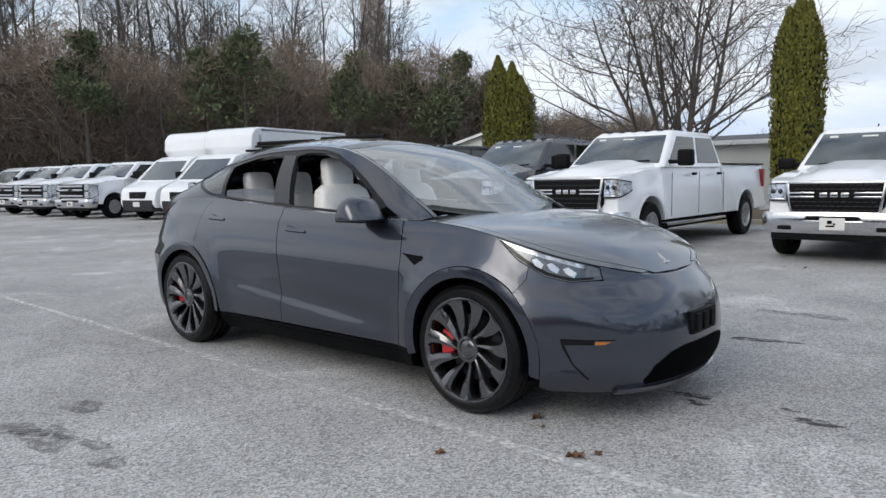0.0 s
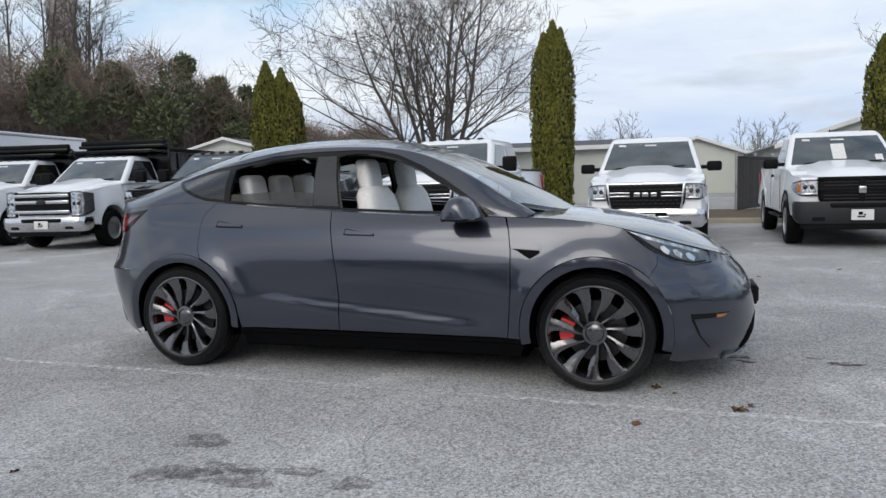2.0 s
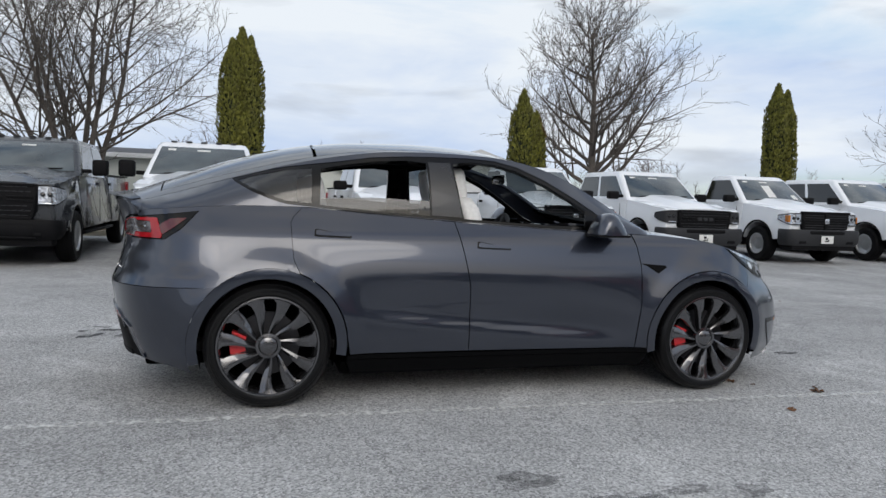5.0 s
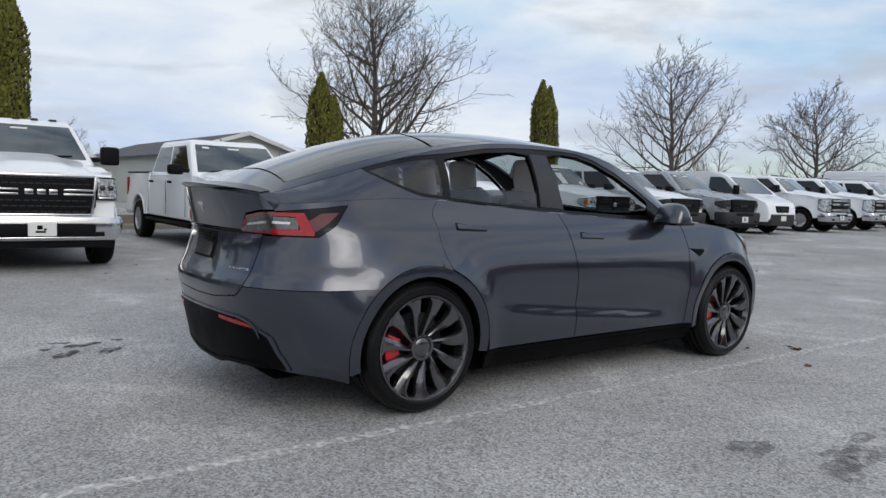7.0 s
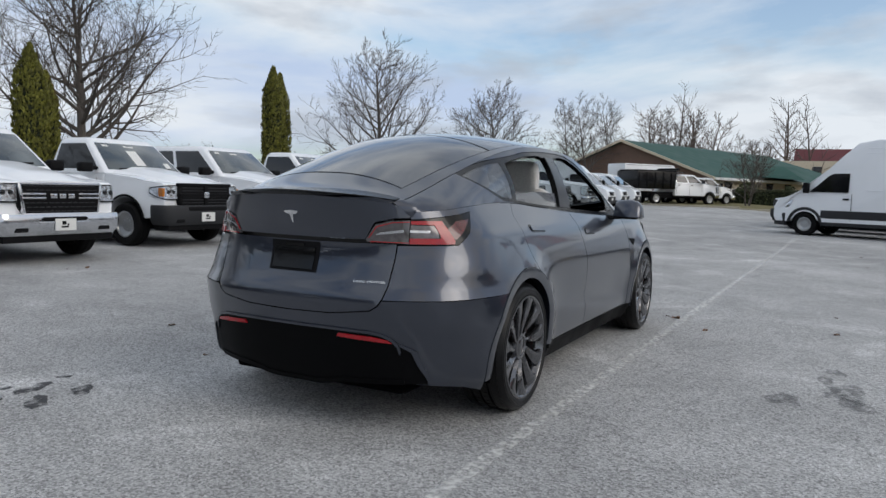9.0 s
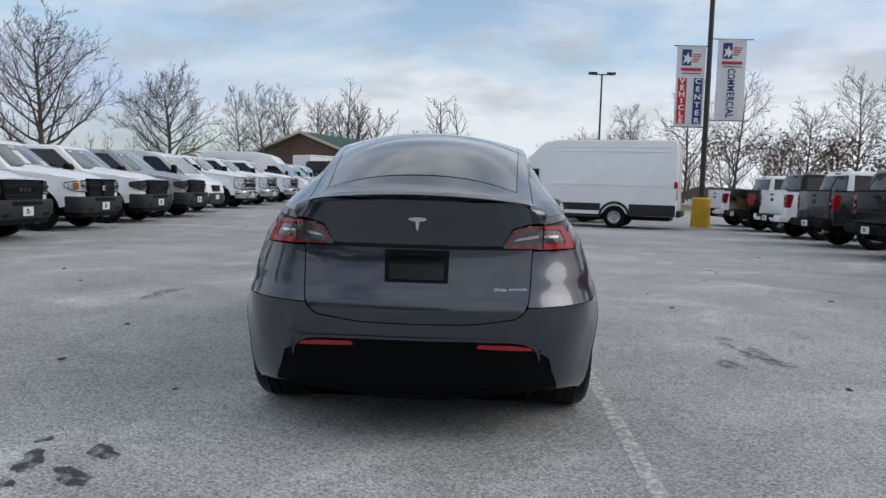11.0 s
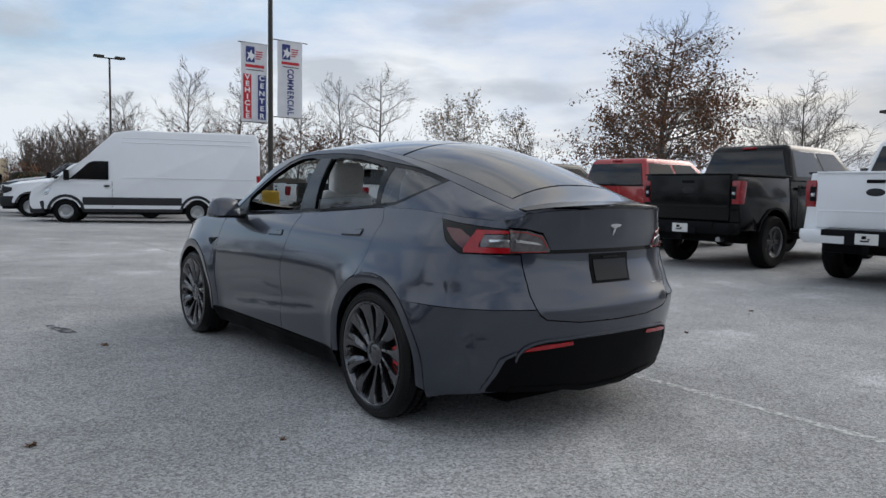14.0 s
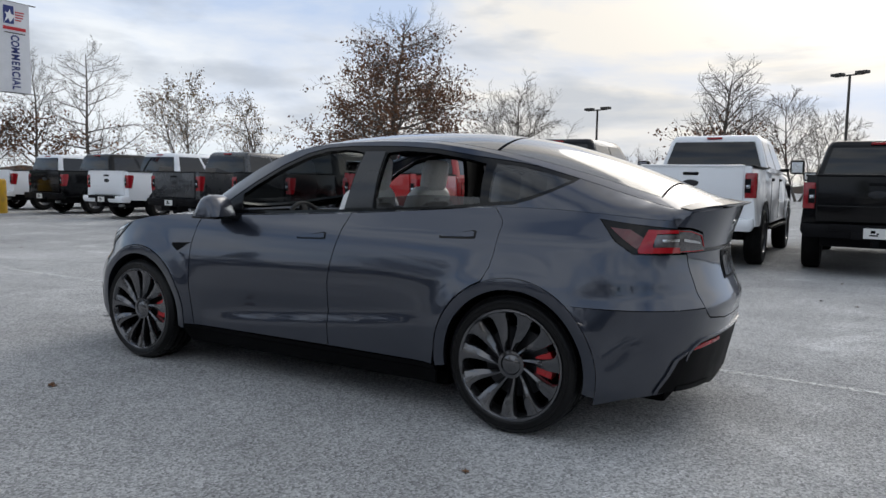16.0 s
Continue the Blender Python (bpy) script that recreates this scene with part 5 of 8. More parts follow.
    for v in (0.0, 0.3, 0.6, 0.86, 0.95, 1.0):
        k = max(0.0, v - 0.86) / 0.14
        x_0 = gx1 + (rx1 - gx1) * min(v, 0.9) / 0.9 + 0.10 * k
        x_1 = gx0 + (rx0 - gx0) * min(v, 0.9) / 0.9 - 0.16 * k
        w = wb + (W - th - wb) * min(v, 0.9) / 0.9 - 0.10 * k * k
        rings.append(ring_pts(x_0, x_1, w, 0.09, zb - 0.03 + (zr - zb + 0.03) * (v if v < 0.86 else 0.86 + 0.14 * math.sin(k * math.pi / 2))))
    rings.append(ring_pts(rx1 + 0.35, rx0 - 0.45, W - th - 0.35, 0.09, zr + 0.015))
    part("cab_roof", loft(rings), paint, root, smooth=50)

    def face_pt(u, v, q):
        """A point on the flank of the greenhouse; u from tail to nose, v from belt to roof."""
        f = min(v, 0.9) / 0.9
        x = (gx1 + (gx0 - gx1) * u) * (1 - f) + (rx1 + (rx0 - rx1) * u) * f
        return (x, q * (wb + (W - th - wb) * f), zb - 0.03 + (zr - zb + 0.03) * v)

    def pane(u0, u1, v0, v1, q, out=0.006):
        ring = [face_pt(u0, v0, q), face_pt(u1, v0, q), face_pt(u1 - (0.05 if u1 > 0.85 else 0), v1, q), face_pt(u0, v1, q)]
        lo = [(a, b - q * 0.02, c) for a, b, c in ring]
        hi = [(a, b + q * out, c) for a, b, c in ring]
        if q > 0:
            lo, hi = list(reversed(lo)), list(reversed(hi))
        return hexa(bmesh.new(), lo + hi, 0.008, 1)

    spans = {"crew": [(0.06, 0.46), (0.50, 0.93)], "quad": [(0.06, 0.36), (0.41, 0.93)], "reg": [(0.10, 0.90)]}[cab]
    for q in (-1, 1):
        for a, b in spans:
            part("side_window", pane(a, b, 0.10, 0.83, q), M_GLASSDARK, root)
            x_h = face_pt(a, 0, q)[0] + 0.08
            part("door_handle", block(x_h, x_h + 0.17, q * (W - 0.01) - 0.025, q * (W - 0.01) + 0.02, zb - 0.18, zb - 0.13, 0.014), M_PLASTIC, root)
        for a in sorted({s[0] for s in spans} | {spans[-1][1]}):
            x_s = face_pt(a - 0.02, 0, q)[0]
            part("door_gap", block(x_s - 0.004, x_s + 0.004, q * (W - 0.006) - 0.005, q * (W - 0.006) + 0.002, z0 + 0.06, zb - 0.12, 0), M_INK, root)
        y_m = q * (W + (0.20 if hd else 0.15))
        mr = part("mirror", block(cabx - 0.34, cabx - 0.17, y_m - 0.13, y_m + 0.13, zb - 0.02, zb + (0.26 if hd else 0.16), 0.05, 3), M_PLASTIC, root, smooth=50)
        part("mirror_arm", block(cabx - 0.29, cabx - 0.21, min(q * (W - 0.14), q * (W + 0.06)), max(q * (W - 0.14), q * (W + 0.06)), zb + 0.02, zb + 0.09, 0.025), M_PLASTIC, mr)
        part("mirror_glass", block(cabx - 0.346, cabx - 0.338, y_m - 0.10, y_m + 0.10, zb + 0.01, zb + (0.22 if hd else 0.13), 0.004, 1), M_CHROME, mr)
        part("running_board", block(xc + 0.05, cabx + 0.05, q * (W - 0.04) - 0.07, q * (W - 0.04) + 0.07, z0 - 0.10, z0 - 0.05, 0.015), trim if front == "ramhd" else M_PLASTIC, root)
    # windscreen, wipers, rear window
    n = Vector((zr - zb, 0, gx0 - rx0)).normalized()
    f = lambda v: (gx0 + (rx0 - gx0) * v / 0.9, zb - 0.03 + (zr - zb + 0.03) * v)
    (xa, za), (xb, zbb) = f(0.10), f(0.85)
    lo = [(xa, -0.83, za), (xa, 0.83, za), (xb, 0.69, zbb), (xb, -0.69, zbb)]
    ws = part("windscreen", hexa(bmesh.new(), [tuple(Vector(p) - n * 0.03) for p in lo] + [tuple(Vector(p) + n * 0.010) for p in lo], 0.012, 2), M_GLASSCAB, root)
    part("wiper", tube([(xa + 0.02, -0.60, za + 0.02), (xa - 0.03, 0.02, za + 0.05)], 0.013, 6), M_PLASTIC, root)
    part("wiper", tube([(xa + 0.02, 0.06, za + 0.02), (xa - 0.03, 0.64, za + 0.05)], 0.013, 6), M_PLASTIC, root)

    def decal(v, y0, y1, dv):
        (x0_, z0_), (x1_, z1_) = f(v), f(v + dv)
        d = [(x0_, y0, z0_), (x0_, y1, z0_), (x1_, y1, z1_), (x1_, y0, z1_)]
        return hexa(bmesh.new(), [tuple(Vector(p) + n * 0.004) for p in d] + [tuple(Vector(p) + n * 0.015) for p in d])

    part("windscreen_label", decal(0.74, -0.10, 0.12, 0.035), M_STICKER, ws)
    part("windscreen_label", decal(0.74, -0.58, -0.45, 0.05), M_STICKER, ws)
    if stickers:
        part("window_sheet", decal(0.22, -0.12, 0.10, 0.42), M_STICKER, ws)
        part("window_sheet", decal(0.16, 0.56, 0.68, 0.16), M_STICKER, ws)
    lo = [(gx1 + 0.012, -0.82, zb + 0.05), (rx1 - 0.03, -0.68, zr - 0.12), (rx1 - 0.03, 0.68, zr - 0.12), (gx1 + 0.012, 0.82, zb + 0.05)]
    part("rear_window", hexa(bmesh.new(), [(x + 0.03, y, z) for x, y, z in lo] + [(x - 0.022, y, z) for x, y, z in lo], 0.012, 2), M_GLASSDARK, root)
    part("brake_light", block(rx1 - 0.02, rx1 + 0.06, -0.13, 0.13, zr - 0.075, zr - 0.035, 0.01), M_REDLENS, root)
    if hd or clear_lights:
        for k in range(5):
            y = -0.5 + 0.25 * k
            part("roof_light", block(rx0 - 0.22, rx0 - 0.10, y - 0.05, y + 0.05, zr - 0.025, zr + 0.022, 0.014), M_GREYPL, root)
    else:
        part("antenna", tube([(rx0 - 0.5, 0.0, zr), (rx0 - 0.54, 0.0, zr + 0.06)], 0.012, 6), M_PLASTIC, root)

    # front end
    gw = 0.63 if hd else 0.61
    g0, g1 = z0 + (0.22 if hd else 0.19), zh - 0.035
    if front == "ford":
        g0, g1 = z0 + 0.24, zh - 0.025
    gr = part("grille", loft([ring_pts(-0.14, 0.045, gw - 0.06, 0.05, g0, 4), ring_pts(-0.14, 0.055, gw + 0.01, 0.06, g0 + 0.10, 4), ring_pts(-0.14, 0.05, gw + 0.03, 0.06, g1 - 0.07, 4), ring_pts(-0.16, 0.03, gw, 0.06, g1, 4)]), M_PLASTIC, root, smooth=45)
    zc = (g0 + g1) / 2 + 0.035
    hl_mat = M_LAMP if front != "tradesman" else M_GREYPL
    frame_mat = trim if trim is M_CHROME else M_PLASTIC
    if front in ("ram", "ramhd", "tradesman"):
        for k in range(12):
            for j in range(7):
                y, z = -0.53 + 0.092 * k + (0.046 if j % 2 else 0), g0 + 0.035 + j * (g1 - g0 - 0.07) / 6
                if abs(y) < 0.54 and (abs(z - zc) > 0.05 or abs(y) > 0.26):
                    part("grille_cell", block(0.04, 0.062, y - 0.034, y + 0.034, z - 0.009, z + 0.005, 0, 1), M_GREYPL, gr)
        for y0, y1 in ((-gw + 0.03, -0.25), (0.25, gw - 0.03)):
            for dz in (0.028, -0.028):
                part("grille_bar", block(0.03, 0.075, y0, y1, zc + dz - 0.013, zc + dz + 0.013, 0.007), frame_mat, gr)
        for k in range(3):
            part("badge_bar", block(0.03, 0.078, -0.185 + 0.135 * k, -0.085 + 0.135 * k, zc - 0.034, zc + 0.034, 0.010), frame_mat if front != "tradesman" else M_GREYPL, gr)
        part("grille_frame", block(0.0, 0.078, -gw + 0.05, gw - 0.05, g0 - 0.03, g0 + 0.012, 0.014), frame_mat, gr)
        part("grille_frame", block(-0.03, 0.07, -gw, gw, g1 - 0.022, g1 + 0.012, 0.014), frame_mat, gr)
        for q in (-1, 1):
            part("grille_frame", hexa(bmesh.new(), [(0.0, q * (gw - 0.07), g0), (0.075, q * (gw - 0.07), g0), (0.07, q * (gw - 0.035), g0), (0.0, q * (gw - 0.035), g0),
                                                    (0.0, q * (gw - 0.01), g1), (0.06, q * (gw - 0.01), g1), (0.055, q * (gw + 0.03), g1), (0.0, q * (gw + 0.03), g1)], 0.01), frame_mat, gr)
    elif front == "classic":
        for z in np.linspace(g0 + 0.05, g1 - 0.05, 7).tolist():
            part("grille_bar", block(0.03, 0.060, -gw + 0.06, gw - 0.06, z - 0.008, z + 0.008, 0.004, 1), M_GREYPL, gr)
        part("grille_bar", block(0.02, 0.085, -gw + 0.0, gw - 0.0, zc - 0.028, zc + 0.028, 0.014), M_PLASTIC, gr)
        part("grille_bar", block(0.02, 0.085, -0.045, 0.045, g0 + 0.01, g1 - 0.01, 0.014), M_PLASTIC, gr)
        part("grille_frame", block(-0.02, 0.07, -gw - 0.03, gw + 0.03, g1 - 0.02, g1 + 0.035, 0.02), M_PLASTIC, gr)
        part("badge", block(0.06, 0.105, -0.06, 0.06, zc - 0.06, zc + 0.06, 0.03, 3), M_CHROME, gr)
    else:
        for z in (g0 + 0.07, zc, g1 - 0.07):
            part("grille_bar", block(0.02, 0.085, -gw + 0.0, gw - 0.0, z - 0.036, z + 0.036, 0.016), trim if trim is M_CHROME else M_GREYPL, gr)
        part("badge", shift(lathe([(0.0, 0.02), (0.10, 0.014), (0.115, 0.0)], 24), Matrix.Translation((0.086, 0, zc)) @ Matrix.Rotation(-math.pi / 2, 4, "Z") @ Matrix.Diagonal((1, 1, 0.5, 1))), M_GREYPL, gr)
    for q in (-1, 1):
        h0, h1 = (g0 + (0.20 if hd else 0.17), g1 - 0.02) if front != "ford" else (g0 - 0.02, g1)
        hx = lambda y: 0.0 if y < 0.80 else -0.9 * (y - 0.80) ** 2 / 0.1
        y0_ = gw + 0.025
        in_y = lambda x: W - lean(x, (h0 + h1) / 2)

        def lamp_shell(out, grow):
            """A lamp that wraps from the nose round to the wing; out stands proud, grow widens it."""
            plan = [(0.0, y0_ - grow), (0.0, 0.78), (-0.012, 0.84), (-0.05, 0.885), (-0.10, in_y(-0.10) - 0.004), (-0.20 - grow, in_y(-0.20)), (-0.30 - grow, in_y(-0.30))]
            lo, hi = [h0 - grow, h0 - grow, h0 - grow, h0 + 0.008 - grow, h0 + 0.02 - grow, h0 + 0.06 - grow, h0 + 0.11 - grow], [h1 + grow, h1 + grow, h1 - 0.005 + grow, h1 - 0.012 + grow, h1 - 0.02 + grow, h1 - 0.035 + grow, h1 - 0.05 + grow]
            bm = bmesh.new()
            cols = []
            for k, (x, y) in enumerate(plan):
                nx_ = (1.0, 1.0, 0.9, 0.7, 0.35, 0.15, 0.1)[k]
                ny_ = math.sqrt(1 - nx_ * nx_)
                xo, yo = x + out * nx_, y + out * ny_
                cols.append([bm.verts.new(p) for p in ((x - 0.09 * nx_, q * (y - 0.09 * ny_), lo[k]), (xo, q * yo, lo[k]), (xo - 0.012 * nx_, q * (yo - 0.012 * ny_), hi[k]), (x - 0.09 * nx_, q * (y - 0.09 * ny_), hi[k]))])
            for c0, c1 in zip(cols, cols[1:]):
                for i in range(4):
                    bm.faces.new((c0[i], c0[(i + 1) % 4], c1[(i + 1) % 4], c1[i]))
            bm.faces.new(cols[0])
            bm.faces.new(cols[-1])
            bmesh.ops.recalc_face_normals(bm, faces=bm.faces)
            return bm

        bez = part("headlight", lamp_shell(0.018, 0.014), M_PLASTIC, root, smooth=35)
        part("headlight_reflector", lamp_shell(0.026, -0.004), hl_mat, bez, smooth=35)
        for y_l in (0.72, 0.82):
            part("headlight_lens", shift(lathe([(0.0, 0.026), (0.028, 0.020), (0.038, 0.0)], 16), Matrix.Translation((hx(y_l) + 0.016, q * y_l, (h0 + h1) / 2 + 0.01)) @ Matrix.Rotation(-math.pi / 2, 4, "Z")), M_GLASSDARK, bez)
        part("running_light", block(-0.03, 0.034, min(q * 0.67, q * 0.84), max(q * 0.67, q * 0.84), h0 + 0.005, h0 + 0.026, 0.008), M_CHROME, bez)
        if front == "classic":
            part("turn_signal", block(-0.14, -0.02, q * 0.895 - 0.035, q * 0.895 + 0.03, h0 + 0.04, h1 - 0.04, 0.012), M_AMBER, bez)
    zbm = z0 + 0.17
    bmat = {"ram": trim, "ramhd": trim, "ford": trim, "classic": M_GREYPL, "tradesman": M_GREYPL}[front]
    bz0, bz1 = zbm - 0.28, zbm + (0.02 if front not in ("classic", "tradesman") else 0.08)
    bp = part("front_bumper", loft([ring_pts(-0.40, 0.06, 0.90, 0.14, bz0, 5), ring_pts(-0.40, 0.11, 0.97, 0.18, bz0 + 0.08, 5), ring_pts(-0.40, 0.125, 0.985, 0.20, bz1 - 0.06, 5), ring_pts(-0.40, 0.10, 0.965, 0.18, bz1, 5)]), bmat, root, smooth=45)
    if front in ("ram", "ramhd"):
        lo_z, hi_z, w_z = (bz0 + 0.045, bz1 - 0.085, 0.62) if hd else (bz1 - 0.115, bz1 - 0.045, 0.36)
        part("bumper_opening", loft([ring_pts(0.0, 0.116, w_z - 0.05, 0.02, lo_z), ring_pts(0.0, 0.130, w_z, 0.02, lo_z + 0.03), ring_pts(0.0, 0.130, w_z, 0.02, hi_z - 0.02), ring_pts(0.0, 0.128, w_z - 0.03, 0.02, hi_z)]), M_PLASTIC, bp)
        part("bumper_trim", block(0.05, 0.136, -w_z - 0.02, w_z + 0.02, lo_z - 0.022, lo_z + 0.004, 0.01), trim, bp)
    else:
        part("bumper_opening", loft([ring_pts(0.0, 0.118, 0.42, 0.02, bz1 - 0.11), ring_pts(0.0, 0.130, 0.47, 0.02, bz1 - 0.085), ring_pts(0.0, 0.130, 0.47, 0.02, bz1 - 0.04), ring_pts(0.0, 0.125, 0.45, 0.02, bz1 - 0.025)]), M_PLASTIC, bp)
    for q in (-1, 1):
        part("fog_light", block(0.0, 0.118, q * 0.63 - 0.10, q * 0.63 + 0.10, bz0 + 0.05, bz0 + 0.12, 0.025, 3), M_PLASTIC, bp)
        part("bumper_end", block(-0.10, 0.065, q * 0.80 - 0.12, q * 0.80 + 0.10, bz1 - 0.155, bz1 - 0.04, 0.03, 3), M_PLASTIC, bp)
    part("valance", block(-0.35, 0.03, -0.84, 0.84, bz0 - 0.10, bz0 + 0.02, 0.03), M_PLASTIC, bp)
    if plate:
        pl = part("front_plate", block(0.122, 0.140, -0.16, 0.16, zbm - 0.22, zbm - 0.05, 0.004, 1), M_PLATE, bp)
        pm = bmesh.new()
        for y, z, w2, h2 in ((-0.03, 0.025, 0.03, 0.025), (-0.02, -0.03, 0.055, 0.012), (0.03, 0.0, 0.015, 0.012)):
            block(0.138, 0.143, y - w2, y + w2, zbm - 0.135 + z - h2, zbm - 0.135 + z + h2, 0, bm=pm)
        part("plate_print", pm, M_INK, pl)
    part("chassis", block(xe + 0.1, -0.3, -0.72, 0.72, z0 - 0.20, z0 + 0.25, 0.04), M_INK, root)
    # bed or work body
    if body is None:
        prof = [(xe, z0 + 0.02), (xe, zb + 0.03), (xc - 0.04, zb + 0.03), (xc - 0.04, z0)]
        prof += arch(rax, R + 0.02, R + 0.10)
        flare = lambda x, z: (0.045 * max(0.0, (z - 0.90 - zl) / 0.42) ** 2.5 + 0.008)
        part("bed", prism(prof, -W, W, 0.02, 3, inset=flare), paint, root, smooth=45)
        for q in (-1, 1):
            y = q * (W - 0.004)
            ring = arch(rax, R + 0.02, R + 0.125) + list(reversed(arch(rax, R + 0.02, R + 0.085)))
            part("arch_lip", prism(ring, min(y, y + q * 0.012), max(y, y + q * 0.012)), M_PLASTIC if lift > 0.1 else paint, root)
        part("bed_rail", block(xe + 0.02, xc - 0.05, -W + 0.05, W - 0.05, zb + 0.015, zb + 0.045, 0.012), M_PLASTIC, root)
        tg = part("tailgate", block(xe - 0.035, xe + 0.02, -0.79, 0.79, z0 + 0.16, zb + 0.035, 0.025, 3), paint, root, smooth=45)
        part("tailgate_handle", block(xe - 0.05, xe - 0.02, -0.12, 0.12, zb - 0.115, zb - 0.065, 0.012), M_PLASTIC, tg)
        if badge:
            part("badge", shift(lathe([(0.0, 0.014), (0.105, 0.010), (0.125, 0.0)], 24), Matrix.Translation((xe - 0.035, 0, zb - 0.24)) @ Matrix.Rotation(math.pi / 2, 4, "Z") @ Matrix.Diagonal((1, 1, 0.45, 1))), badge, tg)
        part("tailgate_crease", block(xe - 0.042, xe - 0.02, -0.76, 0.76, z0 + 0.40, z0 + 0.42, 0.006, 2), paint, tg)
        part("tailgate_top", block(xe - 0.055, xe + 0.03, -0.80, 0.80, zb + 0.02, zb + 0.05, 0.012), M_PLASTIC if paint is not M_WHITE else paint, tg)
        for q in (-1, 1):
            yi, yo = 0.800, 0.975
            zt0, zt1 = zb - 0.46, zb - 0.075
            tl = part("tail_light", loft([ring_pts(xe - 0.006, xe + 0.13, 0.5 * (yo - yi), 0.03, zt0, 3), ring_pts(xe - 0.018, xe + 0.16, 0.5 * (yo - yi), 0.035, zt0 + 0.12, 3), ring_pts(xe - 0.018, xe + 0.20, 0.5 * (yo - yi), 0.035, zt1 - 0.05, 3), ring_pts(xe - 0.006, xe + 0.18, 0.5 * (yo - yi), 0.03, zt1, 3)]), M_TAILRED, root, smooth=45)
            shift_y(tl, q * 0.5 * (yi + yo))
            part("light_surround", block(xe - 0.026, xe - 0.005, q * 0.855 - 0.045, q * 0.855 + 0.045, zt0 + 0.08, zt1 - 0.09, 0.012), M_PLASTIC, tl)
            part("reverse_light", block(xe - 0.030, xe - 0.010, q * 0.855 - 0.034, q * 0.855 + 0.030, zt0 + 0.15, zt0 + 0.20, 0.008), M_LAMP, tl)
        bump = M_WHITE if paint is M_WHITE else M_PLASTIC
        rb = part("rear_bumper", loft([ring_pts(xe - 0.17, xe + 0.12, 0.93, 0.08, z0 - 0.05), ring_pts(xe - 0.21, xe + 0.12, 0.97, 0.10, z0 + 0.02), ring_pts(xe - 0.21, xe + 0.12, 0.97, 0.10, z0 + 0.10), ring_pts(xe - 0.19, xe + 0.12, 0.955, 0.08, z0 + 0.14)]), bump, root, smooth=45)
        part("step_pad", block(xe - 0.225, xe - 0.02, -0.62, 0.62, z0 + 0.06, z0 + 0.15, 0.012), M_PLASTIC, rb)
        part("plate_recess", block(xe - 0.222, xe - 0.1, -0.30, 0.30, z0 - 0.06, z0 + 0.08, 0.012), M_PLASTIC, rb)
        rp = part("rear_plate", block(xe - 0.238, xe - 0.218, -0.15, 0.15, z0 - 0.04, z0 + 0.11, 0.004, 1), M_PLATE, rb)
        pm = bmesh.new()
        for y, z, w2, h2 in ((0.03, 0.025, 0.03, 0.022), (0.02, -0.025, 0.055, 0.010), (-0.03, 0.0, 0.015, 0.010)):
            block(xe - 0.241, xe - 0.236, y - w2, y + w2, z0 + 0.035 + z - h2, z0 + 0.035 + z + h2, 0, bm=pm)
        part("plate_print", pm, M_INK, rp)
        part("hitch", block(xe - 0.24, xe, -0.05, 0.05, z0 - 0.16, z0 - 0.07, 0.01), M_INK, root)
        part("exhaust", tube([(xe + 0.8, -0.55, z0 - 0.12), (xe - 0.05, -0.62, z0 - 0.14)], 0.045, 10), M_STEEL, root)
        part("spare_wheel", lathe([(0.0, z0 - 0.14), (0.36, z0 - 0.14), (0.39, z0 - 0.05), (0.36, z0 + 0.04)], 24, axis="z", centre=(xe + 0.55, 0, 0)), M_RUBBER, root)
        part("axle", tube([(rax, -0.8, R), (rax, 0.8, R)], 0.07, 10), M_INK, root)
    elif body == "dump":
        db = part("dump_body", block(xc - 3.6, xc - 0.12, -1.14, 1.14, z0 + 0.45, zr + 0.14, 0.03, 2), M_BLACKP, root)
        for k in range(5):
            for q in (-1, 1):
                part("body_rib", block(xc - 3.45 + 0.72 * k, xc - 3.33 + 0.72 * k, q * 1.16 - 0.03, q * 1.16 + 0.03, z0 + 0.5, zr + 0.10, 0.015), M_BLACKP, db)
        part("tarp_roller", tube([(xc + 0.10, -1.12, zr + 0.36), (xc + 0.10, 1.12, zr + 0.36)], 0.075, 12), M_PLASTIC, root)
        part("roller_housing", block(xc - 0.02, xc + 0.24, -1.15, 1.15, zr + 0.24, zr + 0.32, 0.02), M_BLACKP, root)
        part("cab_guard", block(xc - 0.15, xc + 0.72, -1.10, 1.10, zr + 0.10, zr + 0.17, 0.02), M_BLACKP, root)
        part("headboard", block(xc - 0.14, xc - 0.04, -1.12, 1.12, zb + 0.2, zr + 0.28, 0.02), M_BLACKP, root)
        part("tarp", block(xc - 3.5, xc, -1.06, 1.06, zr + 0.12, zr + 0.24, 0.05), M_PLASTIC, root)
        xe = xc - 3.6
        rax = xc - 1.7
    add_wheels(root, (ax, rax), 1.74, R, 0.27, R * 0.6, wheel, rim_mat)
    return root


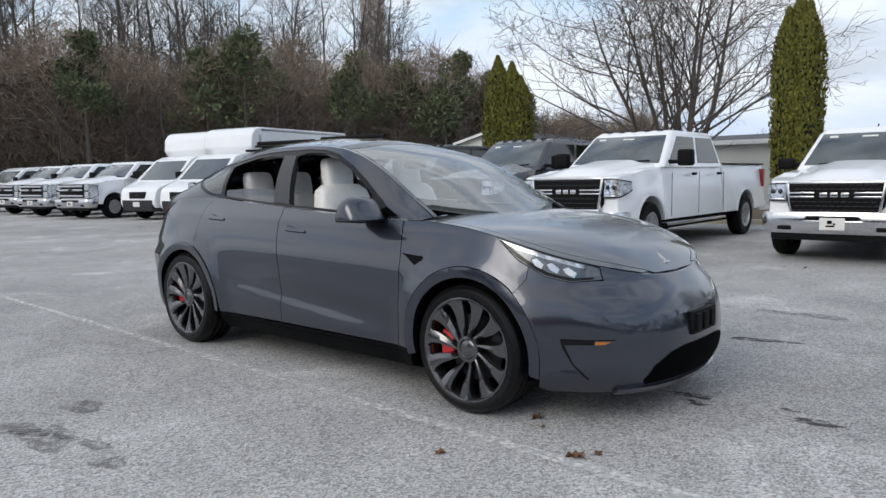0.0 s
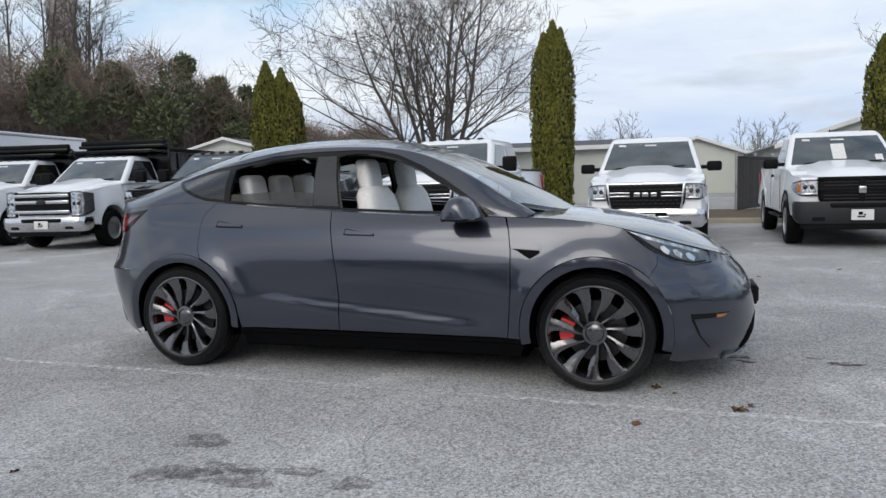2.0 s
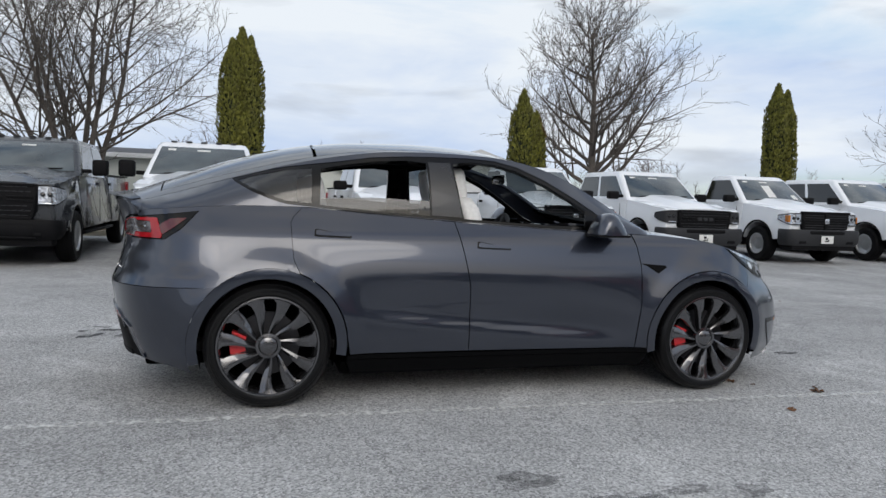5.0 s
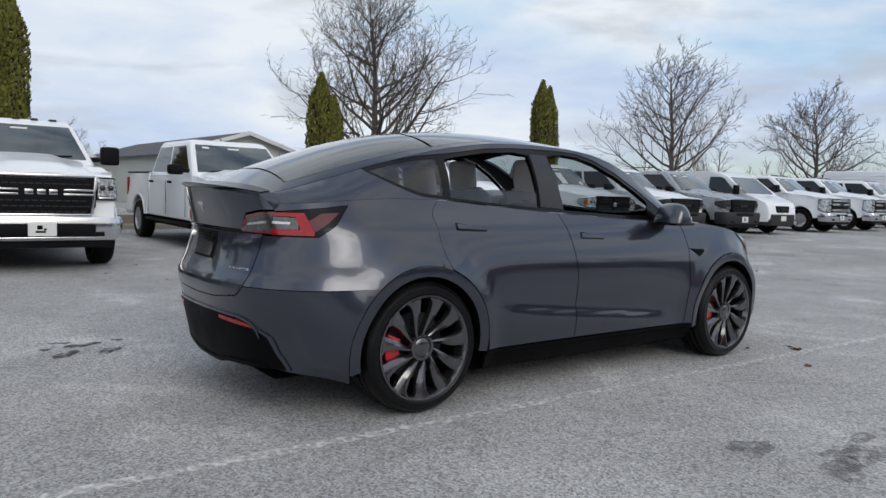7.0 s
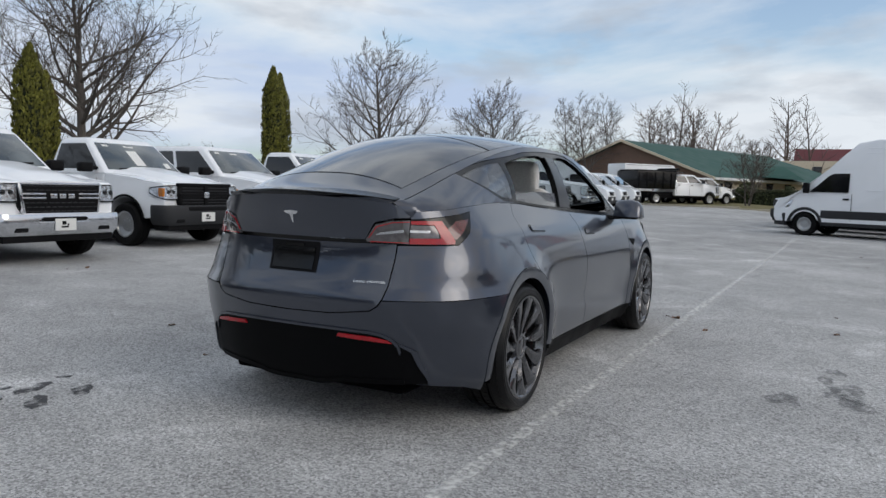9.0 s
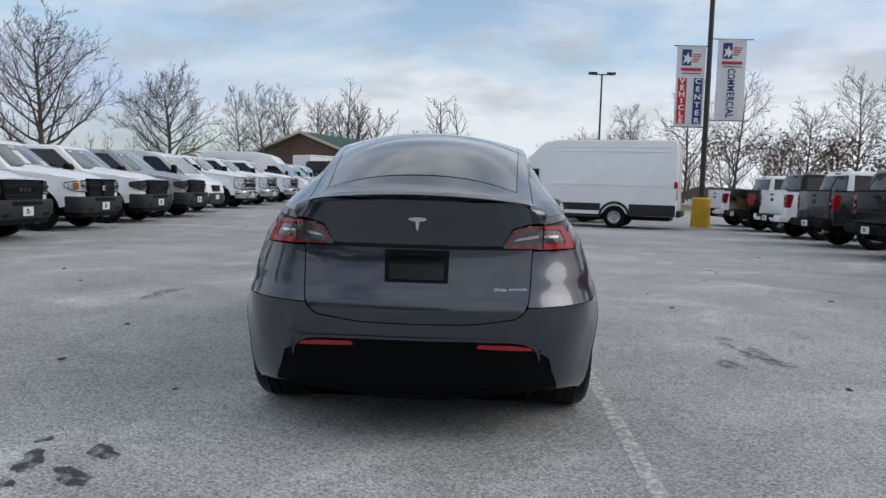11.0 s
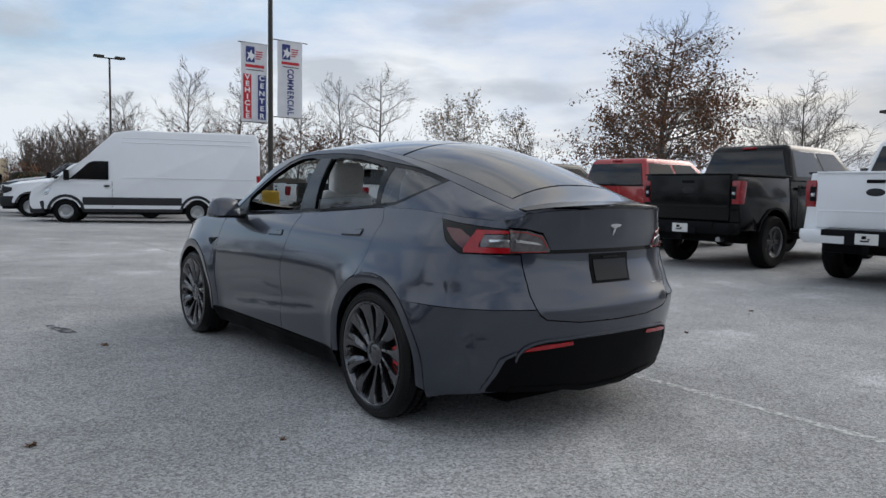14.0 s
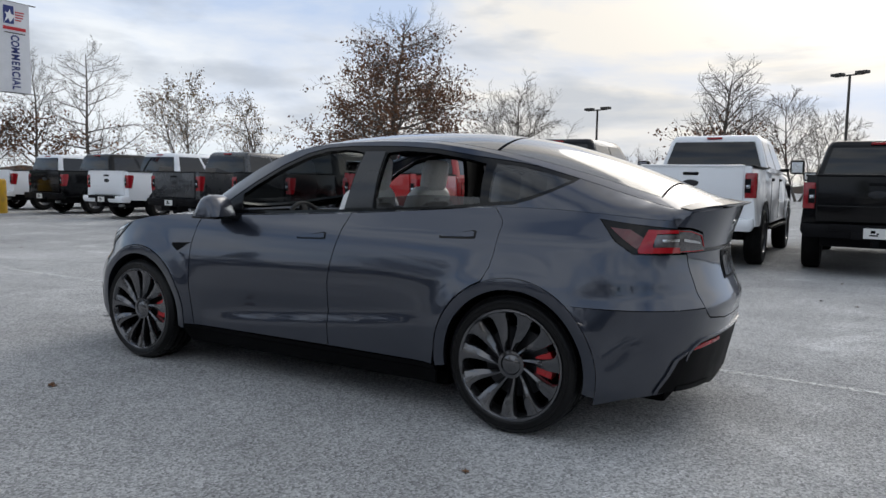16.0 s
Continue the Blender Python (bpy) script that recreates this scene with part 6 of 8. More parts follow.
def van(label, roof=2.70, length=6.0, group="parked vans", cargo=True, box=False):
    """A tall panel van, nose towards +x from x = 0. box: a cab and chassis that carries a cargo box."""
    root = thing("box_van" if box else "panel_van", label, "van", group)
    W = 1.02
    xe = -2.75 if box else -length
    ax, rax, R = -1.0, -5.0 if box else -length + (1.93 if length > 6.5 else 1.55), 0.36
    z0 = 0.42

    def arch(xa, rad):
        s = math.asin((z0 - R) / rad)
        return [(xa + rad * math.cos(t), R + rad * math.sin(t)) for t in np.linspace(s, math.pi - s, 14)]

    zb = 1.30
    hi = roof > 2.3
    brow = [(-1.62, 2.05), (-1.98, 2.42), (-2.35, roof - 0.09), (-2.85, roof)] if hi else [(-1.56, roof - 0.17), (-1.86, roof - 0.05), (-2.4, roof)]
    prof = [(-0.06, z0), (0.02, 0.55), (0.02, 0.72), (-0.03, 0.96), (-0.12, 1.08), (-0.45, 1.20), (-0.80, 1.31)] + brow + [(xe + 0.12, roof), (xe + 0.02, roof - 0.14), (xe, 1.3), (xe, z0)]
    prof += ([] if box else list(reversed(arch(rax, R + 0.08)))) + list(reversed(arch(ax, R + 0.08)))
    lean = lambda x, z: 0.16 * max(0.0, (x + 0.75) / 0.75) ** 2 + 0.16 * max(0.0, (z - zb) / (roof - zb)) ** 1.5 * (0.9 if roof > 2.3 else 1.0)
    part("body", prism(prof, -W, W, 0.05, 3, inset=lean), M_WHITE, root)
    wx, wz = brow[0]
    n = Vector((wz - 1.31, 0, -0.80 - wx)).normalized()
    f_w = lambda k: (-0.80 + (wx + 0.80) * k, 1.31 + (wz - 1.31) * k)
    (xw0, zw0), (xw1, zw1) = f_w(0.06), f_w(0.95)
    lo = [(xw0, -0.88, zw0), (xw0, 0.88, zw0), (xw1, 0.78, zw1), (xw1, -0.78, zw1)]
    part("windscreen", hexa(bmesh.new(), [tuple(Vector(p) - n * 0.03) for p in lo] + [tuple(Vector(p) + n * 0.012) for p in lo], 0.01, 1), M_GLASSCAB, root)
    part("grille", block(-0.14, 0.015, -0.42, 0.42, 0.68, 0.96, 0.04, 3), M_PLASTIC, root)
    for k in range(3):
        part("grille_bar", block(-0.02, 0.03, -0.38, 0.38, 0.735 + 0.075 * k, 0.755 + 0.075 * k, 0.006, 1), M_GREYPL, root)
    part("badge", shift(lathe([(0.0, 0.012), (0.09, 0.008), (0.10, 0.0)], 20), Matrix.Translation((0.03, 0, 0.83)) @ Matrix.Rotation(-math.pi / 2, 4, "Z") @ Matrix.Diagonal((1, 1, 0.45, 1))), M_GREYPL, root)
    bp = part("front_bumper", hexa(bmesh.new(), [(-0.4, -0.98, 0.30), (0.04, -0.72, 0.30), (0.04, 0.72, 0.30), (-0.4, 0.98, 0.30), (-0.4, -1.0, 0.68), (0.06, -0.74, 0.68), (0.06, 0.74, 0.68), (-0.4, 1.0, 0.68)], 0.05, 3), M_GREYPL, root)
    part("front_plate", block(0.055, 0.07, -0.16, 0.16, 0.46, 0.62, 0.004, 1), M_PLATE, bp)
    for q in (-1, 1):
        part("headlight", hexa(bmesh.new(), [(-0.45, q * 0.72, 0.82), (-0.02, q * 0.48, 0.74), (-0.16, q * 0.86, 0.80), (-0.5, q * 0.955, 0.86),
                                             (-0.48, q * 0.68, 1.06), (-0.10, q * 0.48, 0.97), (-0.24, q * 0.82, 1.02), (-0.62, q * 0.95, 1.10)], 0.02, 2), M_LAMP, root)
        # flank window, mirror, side moulding
        ys = lambda x, z: q * (W - lean(x, z) + 0.004)
        pts = [(-1.10, 1.34), (-1.40, 1.61), (-1.64, 1.84), (-1.78, 1.90), (-2.20, 1.90), (-2.20, 1.34)]
        bm = bmesh.new()
        a = [bm.verts.new((x, ys(x, z) + q * 0.004, z)) for x, z in pts]
        b = [bm.verts.new((x, ys(x, z) - q * 0.03, z)) for x, z in pts]
        bm.faces.new(a)
        bm.faces.new(list(reversed(b)))
        for i in range(len(a)):
            j = (i + 1) % len(a)
            bm.faces.new((a[j], a[i], b[i], b[j]))
        part("side_window", bm, M_GLASSDARK, root)
        part("mirror", block(-1.12, -0.98, q * 1.14 - 0.11, q * 1.14 + 0.11, 1.30, 1.62, 0.04, 3), M_PLASTIC, root)
        if not box:
            part("side_moulding", block(rax + 0.46, ax - 0.46, q * (W - 0.01) - 0.02, q * (W - 0.01) + 0.02, 0.56, 0.80, 0.012), M_GREYPL, root)
            part("side_moulding", block(xe + 0.02, rax - 0.46, q * (W - 0.01) - 0.02, q * (W - 0.01) + 0.02, 0.43, 0.80, 0.012), M_GREYPL, root)
            part("sill_trim", block(rax + 0.46, ax - 0.46, q * (W - 0.01) - 0.025, q * (W - 0.01) + 0.01, 0.34, 0.45, 0.02), M_GREYPL, root)
        for xa in ((ax,) if box else (ax, rax)):
            fl = arch(xa, R + 0.16) + list(reversed(arch(xa, R + 0.075)))
            part("arch_flare", prism(fl, min(q * (W - 0.03), q * (W + 0.012)), max(q * (W - 0.03), q * (W + 0.012))), M_GREYPL, root)
        part("door_gap", block(-2.30, -2.29, q * (W - 0.002) - 0.006, q * (W - 0.002) + 0.004, 0.50, 1.30, 0), M_INK, root)
        part("door_handle", block(-2.22, -2.06, q * (W + 0.0) - 0.02, q * (W + 0.0) + 0.02, 1.12, 1.17, 0.012), M_PLASTIC, root)
        if cargo and not box:
            for z in (1.42, roof - 0.38, roof - 0.24):
                y = q * (W - lean(-4, z))
                part("panel_rib", block(xe + 0.25, -2.6, y - 0.008, y + 0.008, z - 0.012, z + 0.012, 0.006, 1), M_WHITE, root)
        if box:
            continue
        part("tail_light", block(xe - 0.02, xe + 0.10, q * 0.97 - 0.05, q * 0.97 + 0.045, 0.98, 1.55, 0.02, 2), M_REDLENS, root)
        part("rear_door", block(xe - 0.02, xe + 0.03, min(q * 0.02, q * 0.88), max(q * 0.02, q * 0.88), 0.62, roof - 0.28, 0.02), M_WHITE, root)
    if box:
        cb = part("cargo_box", block(-7.3, -2.55, -1.12, 1.12, 0.92, 3.06, 0.05, 2), M_WHITE, root)
        part("box_nose", prism([(-2.6, 2.12), (-2.30, 2.18), (-2.14, 2.40), (-2.18, 2.80), (-2.34, 3.00), (-2.6, 3.08)], -1.10, 1.10, 0.07, 4), M_WHITE, cb)
        part("corner_trim", block(-2.60, -2.50, 1.05, 1.135, 0.95, 2.8, 0.02), M_STEEL, cb)
        part("corner_trim", block(-2.60, -2.50, -1.135, -1.05, 0.95, 2.8, 0.02), M_STEEL, cb)
        part("roof_rail_trim", block(-7.2, -2.6, -1.135, -1.11, 2.94, 3.01, 0.008), M_STEEL, cb)
        part("roof_rail_trim", block(-7.2, -2.6, 1.11, 1.135, 2.94, 3.01, 0.008), M_STEEL, cb)
        xe = -7.2
    else:
        part("rear_bumper", block(xe - 0.14, xe + 0.3, -0.98, 0.98, 0.42, 0.62, 0.04), M_GREYPL, root)
    part("chassis", block(xe + 0.2, -0.3, -0.8, 0.8, 0.28, 0.55, 0.03), M_INK, root)
    add_wheels(root, (ax, rax), 1.78, R, 0.235, R * 0.58, "steel", M_STEEL)
    return root


def face_down(x, y, turn=0.0):
    """A vehicle whose nose, at x and y, looks towards -y."""
    return pose(x, y, ground_z(x, y + 2.0) + 0.003, 0, 0, -90 + turn)


def tail_up(x, y, length, turn=0.0):
    """A vehicle whose tail stands at y and looks towards +y."""
    a = radians(-90 + turn)
    return pose(x + length * math.cos(a), y + length * math.sin(a), 0, 0, 0, -90 + turn)


ROW_Y = 8.2
t_hd = truck("white heavy-duty crew-cab pickup with chrome grille", M_WHITE, "ramhd", "crew", 2.4)
t_hd.matrix_world = face_down(-2.28, 6.29)
t_ram = truck("white crew-cab pickup with chrome bumper", M_WHITE, "ram", "crew", 1.7)
t_ram.matrix_world = face_down(1.38, 7.35)
t_cl = truck("white regular-cab work pickup with black bumper", M_WHITE, "classic", "reg", 2.4, trim=M_PLASTIC, wheel="steel", stickers=1)
t_cl.matrix_world = face_down(4.70, 8.0)
t_tr = truck("white crew-cab pickup with black grille", M_WHITE, "tradesman", "crew", 1.7, trim=M_PLASTIC, wheel="steel")
t_tr.matrix_world = face_down(7.70, 8.1)
copy_thing(t_cl, face_down(10.86, ROW_Y))
copy_thing(t_tr, face_down(13.92, ROW_Y))
t_gr = truck("silver grey crew-cab pickup with black bumper", M_SILVER, "tradesman", "crew", 1.7, trim=M_PLASTIC)
t_gr.matrix_world = face_down(16.8, ROW_Y)
v_lo = van("white low-roof panel van with grey bumper", 2.10, 5.5)
v_lo.matrix_world = face_down(20.1, 8.7)
t_fo = truck("white heavy-duty pickup with chrome bumper", M_WHITE, "ford", "crew", 2.4)
t_fo.matrix_world = face_down(24.0, 8.65)
for i, x in enumerate((27.65, 32.0)):
    copy_thing(t_fo, face_down(x, 8.7))
v_hi = van("white high-roof panel van with grey bumper", 2.65, 6.0)
v_hi.matrix_world = face_down(36.2, 8.8)
for x in (39.2, 42.6):
    copy_thing(v_lo, face_down(x, 8.8))
t_bk = truck("black-grey heavy-duty crew-cab pickup", M_DARKGREY, "ramhd", "crew", 2.4, trim=M_PLASTIC)
t_bk.matrix_world = face_down(-5.2, 6.95)
t_dg = truck("glossy black heavy-duty crew-cab pickup", M_BLACKP, "ramhd", "crew", 2.4, trim=M_PLASTIC)
t_dg.matrix_world = face_down(-8.1, 7.1, 3)
t_du = truck("white dump-bed work truck with chrome bumper", M_WHITE, "ford", "reg", 2.4, body="dump", group="parked work trucks", wheel="steel")
t_du.matrix_world = face_down(-11.0, 6.95, 10)
copy_thing(t_du, face_down(-14.0, 7.0, 12))
t_bx = van("white box truck with a black grille", 2.22, 7.3, group="parked work trucks", box=True)
t_bx.matrix_world = face_down(-17.3, 7.9, 12)
copy_thing(t_bx, face_down(-20.1, 7.95, 12))
for x, y in ((-23.2, 7.1), (-26.6, 7.0), (-30.2, 7.2)):
    copy_thing(t_fo, face_down(x, y, 14))
copy_thing(v_lo, face_down(-34.6, 7.6, 10))

# the row whose tails look at the car
r_specs = [(-3.1, -8.0, "black crew-cab pickup with red tail lights", M_BLACKP, 0.10), (-0.52, -7.8, "white heavy-duty crew-cab pickup with white bumper", M_WHITE, 0.14), (2.65, -8.15, "black off-road pickup on tall tyres", M_BLACKP, 0.14),
           (6.05, -8.5, "red crew-cab pickup with black bumper", M_RED, 0.06), (9.83, -8.87, "black crew-cab pickup with dark bumper", M_BLACKP, 0.04), (13.3, -9.2, "dark grey crew-cab pickup with dark wheels", M_DARKGREY, 0.04),
           (16.7, -9.55, "white crew-cab pickup with white bumper", M_WHITE, 0.04), (20.5, -9.95, "black crew-cab pickup with dark wheels", M_BLACKP, 0.04), (24.0, -10.3, "white crew-cab pickup with dark wheels", M_WHITE, 0.04)]
for x, y, lab, pm, up in r_specs:
    t = truck(lab, pm, "ford" if up > 0.12 else "tradesman", "crew", 1.7, lift=up, trim=M_PLASTIC, group="pickups parked nose out", rim_mat=M_RIM, badge=M_GREYPL)
    t.matrix_world = tail_up(x, y, 5.99)
# ---- markings, stains and litter on the asphalt ----
def worn_paint():
    m = material("worn_white_line", (0.74, 0.74, 0.72), rough=0.8, var=0.05)
    n, l = m.node_tree.nodes, m.node_tree.links
    b = n["Principled BSDF"]
    tc, t1, mr = n.new("ShaderNodeTexCoord"), n.new("ShaderNodeTexNoise"), n.new("ShaderNodeMapRange")
    t1.inputs["Scale"].default_value, t1.inputs["Detail"].default_value = 22.0, 6.0
    l.new(tc.outputs["Object"], t1.inputs["Vector"])
    l.new(t1.outputs["Fac"], mr.inputs[0])
    mr.inputs[1].default_value, mr.inputs[2].default_value, mr.inputs[3].default_value, mr.inputs[4].default_value = 0.36, 0.62, 0.10, 0.74
    l.new(mr.outputs[0], b.inputs["Alpha"])
    return m


def soft_stain(name, color, dens):
    """A stain that fades out unevenly over the asphalt."""
    m = material(name, color, rough=0.6, var=0.1)
    n, l = m.node_tree.nodes, m.node_tree.links
    b = n["Principled BSDF"]
    tc, t1, mr = n.new("ShaderNodeTexCoord"), n.new("ShaderNodeTexNoise"), n.new("ShaderNodeMapRange")
    t1.inputs["Scale"].default_value, t1.inputs["Detail"].default_value = 14.0, 8.0
    l.new(tc.outputs["Object"], t1.inputs["Vector"])
    l.new(t1.outputs["Fac"], mr.inputs[0])
    mr.inputs[1].default_value, mr.inputs[2].default_value, mr.inputs[3].default_value, mr.inputs[4].default_value = 0.36, 0.56, 0.0, dens
    l.new(mr.outputs[0], b.inputs["Alpha"])
    return m


M_LINE = worn_paint()
M_STAIN = soft_stain("oil_stain", (0.035, 0.035, 0.037), 0.8)
M_DAMP = soft_stain("faint_dark_patch", (0.11, 0.11, 0.112), 0.40)
lb = bmesh.new()
lx = np.linspace(-20, 34, 55).tolist()
a = [lb.verts.new((x, -1.12 - 0.022 * x - 0.04, ground_z(x, -1.16 - 0.022 * x) + 0.004)) for x in lx]
b = [lb.verts.new((x, -1.12 - 0.022 * x + 0.04, ground_z(x, -1.08 - 0.022 * x) + 0.004)) for x in lx]
for i in range(len(lx) - 1):
    lb.faces.new((a[i], a[i + 1], b[i + 1], b[i]))
tagged(finish("parking_line", lb, M_LINE), "worn white painted line on asphalt", "line marking", kind="structure")

rs = random.Random(7)


def blot(name, x, y, rx, ry, turn, mat, label, z=0.0045):
    bm = bmesh.new()
    k = 22
    ph = [rs.uniform(0, 6.28) for _ in range(4)]
    ring = []
    for i in range(k):
        t = 2 * math.pi * i / k
        r = 1 + 0.22 * math.sin(2 * t + ph[0]) + 0.16 * math.sin(3 * t + ph[1]) + 0.10 * math.sin(5 * t + ph[2]) + 0.07 * math.sin(9 * t + ph[3])
        ring.append(bm.verts.new((rx * r * math.cos(t), ry * r * math.sin(t), 0)))
    bm.faces.new(ring)
    ob = finish(name, bm, mat)
    ob.matrix_world = pose(x, y, z, 0, 0, turn)
    tagged(ob, label, "stain", kind="structure")


for x, y, rx, ry, tn in ((-2.66, 1.66, 0.12, 0.06, 20), (-2.81, 1.39, 0.13, 0.055, 60), (-2.53, 1.40, 0.10, 0.06, 30), (-2.78, 1.80, 0.07, 0.035, 0), (-2.4, 1.75, 0.05, 0.03, 0), (-2.9, 1.62, 0.05, 0.04, 0),
                         (2.14, 1.84, 0.22, 0.07, 10), (2.28, 0.14, 0.10, 0.05, 0), (2.36, 0.02, 0.06, 0.04, 0), (2.96, 0.07, 0.13, 0.045, 10), (2.8, 0.2, 0.05, 0.02, 0)):
    blot("oil_stain", x, y, rx, ry, tn, M_STAIN, "dark oil stain soaked into the asphalt")
for x, y, rx, ry, tn in ((0.01, -2.57, 0.22, 0.12, 0), (-0.36, -2.21, 0.17, 0.08, 0), (0.0, -2.47, 0.14, 0.05, 0), (0.29, -2.44, 0.13, 0.05, 0), (0.6, -2.5, 0.1, 0.06, 0), (-0.24, -2.6, 0.20, 0.08, 30), (-4.4, 2.6, 0.5, 0.06, 20), (-6.0, 4.2, 0.6, 0.05, 10), (2.2, 3.1, 0.4, 0.12, 0)):
    blot("damp_patch", x, y, rx, ry, tn, M_DAMP, "faint dark patch on the asphalt")

M_DRYLEAF = material("dry_leaf", (0.12, 0.060, 0.030), rough=0.8, var=0.3, scale=40, random_var=0.35)


def dry_leaf():
    bm = bmesh.new()
    pts = [(0, -0.05), (0.022, -0.03), (0.05, -0.03), (0.032, -0.005), (0.045, 0.025), (0.018, 0.022), (0.0, 0.055), (-0.018, 0.022), (-0.045, 0.025), (-0.032, -0.005), (-0.05, -0.03), (-0.022, -0.03)]
    c = bm.verts.new((0, 0, 0.004))
    vs = [bm.verts.new((x, y, 0.012 + 0.014 * math.sin(6 * x * 20 + y * 60))) for x, y in pts]
    for i in range(len(vs)):
        bm.faces.new((c, vs[i], vs[(i + 1) % len(vs)]))
    return bm


leaf0 = finish("dry_leaf", dry_leaf(), M_DRYLEAF)
tagged(leaf0, "curled brown dry leaf lying on asphalt", "leaf", "scattered dry leaves")
leaf0.matrix_world = pose(2.228, -1.088, 0.002, 0, 0, 30)
spots = [(1.79, -0.75), (1.71, -1.45), (1.27, 1.68), (-0.9, 2.51), (-1.5, 1.48), (1.9, -0.85), (2.3, -1.0)] + [(rs.uniform(-4, 16), rs.choice((-1, 1)) * rs.uniform(2.0, 7.0)) for _ in range(46)]
for x, y in spots:
    o = copy_thing(leaf0, pose(x, y, ground_z(x, y) + 0.002, rs.uniform(-12, 12), rs.uniform(-12, 12), rs.uniform(0, 360)))
    s = rs.uniform(0.35, 0.7)
    o.scale = (s, s, s)

# ---- van, banner pole, lamp posts ----
v_big = van("white extended high-roof cargo van with grey trim", 2.88, 6.7, group="parked vans")
v_big.matrix_world = pose(22.2, -1.0, ground_z(21.0, -3.5) + 0.003, 0, 0, 70) @ Matrix.Scale(1.05, 4)
copy_thing(t_tr, pose(26.1, -0.7, ground_z(25.4, -2.6) + 0.003, 0, 0, 70))
copy_thing(t_bk, pose(29.3, -1.0, ground_z(28.6, -3.0) + 0.003, 0, 0, 70))

banner_pole = thing("banner_pole", "dark metal light pole with two white banners on a yellow base", "pole", at=pose(21.9, -9.06, 0) @ Matrix.Scale(1.075, 4))
part("pole", tube([(0, 0, 0.9), (0, 0, 10.5)], [0.10, 0.075], 14), M_POLE, banner_pole)
part("base", lathe([(0.0, 1.05), (0.27, 1.05), (0.31, 1.0), (0.33, 0.0)], 24, axis="z"), M_YELLOW, banner_pole, "yellow painted concrete base")
M_BANNER = material("white_banner", (0.80, 0.80, 0.82), rough=0.6, var=0.04, bump=0.05, bscale=20)
M_NAVY = material("navy_print", (0.02, 0.035, 0.17), rough=0.6, var=0.05)
M_REDPRINT = material("red_print", (0.50, 0.015, 0.025), rough=0.6, var=0.05)


def text_mesh(s, size, m):
    c = bpy.data.curves.new("t", "FONT")
    c.body, c.size, c.align_x, c.align_y, c.extrude, c.offset = s, size, "CENTER", "CENTER", 0.002, size * 0.028
    o = new("t", c)
    me = bpy.data.meshes.new_from_object(o.evaluated_get(bpy.context.evaluated_depsgraph_get()))
    bpy.data.objects.remove(o)
    bm = bmesh.new()
    bm.from_mesh(me)
    bpy.data.meshes.remove(me)
    return shift(bm, m)


# banners face -x; their u axis runs along -y
FACE = Matrix(((0, 0, -1, 0), (-1, 0, 0, 0), (0, 1, 0, 0), (0, 0, 0, 1)))


